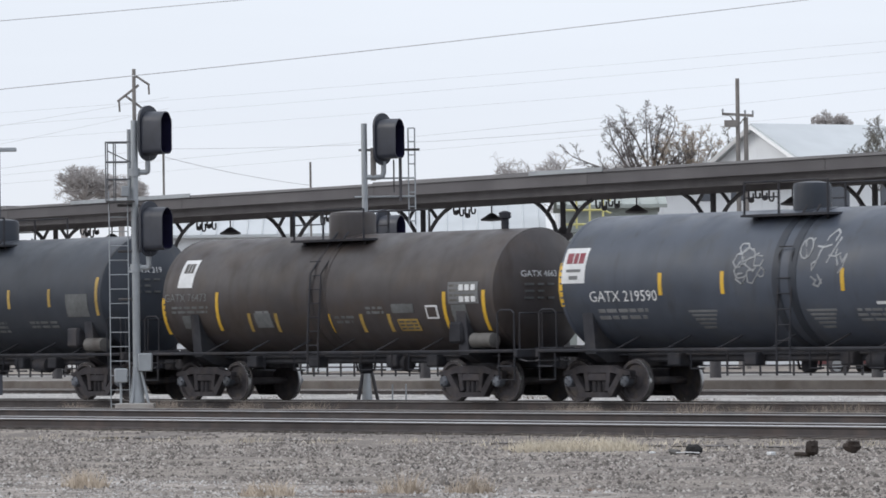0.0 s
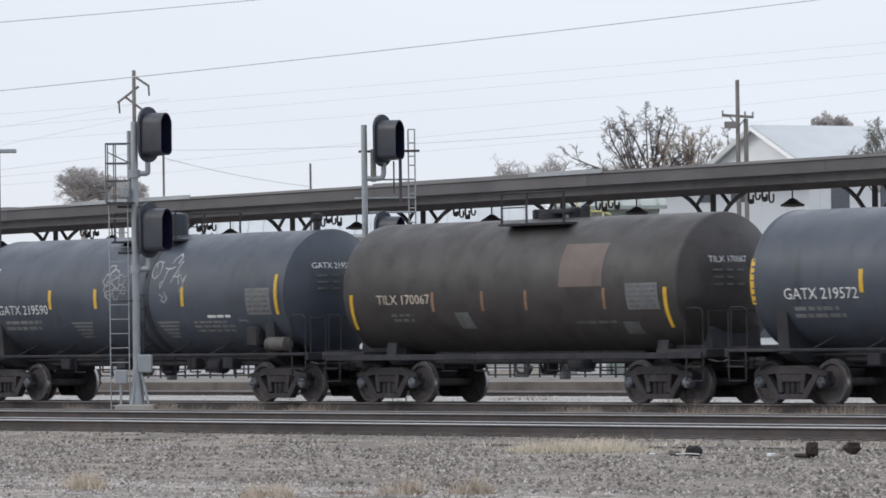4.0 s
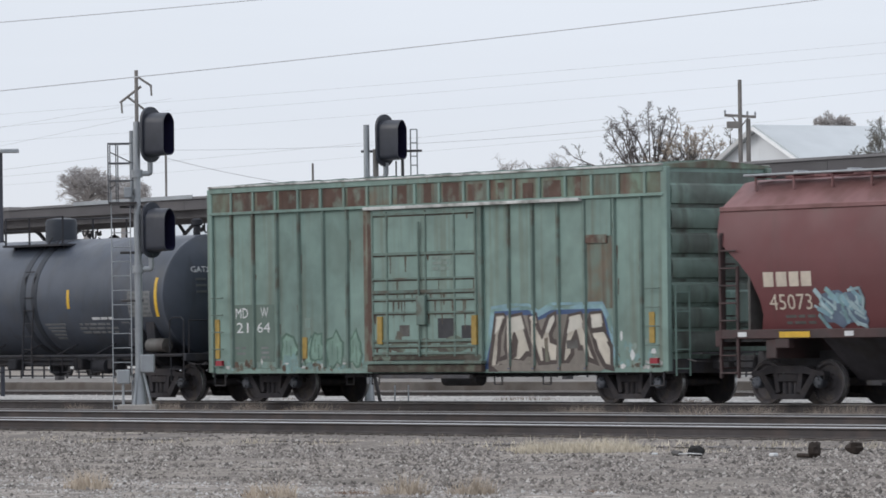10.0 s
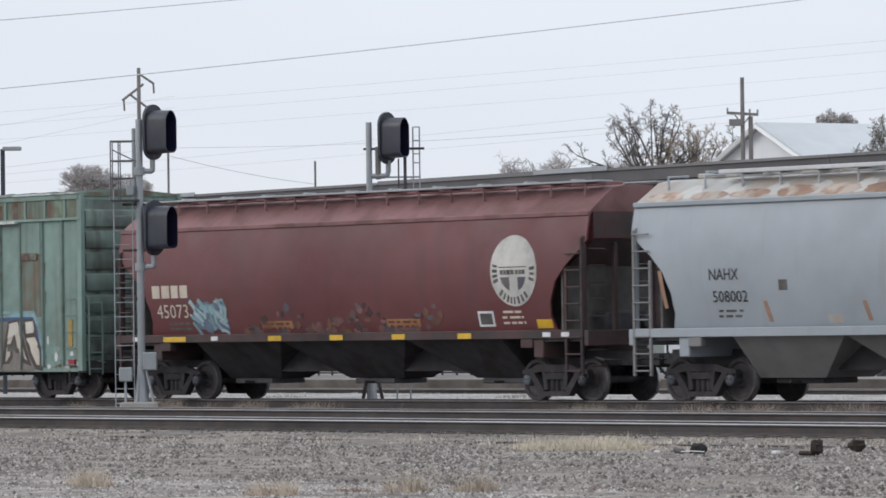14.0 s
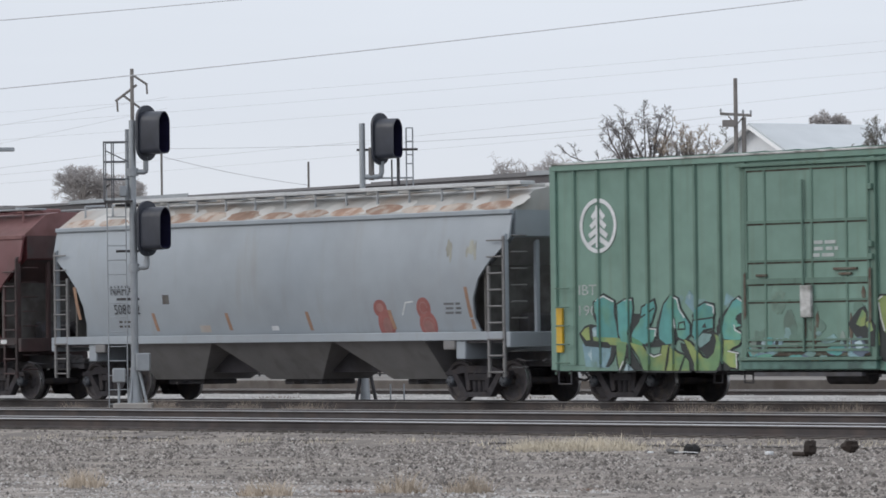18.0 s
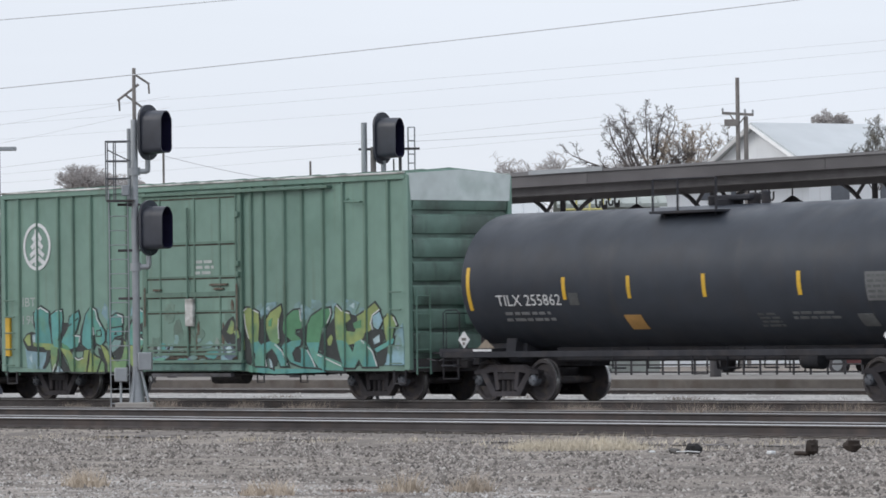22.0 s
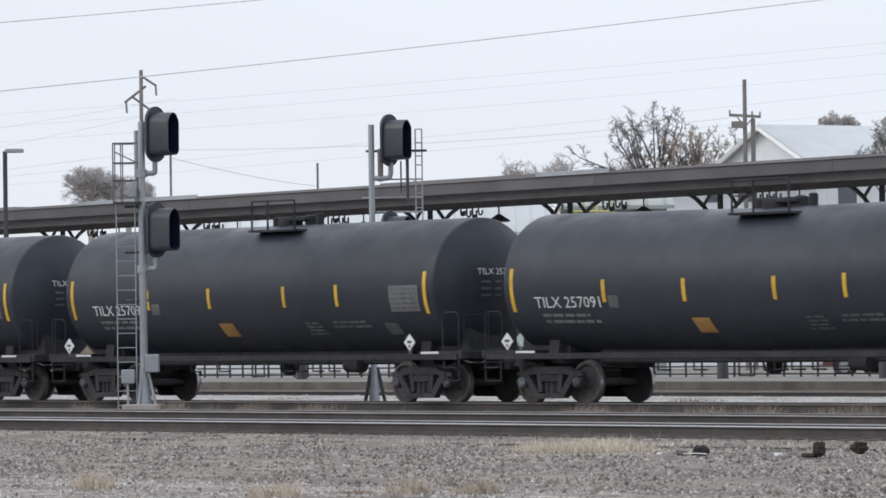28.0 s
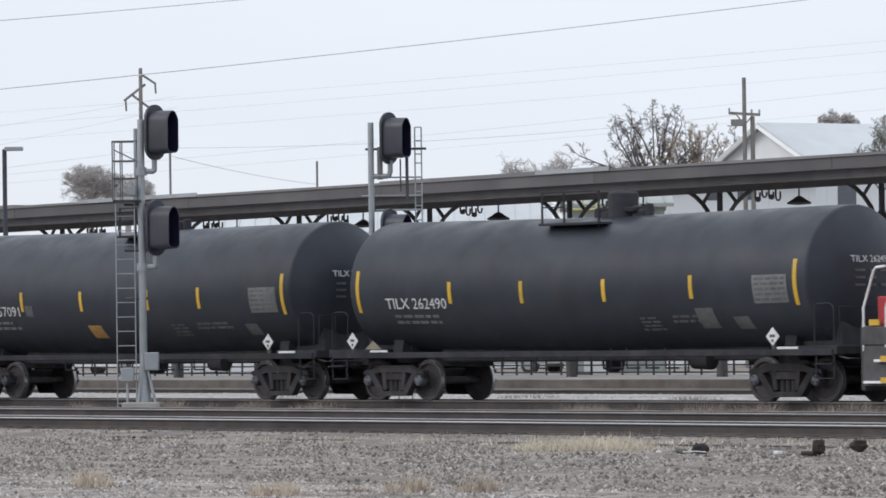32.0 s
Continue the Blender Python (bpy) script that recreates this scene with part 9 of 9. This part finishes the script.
daub(car, DOOR, lime, [(1.29, 1.60), (1.47, 1.89), (1.57, 1.81), (1.53, 1.57), (1.42, 1.55)], 0.0116)
daub(car, DOOR, lime, [(1.55, 1.61), (1.68, 1.71), (1.76, 1.47), (1.67, 1.44)], 0.0120)
daub(car, DOOR, slate, [(1.16, 1.29), (1.42, 1.36), (1.62, 1.11), (1.45, 0.92), (1.19, 1.02)], 0.0124)
daub(car, DOOR, frost, [(1.24, 1.23), (1.41, 1.29), (1.50, 1.15), (1.32, 1.07)], 0.0128)
grime = material("brown_grime_on_green", (0.145, 0.232, 0.19), 0.75, vary=0.2, grain=4, second=(0.125, 0.18, 0.148), second_amt=0.4, second_scale=2.5)
rng = random.Random(31)
for k in range(9):
    smear(car, DOOR, grime, rng.uniform(-1.5, 1.4), rng.uniform(1.15, 2.2), rng.uniform(0.15, 0.35), rng.uniform(0.12, 0.4), 0.002 + 0.0005 * k, rng, "grime_patch")
for k in range(8):
    smear(car, DOOR, rng.choice((bluish, bluish, rubbed)), rng.uniform(-1.7, 1.5), rng.uniform(1.05, 1.5), rng.uniform(0.05, 0.2), rng.uniform(0.05, 0.2), 0.0075 + 0.0004 * k, rng)
for u in (-0.25, 1.05):
    smear(car, DOOR, rust_m, u + 0.1, 1.45, 0.05, 0.4, 0.011, rng, "rust_streak")
BRACE = Side(y=-1.625)
rng = random.Random(44)
for u, z, w, h in ((-1.5, 1.12, 0.3, 0.2), (-1.0, 1.2, 0.22, 0.16), (-1.2, 0.98, 0.35, 0.1), (-0.2, 1.0, 0.3, 0.08), (0.95, 1.1, 0.35, 0.18), (0.6, 0.98, 0.25, 0.1), (1.4, 1.0, 0.3, 0.14)):
    for k in range(3):
        smear(car, DOOR, (slate, pale_blue, teal)[k], u + rng.uniform(-0.25, 0.25), z + rng.uniform(-0.06, 0.1), w * rng.uniform(0.4, 0.8), h * rng.uniform(0.5, 0.9), 0.0085 + 0.0003 * k + 0.0002 * rng.random(), rng, "graffiti_field")
for u, z, w, h in ((-1.45, 1.2, 0.12, 0.12), (-0.95, 1.22, 0.08, 0.1), (1.0, 1.25, 0.1, 0.06)):
    smear(car, DOOR, ink, u, z, w, h, 0.0098, rng, "graffiti_field")
    smear(car, DOOR, frost, u + 0.12, z + 0.05, w * 0.7, h * 0.8, 0.0102, rng, "graffiti_field")
for u, z, w, h in ((0.07, 1.5, 0.035, 0.45), (0.14, 1.35, 0.03, 0.3), (1.5, 2.2, 0.06, 0.25), (0.2, 1.7, 0.05, 0.2)):
    smear(car, DOOR, drip, u, z, w, h, 0.0106, rng, "rust_streak")
for u, z0, z1 in ((1.71, 1.6, 2.75), (-1.84, 1.7, 2.7)):
    part("rust_patch", BRACE.outline(Shape(), [(u - 0.035, z0), (u + 0.035, z0 + 0.1), (u + 0.035, z1), (u - 0.03, z1 - 0.05)], 0.002), drip, car, "rusted lower door post")
for u0, u1, z in ((0.7, 1.35, 2.72), (0.85, 1.2, 2.62), (-1.5, -1.2, 2.62)):
    part("door_latch", Shape().box(u0, u1, -1.64, -1.58, z - 0.025, z + 0.025, 0.006), drip, car, "rusty latch bar on the door")
for z in (4.35, 3.2, 2.95):
    part("door_hinge", Shape().box(1.68, 1.8, -1.65, -1.57, z - 0.06, z + 0.06, 0.01), rib_green2, car)
part("grab_iron", Shape().tube([(5.7, -1.5, 4.6), (5.7, -1.62, 4.52), (6.24, -1.62, 4.5), (6.24, -1.5, 4.5)], 0.025, 6), rib_green2, car)
panel_white = material("chalky_greenish_white_paint", (0.56, 0.62, 0.61), 0.7, vary=0.12, grain=3.0, second=(0.46, 0.53, 0.51), second_amt=0.3, second_scale=1.2)
part("end_panel", Shape().prism([(-1.47, 4.5), (1.47, 4.5), (1.52, 5.1), (0, 5.2), (-1.52, 5.1)], 7.755, 7.845, "x"), panel_white, car, "white panel across the top of the end")


# ---- stones, grass and litter in the foreground ----
def stones(name, label, mat, x0, x1, y0, y1, count, lo, hi, seed, lift=0.0, lean=0.0, clump=0.0):
    """Loose stones as squat lumps, joined; lean slants the strip that they cover."""
    rng = np.random.default_rng(seed)
    x, y = rng.uniform(x0, x1, count), rng.uniform(y0, y1, count)
    x = x + lean * (y - y1)
    if clump:
        patchy = np.sin(x * 1.9 + 1.3 * np.sin(y * 2.3)) + np.sin(y * 5.1 + 1.7 * np.sin(x * 0.8)) + np.sin(x * 4.3 - y * 3.1)
        keep = patchy + rng.uniform(-1, 1, count) * (2.2 - clump) > clump - 1
        x, y = x[keep], y[keep]
        count = len(x)
    size = lo + (hi - lo) * rng.power(0.45, count)
    z = np.array([ground_height(b) for b in y]) + lift
    base = np.array([(1, 0, -0.15), (0, 1, -0.15), (-1, 0, -0.15), (0, -1, -0.15), (0, 0, 0.75)], float)
    turn = rng.uniform(0, 6.3, count)
    v = base[None] * (size[:, None, None] * rng.uniform(0.5, 1.2, (count, 5, 1)))
    v[:, 4, :2] = rng.uniform(-0.4, 0.4, (count, 2)) * size[:, None]
    c, s = np.cos(turn)[:, None], np.sin(turn)[:, None]
    vx, vy = v[:, :, 0] * c - v[:, :, 1] * s, v[:, :, 0] * s + v[:, :, 1] * c
    v = np.stack([vx + x[:, None], vy + y[:, None], v[:, :, 2] + z[:, None]], -1).reshape(-1, 3)
    tri = np.array([(0, 1, 4), (1, 2, 4), (2, 3, 4), (3, 0, 4)])
    f = (tri[None] + 5 * np.arange(count)[:, None, None]).reshape(-1)
    me = bpy.data.meshes.new(name)
    me.vertices.add(len(v))
    me.vertices.foreach_set("co", v.reshape(-1))
    me.loops.add(len(f))
    me.loops.foreach_set("vertex_index", f)
    me.polygons.add(len(f) // 3)
    me.polygons.foreach_set("loop_start", np.arange(0, len(f), 3))
    me.update(calc_edges=True)
    me.materials.append(mat)
    return tagged(new(name, me), label, "stones", kind="stuff")


def island_stone(name, lo, hi):
    """Stone whose tone differs from lump to lump."""
    m = bpy.data.materials.new(name)
    m.use_nodes = True
    n, l = m.node_tree.nodes, m.node_tree.links
    geo, ramp_ = n.new("ShaderNodeNewGeometry"), n.new("ShaderNodeValToRGB")
    ramp_.color_ramp.elements[0].color, ramp_.color_ramp.elements[1].color = (*lo, 1), (*hi, 1)
    l.new(geo.outputs["Random Per Island"], ramp_.inputs[0])
    l.new(ramp_.outputs[0], n["Principled BSDF"].inputs["Base Color"])
    n["Principled BSDF"].inputs["Roughness"].default_value = 0.9
    return m


ballast_mix = island_stone("mixed_grey_ballast", (0.082, 0.072, 0.066), (0.375, 0.335, 0.305))
pale_mix = island_stone("pale_crushed_stone_mix", (0.28, 0.27, 0.26), (0.55, 0.53, 0.51))
dark_mix = island_stone("oily_ballast_mix", (0.05, 0.043, 0.04), (0.17, 0.15, 0.135))
stones("ballast_stones", "grey and brown ballast stones", ballast_mix, 6, 37, -37, -18.6, 120000, 0.014, 0.042, 1, lean=-1.0, clump=0.6)
dark_stone = island_stone("dark_grey_brown_stone", (0.055, 0.047, 0.042), (0.17, 0.15, 0.135))
light_stone = island_stone("light_grey_stone", (0.26, 0.24, 0.22), (0.46, 0.43, 0.40))
stones("dark_stones", "dark ballast stones strewn in loose rows", dark_stone, 6, 37, -31, -18.6, 24000, 0.02, 0.066, 11, lean=-1.0, clump=1.4)
stones("light_stones", "light grey stones among the ballast", light_stone, 6, 37, -36, -18.6, 15000, 0.018, 0.058, 12, lean=-1.0, clump=1.0)
stones("larger_stones", "scattered larger grey stones", ballast_mix, 6, 37, -36, -18.4, 5200, 0.035, 0.078, 2, lean=-1.0, clump=0.4)
stones("pale_stones", "pale crushed stones along the wheel tracks", pale_mix, 16, 38, -36.4, -30.9, 15000, 0.012, 0.045, 3, lean=-1.0, clump=1.0)
stones("track_ballast", "oily dark ballast between the rails", dark_mix, -30, 45, -18.6, -6.6, 12000, 0.02, 0.05, 4, 0.01)
stones("path_stones", "pale crushed stones behind the train", pale_mix, -60, 20, 3.2, 16.2, 7000, 0.025, 0.06, 5, 0.02)


def tufts(name, label, spots, mat, seed, kind="stuff"):
    """Clumps of thin dry blades; spots are x, y, radius, height, count."""
    rng, s = random.Random(seed), Shape()
    for x, y, r, h, n in spots:
        for _ in range(n):
            a, d = rng.uniform(0, 6.3), r * math.sqrt(rng.random())
            px_, py_ = x + d * math.cos(a) * 1.5, y + d * math.sin(a)
            hh = h * rng.uniform(0.35, 1.0) * (1.1 - 0.6 * d / r)
            lx, ly = rng.uniform(-0.9, 0.9) * hh, rng.uniform(-0.9, 0.9) * hh
            g = ground_height(py_) - 0.01
            w = 0.006
            v = [(px_ - w, py_ - w, g), (px_ + w, py_ + w, g), (px_ + lx * 0.5 + w * 0.6, py_ + ly * 0.5, g + hh * 0.62), (px_ + lx * 0.5 - w * 0.6, py_ + ly * 0.5, g + hh * 0.62), (px_ + lx, py_ + ly, g + hh)]
            s.add(v, [(0, 1, 2, 3), (3, 2, 4)])
    me = bpy.data.meshes.new(name)
    me.from_pydata(s.v, [], s.f)
    me.materials.append(mat)
    return tagged(new(name, me), label, "dry grass", kind=kind)


faded_grass = material("faded_brown_grass", (0.42, 0.355, 0.285), 0.9, vary=0.25, grain=5.0)
tufts("dry_grass", "clump of straw-coloured dry grass in the gravel", [(25.5, -20.4, 0.8, 0.34, 520), (24.6, -20.0, 0.7, 0.24, 260), (25.8, -19.9, 0.55, 0.36, 260), (25.0, -20.7, 0.4, 0.34, 160), (23.8, -19.8, 0.6, 0.14, 100), (27.2, -19.8, 0.6, 0.14, 90), (26.4, -20.3, 0.5, 0.22, 120)], dry_grass_m, 1)
tufts("dry_grass", "small straw-coloured grass clump by the wheel track", [(30.3, -33.2, 0.26, 0.42, 190)], faded_grass, 2)
tufts("dry_grass", "small straw-coloured grass clump by the wheel track", [(34.9, -33.9, 0.28, 0.36, 190)], faded_grass, 3)
tufts("dry_grass", "small straw-coloured grass clump by the wheel track", [(35.7, -32.5, 0.24, 0.4, 150), (36.5, -32.1, 0.24, 0.4, 140)], faded_grass, 4)
tufts("dry_grass", "thin straw-coloured grass at the foot of the ballast", [(x, -18.9 + 0.4 * math.sin(x * 3), 0.5, 0.13, 70) for x in range(0, 46, 2)], dry_grass_m, 5)
tufts("dry_weeds", "brown dry weeds between the tracks", [(13.5, -7.9, 0.35, 0.42, 170), (16.4, -7.9, 0.5, 0.5, 260), (18.4, -8.0, 0.5, 0.3, 220), (20.9, -8.0, 0.5, 0.42, 220), (0.2, -5.3, 0.35, 0.42, 180), (-0.1, -7.7, 0.4, 0.42, 200), (15.2, -7.7, 0.3, 0.3, 120), (9.1, -7.9, 0.35, 0.3, 120)], weed_m, 6)
tufts("dry_weeds", "pale brown weeds beside the rails", [(-7.5, -3.1, 0.4, 0.42, 190), (-5.6, -2.2, 0.35, 0.4, 160), (10.3, -6.3, 0.35, 0.45, 180), (6.2, -2.4, 0.4, 0.3, 120), (14.9, -6.1, 0.4, 0.4, 170), (14.3, -3.9, 0.35, 0.35, 120), (18.15, -6.6, 0.3, 0.45, 170), (-12.0, -2.4, 0.4, 0.3, 110), (-9.8, -5.2, 0.4, 0.25, 110)], weed_m, 16)
tufts("dry_weeds", "brown dry weeds along the rails", [(x * 1.0, -6.2 + 0.6 * math.sin(x * 1.7), 0.3, 0.2 + 0.12 * math.sin(x * 5), 40) for x in range(-24, 30, 2)], weed_m, 7)
red_weed = material("reddish_brown_dead_weeds", (0.20, 0.125, 0.09), 0.9, vary=0.3, grain=6.0)
tufts("dead_weeds", "reddish-brown dead weeds beside the wheel track", [(34.97, -32.7, 0.2, 0.09, 170), (34.2, -33.6, 0.2, 0.09, 150), (36.0, -31.7, 0.18, 0.1, 150), (37.4, -31.0, 0.15, 0.08, 90)], red_weed, 21)
tufts("dry_weeds", "single dry stalks beside the first rail", [(18.6, -17.2, 0.05, 0.4, 3), (23.6, -19.2, 0.05, 0.35, 3), (23.9, -17.3, 0.03, 0.45, 2)], weed_m, 8)
tufts("dry_weeds", "low grey weeds on the pale gravel", [(-8.0, 8.5, 0.7, 0.22, 160), (-1.0, 7.5, 0.6, 0.2, 120), (-17.0, 8.0, 0.6, 0.2, 100)], weed_m, 9)


tufts("dry_weeds", "wispy pale weeds between the tracks", [(15.8, -8.5, 0.55, 0.55, 260), (17.3, -8.2, 0.45, 0.5, 200), (19.1, -7.8, 0.5, 0.6, 240), (10.75, -7.1, 0.4, 0.5, 170), (1.3, -5.7, 0.4, 0.5, 180), (-6.2, -4.4, 0.4, 0.45, 150), (12.8, -8.0, 0.35, 0.4, 120)], weed_m, 17)


def lump(r, seed, flat=0.6, n=14):
    """A ragged lump of scrap."""
    s, v, rows = Shape(), [], 8
    for i in range(rows + 1):
        a = math.pi * i / rows
        for j in range(n):
            b = 2 * math.pi * j / n
            d = Vector((math.sin(a) * math.cos(b), math.sin(a) * math.sin(b), math.cos(a)))
            k = r * (1 + 0.45 * noise.noise(d * 1.6 + Vector((seed, 0, 0))) + 0.2 * noise.noise(d * 5 + Vector((0, seed, 0))))
            v.append((d.x * k, d.y * k, d.z * k * flat))
    f = [(i * n + j, i * n + (j + 1) % n, (i + 1) * n + (j + 1) % n, (i + 1) * n + j) for i in range(rows) for j in range(n)]
    return s.add(v, f)


clod_black = material("black_rubber_scrap", (0.014, 0.013, 0.013), 0.9, vary=0.3, grain=12)


def litter(name, label, at, shape, mat, bits=()):
    t = thing(name, label, "debris", at, "debris beside the track")
    part("lump", shape, mat, t)
    for k, (b, m) in enumerate(bits):
        part("splinter", b, m, t, at=(-0.28 * k, -0.1 * k, 0.0))
    return t


litter("broken_tie_end", "dark rotten tie end lying on the gravel", (31.1, -20.9, -0.19), lump(0.1, 3, 1.1), clod_m, [(Shape().box(-0.3, 0.0, -0.08, 0.03, -0.11, -0.05, 0.02), clod_m), (Shape().box(-0.48, -0.38, -0.06, 0.04, -0.1, -0.05, 0.01), white_paint)])
litter("broken_tie_end", "dark brown wood block lying on the gravel", (30.6, -19.55, -0.2), lump(0.13, 12, 0.72), clod_m)
litter("scrap_heap", "black scrap with a white splinter on the gravel", (28.7, -20.95, -0.27), lump(0.13, 8, 0.85), clod_black, [(Shape().tube([(-0.12, -0.22, 0.0), (0.1, -0.2, 0.01), (0.3, -0.15, 0.0)], 0.008, 5), white_paint), (lump(0.09, 21, 0.5), grimy_grey)])
litter("paper_scrap", "pale paper scrap on the gravel", (27.67, -20.8, -0.29), lump(0.05, 2, 0.4), white_paint)
litter("paper_scrap", "small orange wrapper beside the rail", (-1.4, -4.6, -0.13), lump(0.06, 6, 0.7), orange_sign)
litter("paper_scrap", "pale scrap beside the middle rail", (13.6, -7.2, -0.1), lump(0.06, 7, 0.7), cream_paint)


def motions():
    """The train rolls towards smaller X; every wheelset turns with it."""
    steps = [k * 0.5 for k in range(65)]
    for car, centre in CARS:
        walk(car, [(t, pose(centre - travelled(t), 0, 0)) for t in steps])
    turns = [k * 0.1 for k in range(321)]
    for ws, x in WHEELSETS:
        walk(ws, [(t, pose(x, 0, WHEEL_R, 0, -math.degrees(travelled(t) / WHEEL_R), 0)) for t in turns])


motions()
